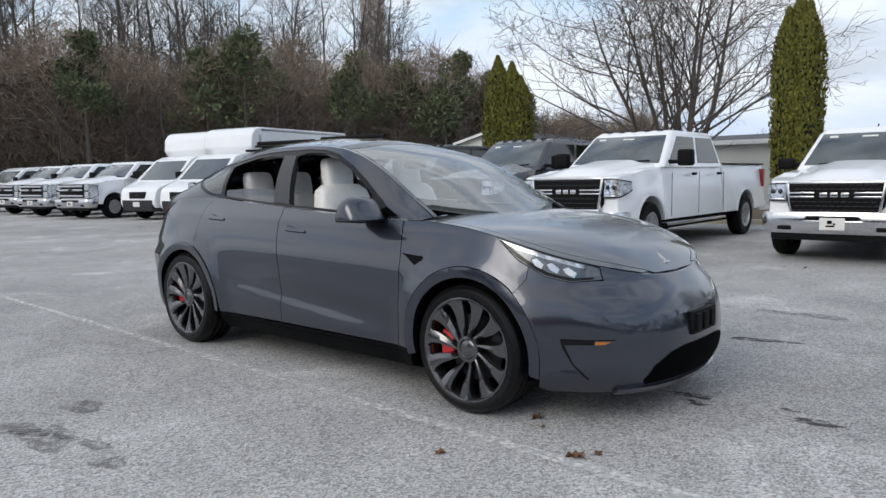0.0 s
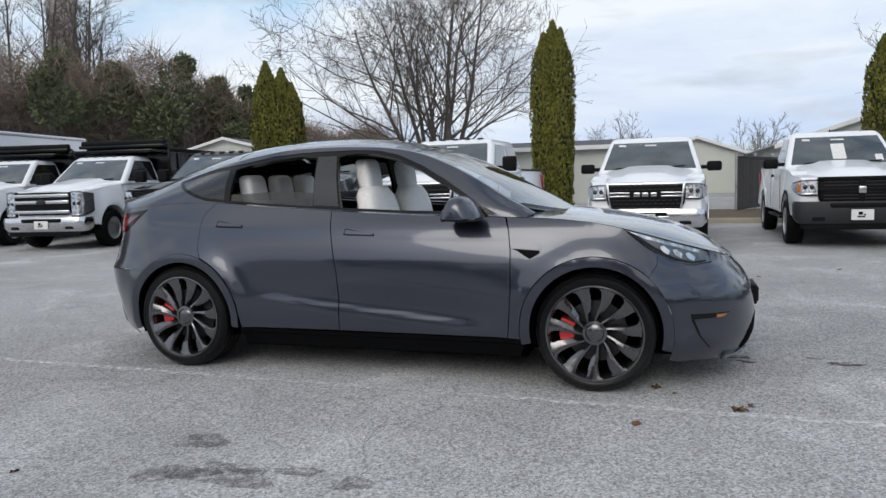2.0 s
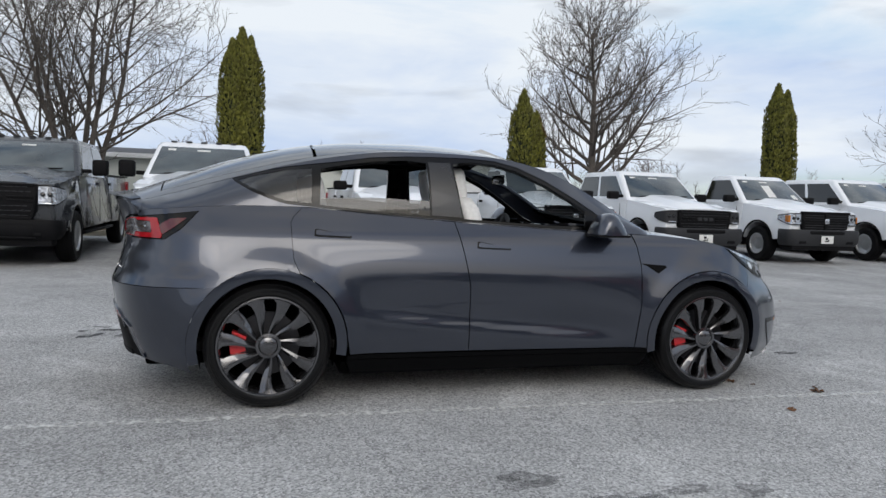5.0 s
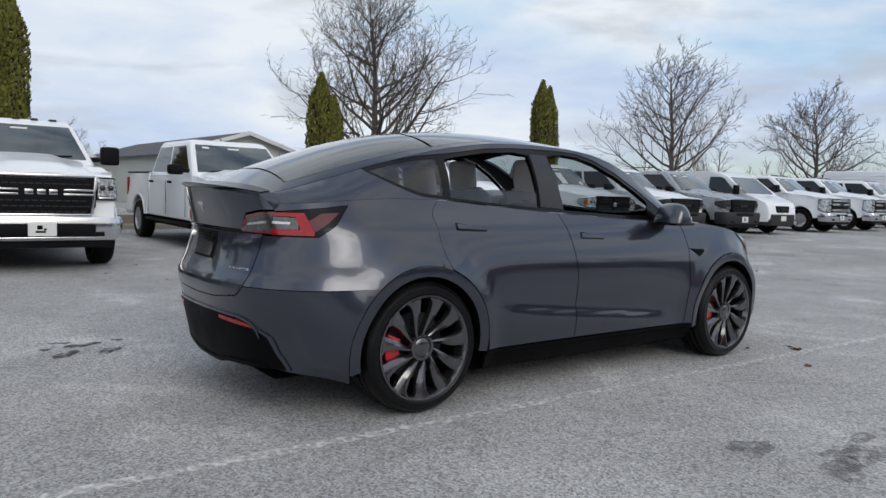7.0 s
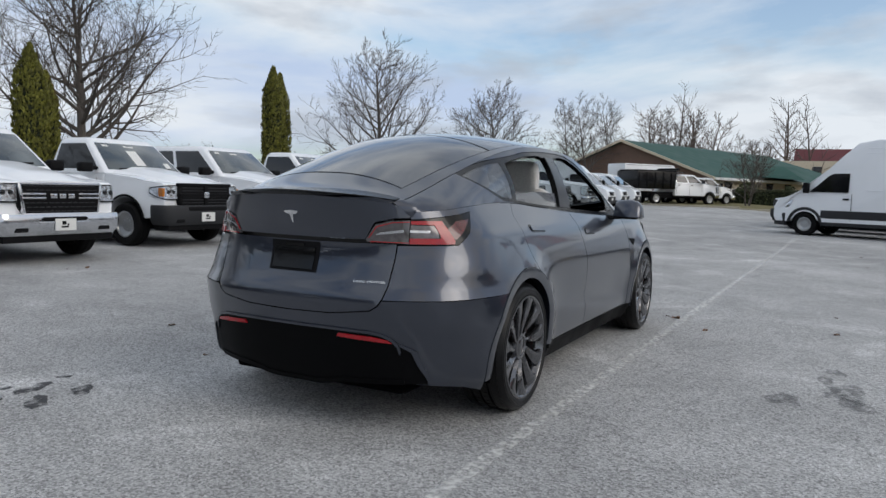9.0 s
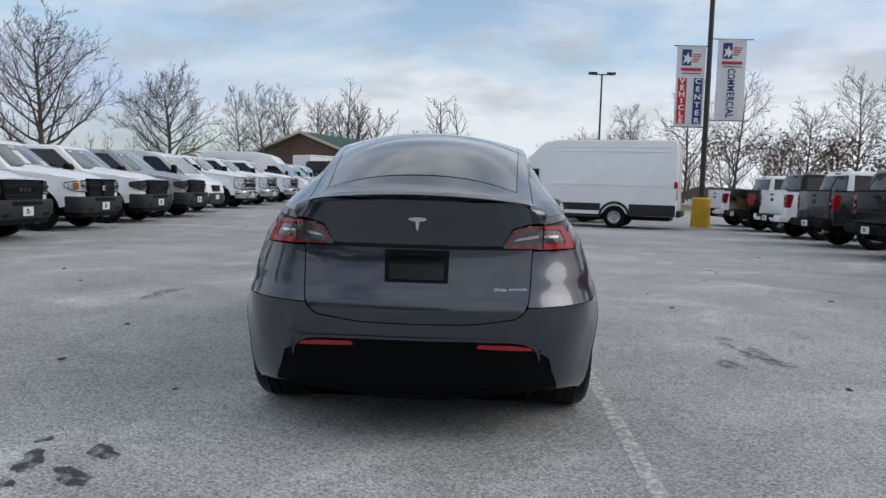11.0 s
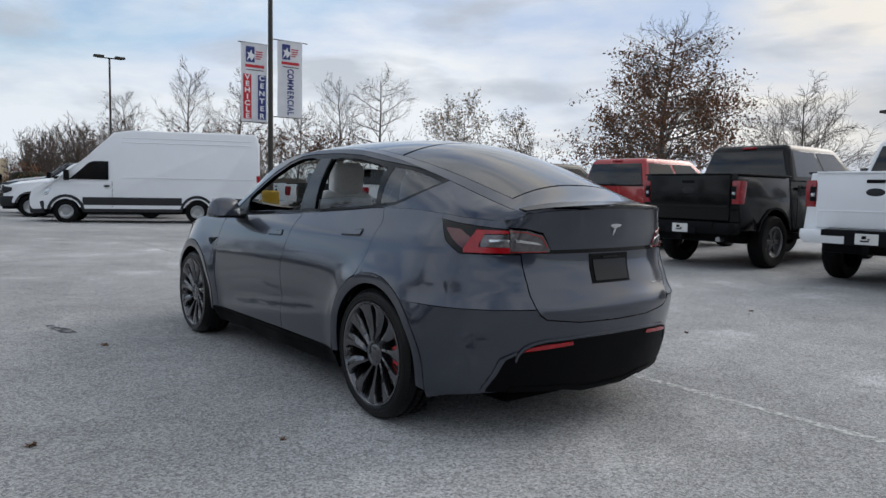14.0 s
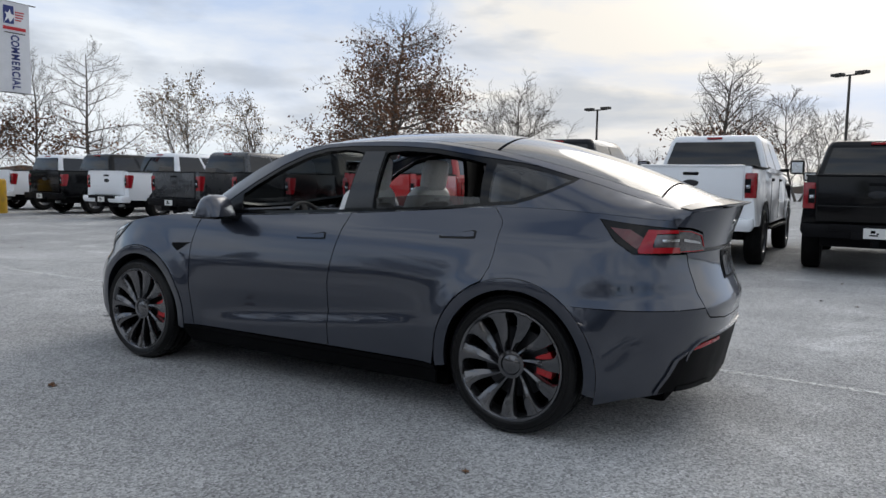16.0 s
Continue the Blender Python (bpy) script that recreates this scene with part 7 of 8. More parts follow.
def banner(y0, z0, kind):
    """A hanging banner of 1.0 by 2.75 m whose edge nearest the pole is at y0."""
    yc = y0
    bm = bmesh.new()
    g = []
    for i in range(9):
        row = []
        for j in range(3):
            u = (j - 1) * 0.49
            v = z0 + 2.75 * i / 8
            row.append(bm.verts.new((-0.02 + 0.012 * math.sin(i * 1.1 + j), yc - u, v)))
        g.append(row)
    for i in range(8):
        for j in range(2):
            bm.faces.new((g[i][j], g[i + 1][j], g[i + 1][j + 1], g[i][j + 1]))
    bmesh.ops.solidify(bm, geom=bm.faces, thickness=0.006)
    bn = part("banner", bm, M_BANNER, banner_pole, "white vinyl banner with navy and red print")
    for z in (z0 + 0.0, z0 + 2.75):
        part("banner_arm", tube([(0, 0, z), (0, yc * 1.95, z)], 0.018, 8), M_POLE, banner_pole)
    at = lambda u, v: Matrix.Translation((-0.045, yc, z0)) @ FACE @ Matrix.Translation((u, v, 0))

    def rect(u0, u1, v0, v1, d=0.0):
        b2 = bmesh.new()
        hexa(b2, [(u0, v0, d), (u1, v0, d), (u1, v1, d), (u0, v1, d), (u0, v0, d + 0.003), (u1, v0, d + 0.003), (u1, v1, d + 0.003), (u0, v1, d + 0.003)])
        return shift(b2, at(0, 0))

    def poly(pts, d=0.0):
        b2 = bmesh.new()
        b2.faces.new([b2.verts.new((p[0], p[1], d)) for p in pts])
        return shift(b2, at(0, 0))

    part("emblem_field", rect(-0.32, 0.0, 2.08, 2.62), M_NAVY, bn)
    part("emblem_star", poly([(-0.30, 2.10), (-0.17, 2.24), (-0.12, 2.12), (-0.02, 2.25), (0.02, 2.34), (-0.08, 2.38), (-0.12, 2.52), (-0.18, 2.40), (-0.28, 2.42), (-0.22, 2.32)], 0.006), M_BANNER, bn)
    for k in range(4):
        part("emblem_stripe", rect(0.04, 0.26 + 0.02 * k - 0.04 * (k == 0), 2.20 + 0.08 * k, 2.235 + 0.08 * k), M_REDPRINT, bn)
    part("name_bar", rect(-0.34, 0.36, 1.90, 2.00), M_REDPRINT, bn)
    part("name_bar", rect(-0.30, 0.34, 1.80, 1.83), M_POLE, bn)
    if kind == "vehicle":
        for u, word, mt in ((-0.27, "VEHICLE", M_REDPRINT), (0.27, "CENTER", M_NAVY)):
            part("word_panel", rect(u - 0.15, u + 0.15, 0.10, 1.66), mt, bn)
            for i, ch in enumerate(word):
                part("letter", text_mesh(ch, 0.27, at(u, 1.56 - (i + 0.05) * 1.44 / (len(word) - 0.6)) @ Matrix.Translation((0, 0, 0.006)) @ Matrix.Diagonal((1.1, 0.9, 1, 1))), M_BANNER, bn, "white letter " + ch, smooth=None)
    else:
        step = {"M": 0.207, "I": 0.092, "O": 0.190, "C": 0.176, "R": 0.172}
        run = -0.5 * sum(step.get(ch, 0.155) for ch in "COMMERCIAL")
        for ch in "COMMERCIAL":
            w = step.get(ch, 0.155)
            part("letter", text_mesh(ch, 0.30, at(0.0, 0.92 - run - w / 2) @ Matrix.Translation((0, 0, 0.004)) @ Matrix.Rotation(-math.pi / 2, 4, "Z") @ Matrix.Diagonal((0.80, 1.15, 1, 1))), M_NAVY, bn, "navy letter " + ch, smooth=None)
            run += w


banner(0.62, 3.47, "vehicle")
banner(-0.75, 3.72, "commercial")


def lamp_post(x, y, h, heads=1, turn=0):
    p = thing("lamp_post", "dark metal parking lot lamp post", "lamp post", "lamp posts", at=pose(x, y, 0, 0, 0, turn))
    part("pole", tube([(0, 0, 0), (0, 0, h)], [0.10, 0.07], 10), M_POLE, p)
    part("arm", tube([(0, -0.9, h - 0.02), (0, 0.9, h - 0.02)], 0.05, 8), M_POLE, p)
    for s in (-1, 1):
        part("lamp_head", block(-0.2, 0.2, s * 0.75 - 0.35, s * 0.75 + 0.35, h - 0.02, h + 0.16, 0.03), M_POLE, p)
    part("base", lathe([(0.0, 0.8), (0.25, 0.8), (0.28, 0.0)], 16, axis="z"), M_YELLOW, p)


lamp_post(55.2, -11.1, 10.8)
lamp_post(14.5, -47.9, 6.7, turn=70)
lamp_post(-1.6, -45.7, 8.0, turn=60)

# ---- vegetation ----
M_BARK = material("grey_bark", (0.10, 0.088, 0.078), rough=0.9, var=0.2, scale=6, fscale=30, fine=0.2, bump=0.4, bscale=40)
M_BARKFAR = material("brown_twigs", (0.115, 0.090, 0.078), rough=0.95, var=0.15, island=0.25)
M_LEAFBROWN = material("brown_oak_leaf", (0.135, 0.062, 0.030), rough=0.8, var=0.15, island=0.45)
M_LEAFGREY = material("faded_leaf", (0.20, 0.135, 0.075), rough=0.8, var=0.15, island=0.4)
M_ARBOR = material("arborvitae_spray", (0.125, 0.125, 0.018), rough=0.75, var=0.12, scale=2.0, island=0.45, fine=0.0)
# near-black fill: the shade inside foliage, put into a colour
M_INNERSHADE = material("foliage_inner_shade", (0.012, 0.018, 0.006), rough=0.9)
M_ARBORBROWN = material("browned_spray", (0.13, 0.085, 0.03), rough=0.8, island=0.4)
M_PINE = material("dark_evergreen", (0.100, 0.125, 0.060), rough=0.8, var=0.2, scale=0.5, island=0.45, fine=0.0)
M_BRUSH = material("winter_brush", (0.20, 0.155, 0.122), rough=0.95, var=0.25, scale=0.15, island=0.4, fine=0.0)
# darker brush tone: the shade deep among twigs, put into the colour
M_BRUSHSHADE = material("brush_inner_shade", (0.125, 0.098, 0.078), rough=1.0, var=0.25, scale=0.3)
M_HEDGE = material("clipped_hedge", (0.05, 0.06, 0.025), rough=0.85, var=0.2, island=0.4)
M_GRASS = material("dormant_grass", (0.15, 0.13, 0.05), rough=0.95, var=0.25, scale=1.5, fine=0.3, fscale=40, bump=0.4, bscale=60)
M_MULCH = material("mulch_bed", (0.10, 0.07, 0.045), rough=1.0, var=0.25, fine=0.4, fscale=30, bump=0.6, bscale=30)


def soup(name, verts, faces, mats, parent=None, label="", index=None):
    me = bpy.data.meshes.new(name)
    me.from_pydata(verts, [], faces)
    for m in (mats if isinstance(mats, (list, tuple)) else (mats,)):
        me.materials.append(m)
    if index is not None:
        me.polygons.foreach_set("material_index", index)
    me.update()
    ob = new(name, me)
    if parent is not None:
        ob.parent = parent
    return tagged(ob, label)


def grow(seed, height, spread, stems=1, levels=3, r0=0.16, clear=0.15, kids=(9, 7, 6), lift=0.55, rmin=0.005, spray=(38, 62)):
    """Branches of a bare tree as tapered tubes; returns vertices, faces and the twigs' ends."""
    rn = random.Random(seed)
    V, F, tips, lv = [], [], [], []

    def limb(p, d, length, r, lev):
        n = (7, 5, 4, 3, 3)[min(lev, 4)]
        sides = (7, 5, 4, 3, 3)[min(lev, 4)]
        pts, q, dd = [p.copy()], p.copy(), d.copy()
        for i in range(n):
            dd = (dd + Vector((rn.uniform(-1, 1), rn.uniform(-1, 1), rn.uniform(-0.7, 1.0))) * (0.10 + 0.03 * lev) + Vector((0, 0, lift * 0.10))).normalized()
            q = q + dd * (length / n)
            pts.append(q.copy())
        base = len(V)
        for i, c in enumerate(pts):
            rad = r * (1 - 0.82 * i / n)
            t = (pts[min(i + 1, n)] - pts[max(i - 1, 0)]).normalized()
            u = t.cross(Vector((0.3, 0.1, 1)) if abs(t.z) < 0.9 else Vector((1, 0, 0))).normalized()
            w = t.cross(u)
            for k in range(sides):
                a = 2 * math.pi * k / sides
                V.append(tuple(c + rad * (math.cos(a) * u + math.sin(a) * w)))
        for i in range(n):
            for k in range(sides):
                F.append((base + i * sides + k, base + i * sides + (k + 1) % sides, base + (i + 1) * sides + (k + 1) % sides, base + (i + 1) * sides + k))
                lv.append(lev)
        if lev >= levels:
            tips.append((pts[-1], dd))
            tips.append((pts[-2], dd))
            return
        m = kids[min(lev, len(kids) - 1)]
        for j in range(m):
            s = (clear if lev == 0 else 0.18) + (1 - (clear if lev == 0 else 0.18)) * (j + rn.random()) / m
            f = s * n
            i = min(int(f), n - 1)
            c = pts[i].lerp(pts[i + 1], f - i)
            t = (pts[i + 1] - pts[i]).normalized()
            az = rn.uniform(0, 6.283) if lev else 2.4 * j + rn.uniform(-0.5, 0.5)
            u = t.cross(Vector((0.2, 0.1, 1)) if abs(t.z) < 0.95 else Vector((1, 0, 0))).normalized()
            w = t.cross(u)
            ang = radians(rn.uniform(*spray) if lev == 0 else rn.uniform(28, 60))
            nd = (math.cos(ang) * t + math.sin(ang) * (math.cos(az) * u + math.sin(az) * w)).normalized()
            if lev == 0:
                ln = spread * (1.05 - 0.65 * s) * rn.uniform(0.8, 1.15)
            else:
                ln = length * (0.62 - 0.25 * s) * rn.uniform(0.7, 1.2)
            limb(c, nd, ln, max(rmin, r * (1 - 0.75 * s) * 0.55), lev + 1)

    for s in range(stems):
        a = 2 * math.pi * s / max(1, stems) + rn.uniform(-0.3, 0.3)
        tilt = 0.0 if stems == 1 else rn.uniform(0.10, 0.55)
        d = Vector((math.sin(tilt) * math.cos(a), math.sin(tilt) * math.sin(a), math.cos(tilt)))
        limb(Vector((0.12 * math.cos(a) * (stems > 1), 0.12 * math.sin(a) * (stems > 1), -0.1)), d, height * (1 if stems == 1 else rn.uniform(0.75, 1.0)), r0 * (1 if stems == 1 else 0.62), 0)
    return V, F, tips, lv


def pick(V, F, lv, stem):
    """The faces of the stem, or all others, with the vertices that they use."""
    out, index, faces = [], {}, []
    for f, l in zip(F, lv):
        if (l == 0) == stem:
            g = []
            for v in f:
                if v not in index:
                    index[v] = len(out)
                    out.append(V[v])
                g.append(index[v])
            faces.append(tuple(g))
    return out, faces


def leaf_soup(tips, rn, per, size, drop=0.5, keep=1.0, low_only=None):
    V, F = [], []
    for p, d in tips:
        if rn.random() > keep or (low_only is not None and p.z > low_only * rn.uniform(0.6, 1.3)):
            continue
        for _ in range(per):
            c = p + Vector((rn.gauss(0, drop), rn.gauss(0, drop), rn.gauss(-0.1, drop * 0.7)))
            u = Vector((rn.gauss(0, 1), rn.gauss(0, 1), rn.gauss(0, 1))).normalized()
            w = u.cross(Vector((rn.gauss(0, 1), rn.gauss(0, 1), rn.gauss(0, 1)))).normalized()
            s = size * rn.uniform(0.6, 1.3)
            b = len(V)
            V += [tuple(c - u * s), tuple(c + w * s * 0.5), tuple(c + u * s), tuple(c - w * s * 0.5)]
            F.append((b, b + 1, b + 2, b + 3))
    return V, F


def tree(label, x, y, seed, height, spread, leaves=None, mat=None, group="bare trees", turn=0, **kw):
    root = thing("tree", label, "tree", group, at=pose(x, y, ground_z(x, y), 0, 0, turn))
    V, F, tips, lv = grow(seed, height, spread, **kw)
    soup("trunk", *pick(V, F, lv, True), mat or M_BARK, root)
    soup("crown", *pick(V, F, lv, False), mat or M_BARK, root)
    if leaves:
        lm, per, size, drop, keep, low = leaves
        V, F = leaf_soup(tips, random.Random(seed), per, size, drop, keep, low)
        soup("foliage", V, F, lm, root)
    return root


def arborvitae(x, y, spires, seed, brown=0.0):
    """A columnar evergreen of one or more spires (dx, dy, radius, height)."""
    root = thing("arborvitae", "tall columnar olive-green arborvitae" + (" with browned patches" if brown else ""), "shrub", "arborvitae row", at=pose(x, y, ground_z(x, y) * 0.6))
    rn = random.Random(seed)
    V, F, I = [], [], []
    # solid body behind the sprays, coloured as the shade within the plant
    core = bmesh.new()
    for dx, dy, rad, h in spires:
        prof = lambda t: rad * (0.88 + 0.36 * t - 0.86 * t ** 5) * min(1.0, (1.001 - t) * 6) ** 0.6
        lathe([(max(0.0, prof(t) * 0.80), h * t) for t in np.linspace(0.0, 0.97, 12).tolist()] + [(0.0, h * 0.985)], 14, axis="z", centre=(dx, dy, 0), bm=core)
        n = int(9500 * rad * h / 3.0)
        ph = [rn.uniform(0, 6.28) for _ in range(3)]
        for _ in range(n):
            t = rn.random() ** 0.9
            a = rn.uniform(0, 6.283)
            r = prof(t) * (1 + 0.10 * math.sin(3 * a + ph[0] + 5 * t) + 0.08 * math.sin(7 * a + 17 * t + ph[1])) * rn.uniform(0.82, 1.04)
            c = Vector((dx + r * math.cos(a), dy + r * math.sin(a), h * t))
            o = Vector((math.cos(a), math.sin(a), 0))
            up = (Vector((0, 0, 1)) + o * rn.uniform(0.05, 0.5) + Vector((rn.gauss(0, 0.2), rn.gauss(0, 0.2), 0))).normalized()
            sd = up.cross(o + Vector((rn.gauss(0, 0.6), rn.gauss(0, 0.6), 0))).normalized()
            L, w = rn.uniform(0.06, 0.13), rn.uniform(0.012, 0.030)
            b = len(V)
            V += [tuple(c - sd * w), tuple(c + up * L * 0.5 - sd * w * 1.3 + o * 0.01), tuple(c + up * L), tuple(c + up * L * 0.5 + sd * w * 1.3 + o * 0.01), tuple(c + sd * w)]
            F.append((b, b + 1, b + 2, b + 3, b + 4))
            bz = math.sin(2 * a + ph[2]) * 0.5 + 0.5 * math.sin(5 * t + ph[0])
            I.append(1 if brown and bz > 1.0 - brown and rn.random() < 0.7 else 0)
    part("core", core, M_INNERSHADE, root)
    soup("foliage", V, F, [M_ARBOR, M_ARBORBROWN], root, index=I)
    return root


arborvitae(-10.9, 16.6, [(-0.40, 0, 0.46, 5.35), (0.12, 0.1, 0.44, 5.1), (0.48, 0.1, 0.40, 4.6)], 1)
arborvitae(-1.68, 16.7, [(-0.26, 0, 0.36, 5.5), (0.0, 0.1, 0.40, 5.85), (0.24, 0, 0.36, 5.6)], 2)
arborvitae(7.05, 16.8, [(-0.06, 0, 0.40, 4.70), (0.44, 0.1, 0.32, 4.05)], 3, brown=0.5)
arborvitae(16.55, 16.6, [(-0.16, 0, 0.40, 5.5), (0.22, 0, 0.36, 5.3)], 4)
for x, y, s in ((-40.5, 22.0, 5), (-39.0, 21.0, 6), (-31.5, 20.0, 7)):
    arborvitae(x, y, [(0, 0, 0.7, 4.0)], s)

tree("large multi-stemmed bare tree with a wide crown", -7.05, 21.9, 11, 9.2, 6.4, stems=7, levels=4, r0=0.20, clear=0.12, kids=(10, 6, 5, 3), lift=0.25, rmin=0.009)
tree("bare lawn tree with a rounded crown", 11.8, 21.3, 12, 8.0, 5.0, spray=(46, 74), stems=1, levels=4, r0=0.21, clear=0.15, kids=(34, 8, 6, 3), lift=1.0, rmin=0.0095)
tree("young bare tree with upswept branches", 33.4, 22.8, 13, 8.2, 5.3, spray=(46, 74), stems=1, levels=4, r0=0.20, clear=0.18, kids=(26, 6, 5, 3), lift=1.0, rmin=0.013)
tree("young bare tree with upswept branches", 52.0, 23.5, 14, 7.8, 5.3, spray=(46, 74), stems=1, levels=4, r0=0.20, clear=0.18, kids=(26, 6, 5, 3), lift=1.0, rmin=0.016)
tree("large oak holding rust-brown leaves low in its crown", 41.8, -62.0, 21, 17.2, 9.3, leaves=(M_LEAFBROWN, 6, 0.17, 0.42, 0.8, 13.5), stems=1, levels=3, r0=0.36, clear=0.12, kids=(46, 9, 6), lift=0.22, spray=(60, 88), rmin=0.017, group="trees beyond the lot")
tree("bare rounded tree beyond the lot", 27.6, -62.2, 22, 10.2, 6.4, stems=3, levels=3, r0=0.24, clear=0.15, kids=(13, 9, 7), lift=0.3, rmin=0.016, group="trees beyond the lot")
tree("tree with thin brown leaves beyond the lot", 79.4, -51.6, 23, 16.0, 7.6, spray=(58, 86), leaves=(M_LEAFBROWN, 3, 0.22, 0.5, 0.6, 6.0), levels=3, r0=0.26, clear=0.10, kids=(26, 8, 6), lift=0.3, rmin=0.018, group="trees beyond the lot")
tree("tree with faded leaves beyond the lot", 72.6, -60.3, 24, 14.6, 6.6, leaves=(M_LEAFGREY, 2, 0.17, 0.5, 0.35, None), stems=2, levels=3, r0=0.24, clear=0.2, kids=(15, 8, 6), lift=0.6, rmin=0.018, group="trees beyond the lot")
tree("small bare tree beyond the lot", 66.6, -66.9, 25, 11.0, 5.6, leaves=(M_LEAFGREY, 2, 0.16, 0.4, 0.3, None), levels=3, r0=0.18, clear=0.15, kids=(18, 7, 6), lift=0.4, rmin=0.018, group="trees beyond the lot")
tree("oak with sparse brown leaves beyond the lot", 10.2, -69.6, 26, 11.4, 6.6, leaves=(M_LEAFBROWN, 4, 0.2, 0.45, 0.6, 6.0), levels=3, r0=0.3, clear=0.12, kids=(26, 9, 6), lift=0.2, rmin=0.018, group="trees beyond the lot")
tree("bare rounded tree beyond the lot", 2.7, -70.5, 27, 9.2, 5.4, stems=2, levels=3, r0=0.22, clear=0.15, kids=(15, 9, 7), lift=0.4, rmin=0.018, group="trees beyond the lot")
for i, (x, y, h) in enumerate(((102.0, -24.4, 13.5), (90.3, -28.6, 16.5), (88.2, -34.2, 15.6), (82.3, -46.3, 15.4), (84.9, -41.6, 11.8), (62.0, -84.0, 11.0))):
    tree("slender bare tree beyond the lot", x, y, 40 + i, h * 0.93, 6.2, leaves=(M_LEAFBROWN, 3, 0.20, 0.5, 0.6, 7.5), levels=3, r0=0.2, clear=0.12, kids=(22, 8, 6), lift=0.5, rmin=0.020, group="trees beyond the lot")

for i, (x, y, h) in enumerate(((67.0, 19.6, 8.6), (70.4, 18.6, 9.2), (92.0, 30.0, 12.0), (88.3, 15.7, 10.0))):
    tree("slim bare tree behind the parked vans", x, y, 50 + i, h, 4.6, levels=3, r0=0.16, clear=0.15, kids=(20, 7, 6), lift=0.7, rmin=0.018, group="trees beyond the lot")
tree("small bare tree before the long building", 53.4, 3.2, 55, 5.6, 2.6, stems=3, levels=3, r0=0.10, clear=0.15, kids=(12, 7, 6), lift=0.6, rmin=0.012, group="trees beyond the lot")

# ---- the wood behind the lot ----
def wood():
    rn = random.Random(5)
    protos = []
    for k in range(4):
        V, F, _, lv = grow(60 + k, 1.0, 0.30, stems=1, levels=3, r0=0.010, clear=0.38, kids=(15, 7, 5), lift=0.8, rmin=0.0008)
        pair = []
        for stem in (True, False):
            me = bpy.data.meshes.new("wood_tree")
            v, f = pick(V, F, lv, stem)
            me.from_pydata(v, [], f)
            me.materials.append(M_BARK)
            pair.append(me)
        protos.append(pair)
    for i in range(96):
        az = radians(rn.uniform(134.5, 180))
        d = rn.uniform(66, 92)
        h = rn.uniform(19, 27)
        root = thing("tree", "tall bare woodland tree", "tree", "woodland trees", at=pose(d * math.cos(az), d * math.sin(az), 0, 0, 0, rn.uniform(0, 360)))
        for name, me in zip(("trunk", "crown"), protos[i % 4]):
            t = new(name, me)
            t.parent = root
            t.scale = (h * 1.05, h * 1.05, h)
    for i in range(34):
        az = radians(rn.uniform(116, 178))
        d = rn.uniform(50, 57)
        h = min(9.0, 3.5 + (math.degrees(az) - 112) * 0.3) * rn.uniform(0.7, 1.0)
        root = thing("tree", "pale leafless sapling at the wood's edge", "tree", "saplings at the wood's edge", at=pose(d * math.cos(az), d * math.sin(az), 0, 0, 0, rn.uniform(0, 360)))
        for name, me in zip(("trunk", "crown"), protos[(i + 1) % 4]):
            t = new(name, me)
            t.parent = root
            t.scale = (h * 1.9, h * 1.9, h)
    # brush bank: many thin crossing twigs and leaf shreds over a rough mass
    V, F = [], []
    rise = lambda a: min(10.6, 3.0 + max(0.0, math.degrees(a) - 110) * 0.33) + 0.9 * math.sin(a * 23.0) + 0.5 * math.sin(a * 61.0)
    for i in range(100000):
        az = radians(rn.uniform(108, 184))
        d = rn.uniform(50, 64)
        top = rise(az)
        z = top * rn.random() ** 0.8
        c = Vector(((d - 0.5 * z + 4) * math.cos(az), (d - 0.5 * z + 4) * math.sin(az), z))
        u = Vector((rn.gauss(0, 0.7), rn.gauss(0, 0.7), rn.gauss(0.5, 0.6))).normalized()
        w = u.cross(Vector((math.cos(az), math.sin(az), 0.2))).normalized()
        L, s = rn.uniform(0.6, 2.3), rn.uniform(0.007, 0.026)
        b = len(V)
        V += [tuple(c - w * s), tuple(c + w * s), tuple(c + u * L)]
        F.append((b, b + 1, b + 2))
    tagged(soup("brush", V, F, M_BRUSH), "tangled leafless winter brush along the wood's edge", "brush", kind="stuff")
    # backing sheet behind the twigs; its darker colour stands for shaded depth
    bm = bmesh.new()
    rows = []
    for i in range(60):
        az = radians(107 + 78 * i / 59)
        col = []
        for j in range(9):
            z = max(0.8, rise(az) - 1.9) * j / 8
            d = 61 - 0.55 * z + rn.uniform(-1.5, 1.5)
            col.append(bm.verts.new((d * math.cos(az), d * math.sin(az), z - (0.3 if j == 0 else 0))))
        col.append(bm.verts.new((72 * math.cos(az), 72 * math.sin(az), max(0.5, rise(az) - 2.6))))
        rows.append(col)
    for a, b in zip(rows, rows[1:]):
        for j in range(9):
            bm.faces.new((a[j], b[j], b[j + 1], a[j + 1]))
    ob = finish("brush_bank", bm, M_BRUSHSHADE)
    tagged(ob, "solid sheet behind the twigs, painted in the brush's shaded inner tone", "brush", kind="stuff")
    # evergreens standing in the brush
    for az_d, d, h, r in ((159, 56, 12.3, 3.2), (147, 56, 12.6, 4.2), (150, 57, 11.5, 3.5), (138, 57, 11.2, 3.6), (134, 58, 10.8, 3.4), (129, 57, 11.0, 3.6), (126, 58, 10.0, 3.0), (124, 59, 9.2, 2.6)):
        az = radians(az_d)
        d, h, r = d - 5.2, h * 0.98, r * 0.9
        root = thing("evergreen", "dark green evergreen at the wood's edge", "tree", "evergreens", at=pose(d * math.cos(az), d * math.sin(az), 0))
        V, F = [], []
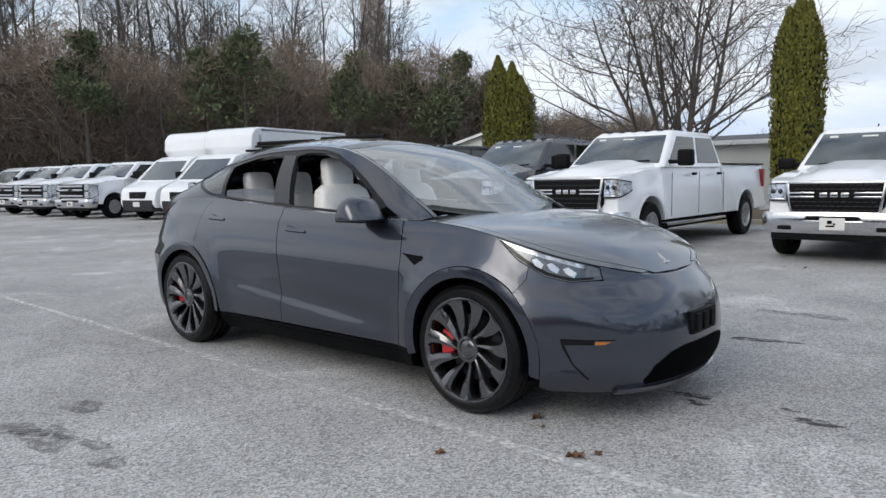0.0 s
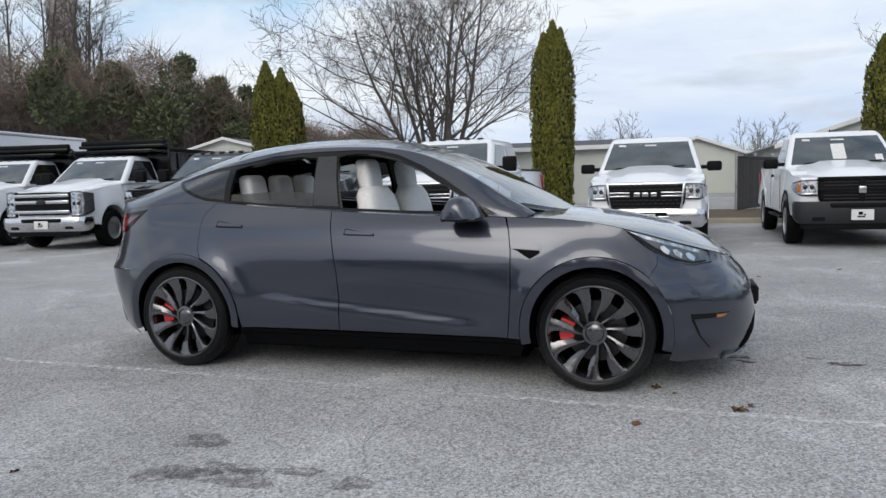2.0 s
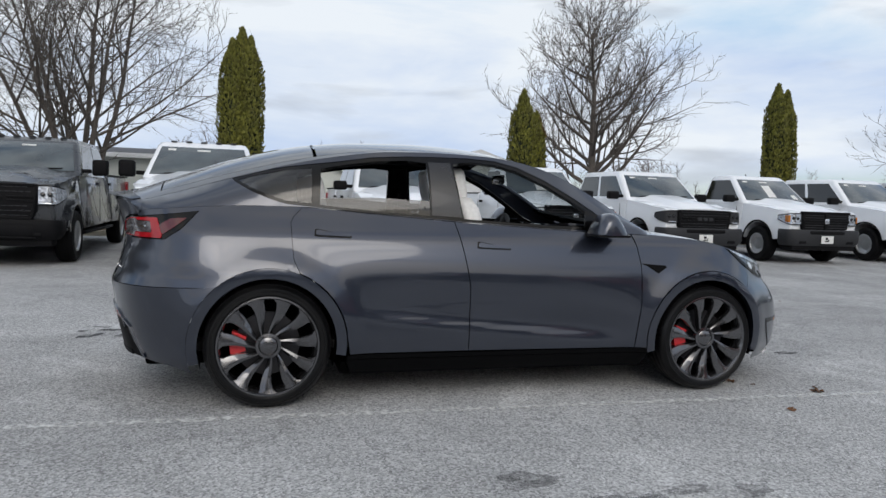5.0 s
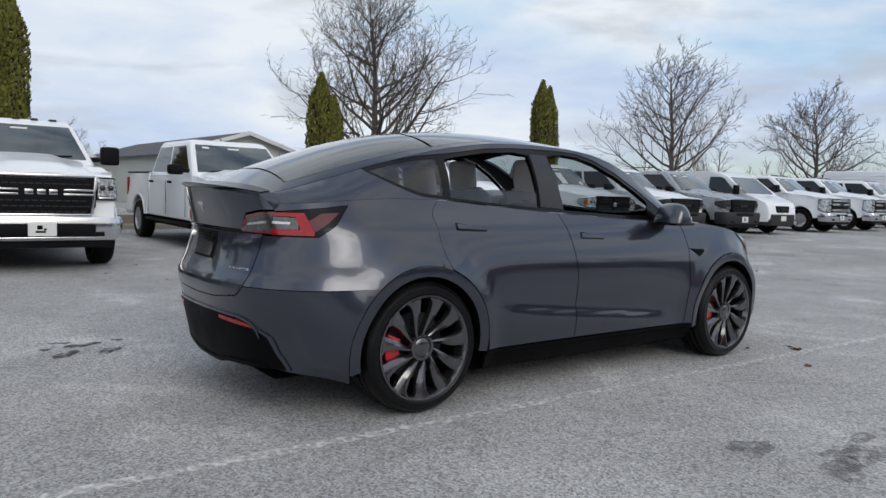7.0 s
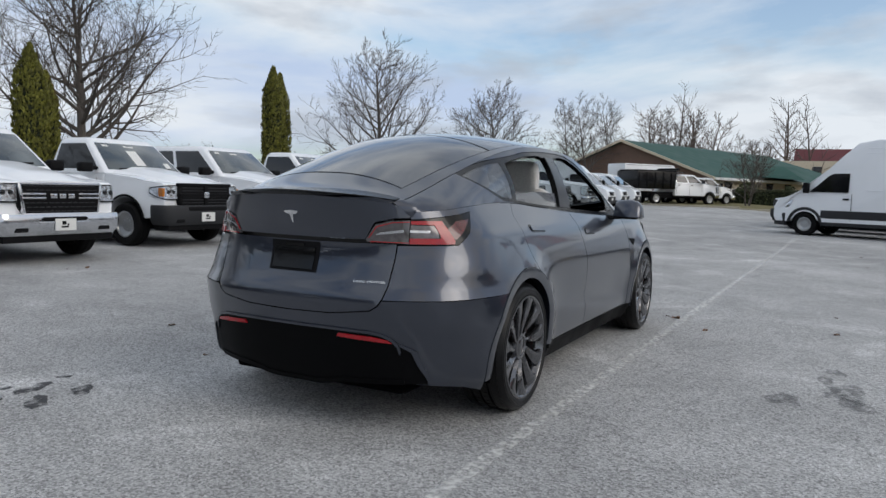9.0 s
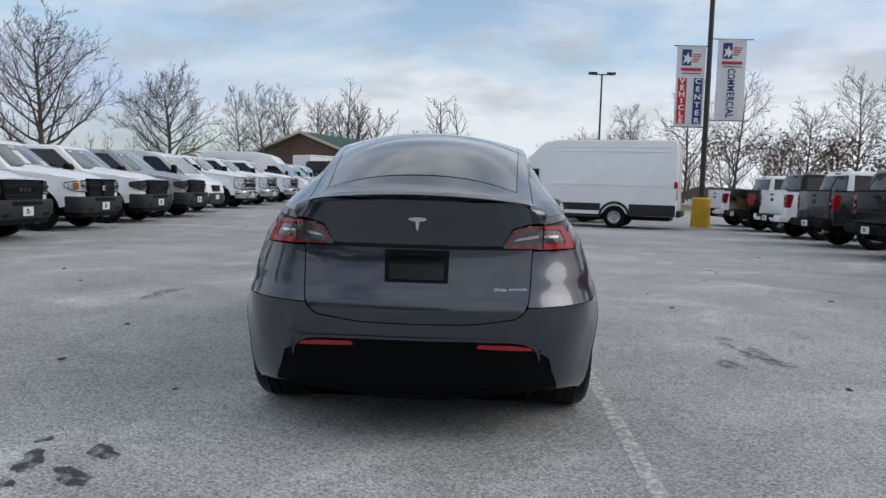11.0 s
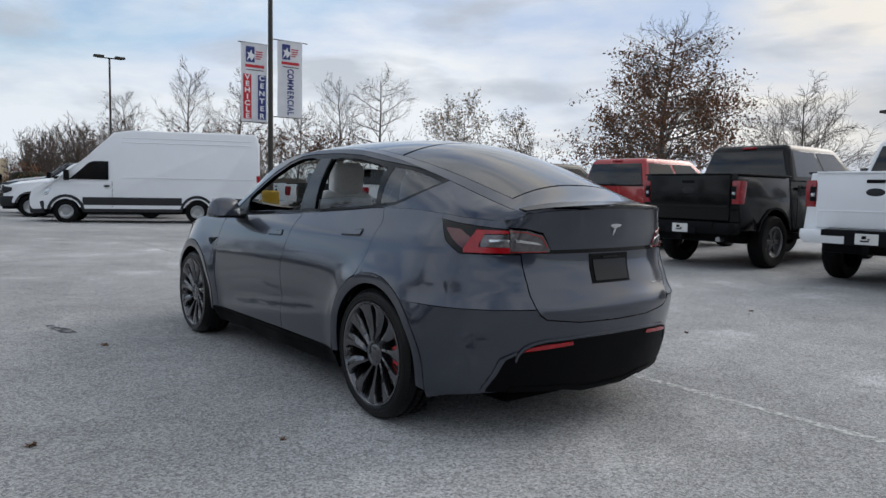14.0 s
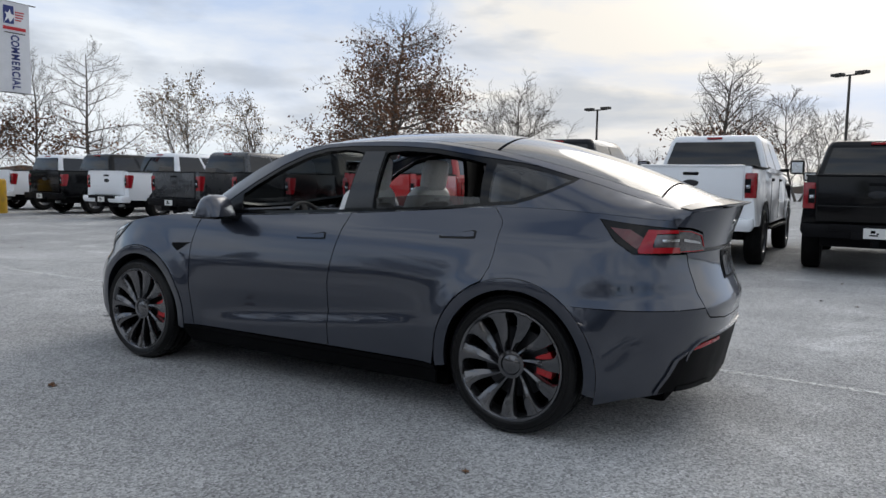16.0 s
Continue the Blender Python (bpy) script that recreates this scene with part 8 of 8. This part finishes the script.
        for _ in range(15):
            cz = h * rn.uniform(0.52, 0.96)
            cr = r * (1.0 - 0.75 * cz / h) * rn.uniform(0.45, 0.95)
            ca = rn.uniform(0, 6.283)
            cc = Vector((r * 1.35 * (1 - cz / h) * math.cos(ca), r * 1.35 * (1 - cz / h) * math.sin(ca), cz))
            for _ in range(300):
                dv = Vector((rn.gauss(0, 1), rn.gauss(0, 1), rn.gauss(0, 0.8))).normalized() * cr * rn.uniform(0.55, 1.05)
                c = cc + dv
                u = (dv.normalized() + Vector((rn.gauss(0, 0.5), rn.gauss(0, 0.5), rn.gauss(0.2, 0.5)))).normalized()
                w = u.cross(Vector((rn.gauss(0, 1), rn.gauss(0, 1), rn.gauss(0, 1)))).normalized()
                s = rn.uniform(0.09, 0.24)
                b = len(V)
                V += [tuple(c - w * s * 0.5), tuple(c + u * s * 1.6), tuple(c + w * s * 0.5)]
                F.append((b, b + 1, b + 2))
        soup("crown", V, F, M_PINE, root)
        part("trunk", tube([(0, 0, -0.1), (0, 0, h * 0.85)], [0.2, 0.05], 7), M_BARK, root)


wood()


def treeline():
    """The low leafless line of trees that rings the horizon."""
    rn = random.Random(9)
    kinds = []
    for k in range(5):
        V, F, _, _ = grow(90 + k, 1.0, 0.34, stems=1 + k % 2, levels=2, r0=0.016, clear=0.14, kids=(17, 6), lift=0.7, rmin=0.0026)
        kinds.append((np.array(V), np.array(F)))
    vs, fs, base = [], [], 0
    for i in range(400):
        near = i >= 330
        a = rn.uniform(-0.24, -0.105) if near else rn.uniform(-1.75, 1.85)
        d = rn.uniform(94, 108) if near else rn.uniform(112, 168)
        h = (8.0 + 1.8 * math.sin(a * 13) + 1.6 * math.sin(a * 31 + 1) + 6.0 * math.exp(-((a - 0.12) / 0.22) ** 2)) * rn.uniform(0.65, 1.2)
        v, f = kinds[i % 5]
        t = rn.uniform(0, 6.283)
        w = h * rn.uniform(0.85, 1.35)
        p = np.stack([w * (v[:, 0] * math.cos(t) - v[:, 1] * math.sin(t)) + d * math.cos(a), w * (v[:, 0] * math.sin(t) + v[:, 1] * math.cos(t)) + d * math.sin(a), h * v[:, 2]], 1)
        vs.append(p)
        fs.append(f + base)
        base += len(v)
    V, F = np.concatenate(vs).tolist(), np.concatenate(fs).tolist()
    tagged(soup("far_trees", V, F, M_BARKFAR), "leafless trees along the far edge of the land", "trees", kind="stuff")
    # a low scrub sheet in the shaded tone closes the view between their trunks
    V, F = [], []
    n = 260
    hs = [1.6 + 0.8 * math.sin(k * 0.37) + rn.uniform(0, 1.6) for k in range(n)]
    for k in range(n):
        a = 2 * math.pi * k / n
        V += [(172 * math.cos(a), 172 * math.sin(a), -0.2), (172 * math.cos(a), 172 * math.sin(a), hs[k])]
    F = [(2 * k, 2 * ((k + 1) % n), 2 * ((k + 1) % n) + 1, 2 * k + 1) for k in range(n)]
    tagged(soup("far_scrub", V, F, M_BRUSHSHADE), "low scrub on the horizon", "brush", kind="stuff")


treeline()

# ---- kerb, planting strip, buildings ----
M_KERB = material("concrete_kerb", (0.40, 0.36, 0.27), rough=0.85, var=0.15, second=(0.30, 0.28, 0.25), amount=0.5, bump=0.2)
M_SIDING = material("grey_green_siding", (0.54, 0.56, 0.52), rough=0.6, var=0.06, scale=0.6)
M_TRIM = material("white_trim", (0.74, 0.75, 0.75), rough=0.5, var=0.04)
M_ROOFDARK = material("dark_roofing", (0.075, 0.078, 0.085), rough=0.8, var=0.15)
M_ROOFGREEN = material("green_shingle_roof", (0.020, 0.075, 0.060), rough=0.75, var=0.12, scale=0.8)
M_CREAM = material("cream_stucco", (0.62, 0.53, 0.40), rough=0.8, var=0.06)
M_ROOFRED = material("dark_red_roof", (0.12, 0.025, 0.03), rough=0.7, var=0.1)
M_BROWNWALL = material("brown_gable", (0.16, 0.10, 0.075), rough=0.8, var=0.1)
M_FENCE = material("dark_slat_fence", (0.045, 0.042, 0.042), rough=0.7, var=0.15, random_var=0.3)
M_PALEBAND = material("pale_band_grey", (0.36, 0.34, 0.31), rough=0.9, var=0.08)

for i in range(36):
    x = -52 + i * 3.0
    o = finish("kerb", block(x, x + 2.985, 14.75, 14.9, ground_z(x + 1.5, 14.8) - 0.03, ground_z(x + 1.5, 14.8) + 0.13, 0.02), M_KERB)
    tagged(o, "tan weathered concrete kerb", "kerb", "kerb stones", kind="structure")
bed_bm = bmesh.new()
bed_cols = []
for x in np.linspace(-52, 56, 37).tolist():
    g_ = ground_z(x, 17.0)
    bed_cols.append([bed_bm.verts.new((x, y, g_ + z)) for y, z in ((14.92, -0.05), (14.92, 0.10), (20.5, 0.10), (20.5, -0.05))])
for c0, c1 in zip(bed_cols, bed_cols[1:]):
    for i in range(3):
        bed_bm.faces.new((c0[i], c1[i], c1[i + 1], c0[i + 1]))
bed = finish("planting_strip", bed_bm, M_MULCH)
tagged(bed, "brown mulch planting strip behind the kerb", "planting bed", kind="structure")


def shed(label, x, y, half, eave, apex, length, turn=0.0, wall=None, roof=None, opening=True):
    """A gabled building whose gable end looks towards -y."""
    root = thing("shed", label, "building", at=pose(x, y, 0, 0, 0, turn))
    wall, roof = wall or M_SIDING, roof or M_ROOFDARK
    part("wall", prism([(-half, 0), (half, 0), (half, eave), (0, apex - 0.05), (-half, eave)], 0, length), wall, root)
    for s in (-1, 1):
        ov = 0.35
        z_ov = eave - ov * (apex - eave) / half
        bm = bmesh.new()
        pr = [(0.0, apex), (s * (half + ov), z_ov), (s * (half + ov), z_ov - 0.10), (0.0, apex - 0.12)]
        part("roof", prism(pr if s > 0 else list(reversed(pr)), -0.35, length + 0.35, bm=bm), roof, root)
        pr = [(0.0, apex + 0.03), (s * (half + ov), z_ov + 0.03), (s * (half + ov), z_ov - 0.16), (0.0, apex - 0.16)]
        part("barge_board", prism(pr if s > 0 else list(reversed(pr)), -0.40, -0.36), M_TRIM, root)
    n = max(3, int(2 * half / 0.6))
    for k in range(n):
        xx = -half + (k + 0.5) * 2 * half / n
        part("siding_batten", block(xx - 0.02, xx + 0.02, -0.02, 0.0, 0.02, eave - 0.02, 0), wall, root)
    if opening:
        part("door", block(-half * 0.3, half * 0.05, -0.04, 0.02, 0.0, 2.0, 0.01), M_TRIM, root)
        part("window", block(half * 0.35, half * 0.6, -0.04, 0.02, 1.0, 1.7, 0.01), M_GLASSDARK, root)
    return root


shed("pale grey-green gabled shed with white trim", 9.8, 30.0, 3.6, 2.55, 3.70, 20)
shed("pale grey gabled warehouse with white trim", 3.0, 46.0, 4.0, 2.3, 3.75, 22, opening=False)
shed("low grey gabled building with white barge boards", -27.6, 38.0, 3.1, 3.85, 4.6, 18)
wb = thing("warehouse", "long low white-walled warehouse with a dark roof", "building", at=pose(-12.0, 30.0, 0))
part("wall", block(0, 10.8, 0, 14, 0, 2.65, 0.02), M_SIDING, wb)
part("eave_trim", block(-0.3, 11.1, -0.46, -0.40, 2.56, 2.76, 0.01), M_TRIM, wb)
part("roof", hexa(bmesh.new(), [(-0.3, -0.4, 2.66), (11.1, -0.4, 2.66), (11.1, 14.4, 2.66), (-0.3, 14.4, 2.66), (-0.3, 6, 3.3), (11.1, 6, 3.3), (11.1, 9, 3.3), (-0.3, 9, 3.3)]), M_ROOFDARK, wb)
part("wall_lamp", block(11.0, 11.3, -0.15, 0.0, 2.1, 2.4, 0.03), M_POLE, wb)

fence = thing("slat_fence", "dark slatted yard fence with steel posts", "fence", at=pose(5.1, 23.3, 0, 0, 0, 69))
part("top_rail", block(-4, 4, -0.03, 0.03, 1.75, 1.82, 0.01), M_FENCE, fence)
part("bottom_rail", block(-4, 4, -0.03, 0.03, 0.12, 0.18, 0.01), M_FENCE, fence)
sl = bmesh.new()
block(-0.04, 0.04, -0.012, 0.012, 0.15, 1.75, 0, bm=sl)
sme = bpy.data.meshes.new("slat")
sl.to_mesh(sme)
sl.free()
sme.materials.append(M_FENCE)
for k in range(72):
    o = new("slat", sme)
    o.parent = fence
    o.location = (-3.95 + 0.11 * k, 0, 0)
for k in range(5):
    part("post", tube([(-4 + 2.0 * k, 0.05, 0), (-4 + 2.0 * k, 0.05, 1.95)], 0.04, 8), M_STEEL, fence)
for x, y in ((0.35, 21.0),):
    o = finish("bollard", lathe([(0.0, 1.2), (0.08, 1.18), (0.09, 1.1), (0.09, 0.0)], 14, axis="z"), M_YELLOW, smooth=40)
    o.matrix_world = pose(x, y, 0)
    tagged(o, "yellow steel bollard beside the yard fence", "bollard", "bollards")

gb = thing("green_roof_building", "long cream building with a brown gable end and green roof", "building", at=pose(67.8, 16.2, 0.5, 0, 0, -19.0))
part("wall", block(0.3, 37.0, -9.0, 9.0, 0, 2.5, 0.02), M_CREAM, gb)
part("gable", shift(prism([(-9.0, 0), (9.0, 0), (9.0, 2.5), (0, 5.75), (-9.0, 2.5)], -0.3, 0.3), Matrix.Rotation(math.pi / 2, 4, "Z")), M_BROWNWALL, gb)
for s_ in (-1, 1):
    slope = [(-0.8, s_ * 9.9, 2.28), (38.5, s_ * 9.9, 2.28), (32.0, 0.0, 5.9), (-0.8, 0.0, 5.9)]
    slope = slope if s_ < 0 else list(reversed(slope))
    part("roof", hexa(bmesh.new(), [(x, y, z - 0.16) for x, y, z in slope] + slope), M_ROOFGREEN, gb)
    rake = [(-0.9, s_ * 9.95, 2.08), (-0.78, s_ * 9.95, 2.08), (-0.78, 0.0, 5.70), (-0.9, 0.0, 5.70)]
    rake = rake if s_ < 0 else list(reversed(rake))
    part("barge_board", hexa(bmesh.new(), rake + [(x, y, z + 0.24) for x, y, z in rake]), M_CREAM, gb)
part("hip", hexa(bmesh.new(), [(38.5, -9.9, 2.12), (38.6, -9.9, 2.12), (38.6, 9.9, 2.12), (38.5, 9.9, 2.12), (31.9, -0.05, 5.88), (32.0, -0.05, 5.9), (32.0, 0.05, 5.9), (31.9, 0.05, 5.88)]), M_ROOFGREEN, gb)
part("fascia", block(-0.7, 38.4, -10.0, -9.85, 2.05, 2.30, 0.02), M_TRIM, gb)
part("porch_roof", hexa(bmesh.new(), [(9.0, -14.0, 2.3), (19.0, -14.0, 2.3), (19.0, -8.6, 2.7), (9.0, -8.6, 2.7), (11.0, -11.0, 3.7), (17.5, -11.0, 3.7), (17.5, -6.0, 3.9), (11.0, -6.0, 3.9)]), M_ROOFGREEN, gb)
part("porch_gable", prism([(17.2, 2.2), (20.6, 2.2), (18.9, 3.9)], -14.4, -13.6), M_ROOFRED, gb)
for k in range(7):
    part("window", block(3.0 + 4.6 * k, 4.5 + 4.6 * k, -9.06, -8.96, 0.9, 2.0, 0.02), M_GLASSDARK, gb)
cb = thing("cream_building", "two-storey cream stucco building with dark windows", "building", at=pose(112.0, 0.1, 0))
part("wall", block(0, 16, -9, 9, 0, 6.4, 0.05), M_CREAM, cb)
part("side_wing", block(3, 16, -11.6, -9, 0, 4.6, 0.05), M_CREAM, cb)
part("roof_gable", prism([(2, 6.3), (9, 6.3), (5.5, 8.4)], -5, 3), M_ROOFRED, cb)
for k in range(5):
    for z in (1.0, 4.0):
        part("window", block(-0.08, 0.02, -8.0 + 3.6 * k, -6.8 + 3.6 * k, z, z + 1.6, 0.02), M_GLASSDARK, cb)
part("window", block(2.92, 3.02, -10.8, -9.9, 1.0, 2.4, 0.02), M_GLASSDARK, cb)

lawn_bm = bmesh.new()
lawn_g = [[lawn_bm.verts.new((x, y, ground_z(x, y) + 0.09)) for y in np.linspace(-24, 18, 22).tolist()] for x in np.linspace(46.5, 88, 22).tolist()]
for i in range(21):
    for j in range(21):
        lawn_bm.faces.new((lawn_g[i][j], lawn_g[i + 1][j], lawn_g[i + 1][j + 1], lawn_g[i][j + 1]))
lawn = finish("lawn", lawn_bm, M_GRASS)
tagged(lawn, "dormant yellow-brown lawn beyond the kerb", "lawn", kind="structure")
for i in range(14):
    o = finish("kerb", block(46.3, 46.48, -24 + 3 * i, -24 + 3 * i + 2.985, ground_z(46.4, -22.5 + 3 * i) - 0.03, ground_z(46.4, -22.5 + 3 * i) + 0.13, 0.02), M_KERB)
    tagged(o, "tan weathered concrete kerb", "kerb", "kerb stones", kind="structure")


def bush(name, label, x, y, rx, ry, h, mat, seed, box=False, n=2600):
    rn = random.Random(seed)
    root = thing(name, label, name.replace("_", " "), at=pose(x, y, ground_z(x, y) + 0.07))
    V, F = [], []
    for _ in range(n):
        if box:
            p = Vector((rn.uniform(-1, 1), rn.uniform(-1, 1), rn.uniform(0, 1)))
            k = rn.randrange(4)
            if k == 0:
                p.x = -1
            elif k == 1:
                p.z = 1
            elif k == 2:
                p.y = rn.choice((-1, 1))
            c = Vector((p.x * rx, p.y * ry, p.z * h))
        else:
            d = Vector((rn.gauss(0, 1), rn.gauss(0, 1), abs(rn.gauss(0, 1)))).normalized() * rn.uniform(0.85, 1.05)
            c = Vector((d.x * rx, d.y * ry, d.z * h))
        u = Vector((rn.gauss(0, 1), rn.gauss(0, 1), rn.gauss(0, 1))).normalized()
        w = u.cross(Vector((rn.gauss(0, 1), rn.gauss(0, 1), rn.gauss(0, 1)))).normalized()
        s = rn.uniform(0.05, 0.13)
        b = len(V)
        V += [tuple(c - u * s), tuple(c + w * s * 0.6), tuple(c + u * s), tuple(c - w * s * 0.6)]
        F.append((b, b + 1, b + 2, b + 3))
    soup("foliage", V, F, mat, root)
    # added dark block under the leaves paints the bush's inner shade
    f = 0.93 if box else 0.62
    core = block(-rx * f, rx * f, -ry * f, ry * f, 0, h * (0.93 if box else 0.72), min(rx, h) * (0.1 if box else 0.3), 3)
    part("core", core, M_INNERSHADE, root)


bush("hedge", "long clipped dark hedge on the lawn", 60.5, 2.2, 0.7, 4.2, 1.25, M_HEDGE, 31, box=True, n=5200)
bush("shrub", "round green shrub before the building", 66.0, 4.5, 1.2, 1.2, 1.9, M_HEDGE, 32, n=900)
bush("shrub", "round green shrub before the building", 66.0, 1.0, 1.0, 1.0, 1.7, M_HEDGE, 33, n=900)
bush("shrub", "rust-brown shrub before the building", 64.0, -3.0, 1.6, 1.6, 2.6, M_LEAFBROWN, 34, n=1200)
bush("shrub", "dark brown shrub on the lawn", 70.0, -7.5, 2.2, 2.2, 3.0, M_LEAFBROWN, 35, n=1200)

sv = truck("white crew-cab work truck with a black bed", M_WHITE, "ford", "crew", 2.4, group="parked work trucks", wheel="steel", lift=0.16, body="dump")
sv.matrix_world = pose(53.4, 5.9, ground_z(51.0, 7.5) + 0.003, 0, 0, -38)
copy_thing(t_bx, pose(58.8, 8.6, ground_z(56.0, 10.5) + 0.003, 0, 0, -38))
copy_thing(t_fo, pose(57.4, 5.2, ground_z(55.0, 7.0) + 0.003, 0, 0, -38))

# added column: stands in for a pale upright band, no known building
tower = finish("tower", block(-1.5, 1.5, -1.5, 1.5, 0, 30.0, 0.1), M_PALEBAND)
tower.matrix_world = pose(-68.5, 65.8, 0, 0, 0, 40)
tagged(tower, "plain pale column added for a light upright band beyond the wood", "tower")
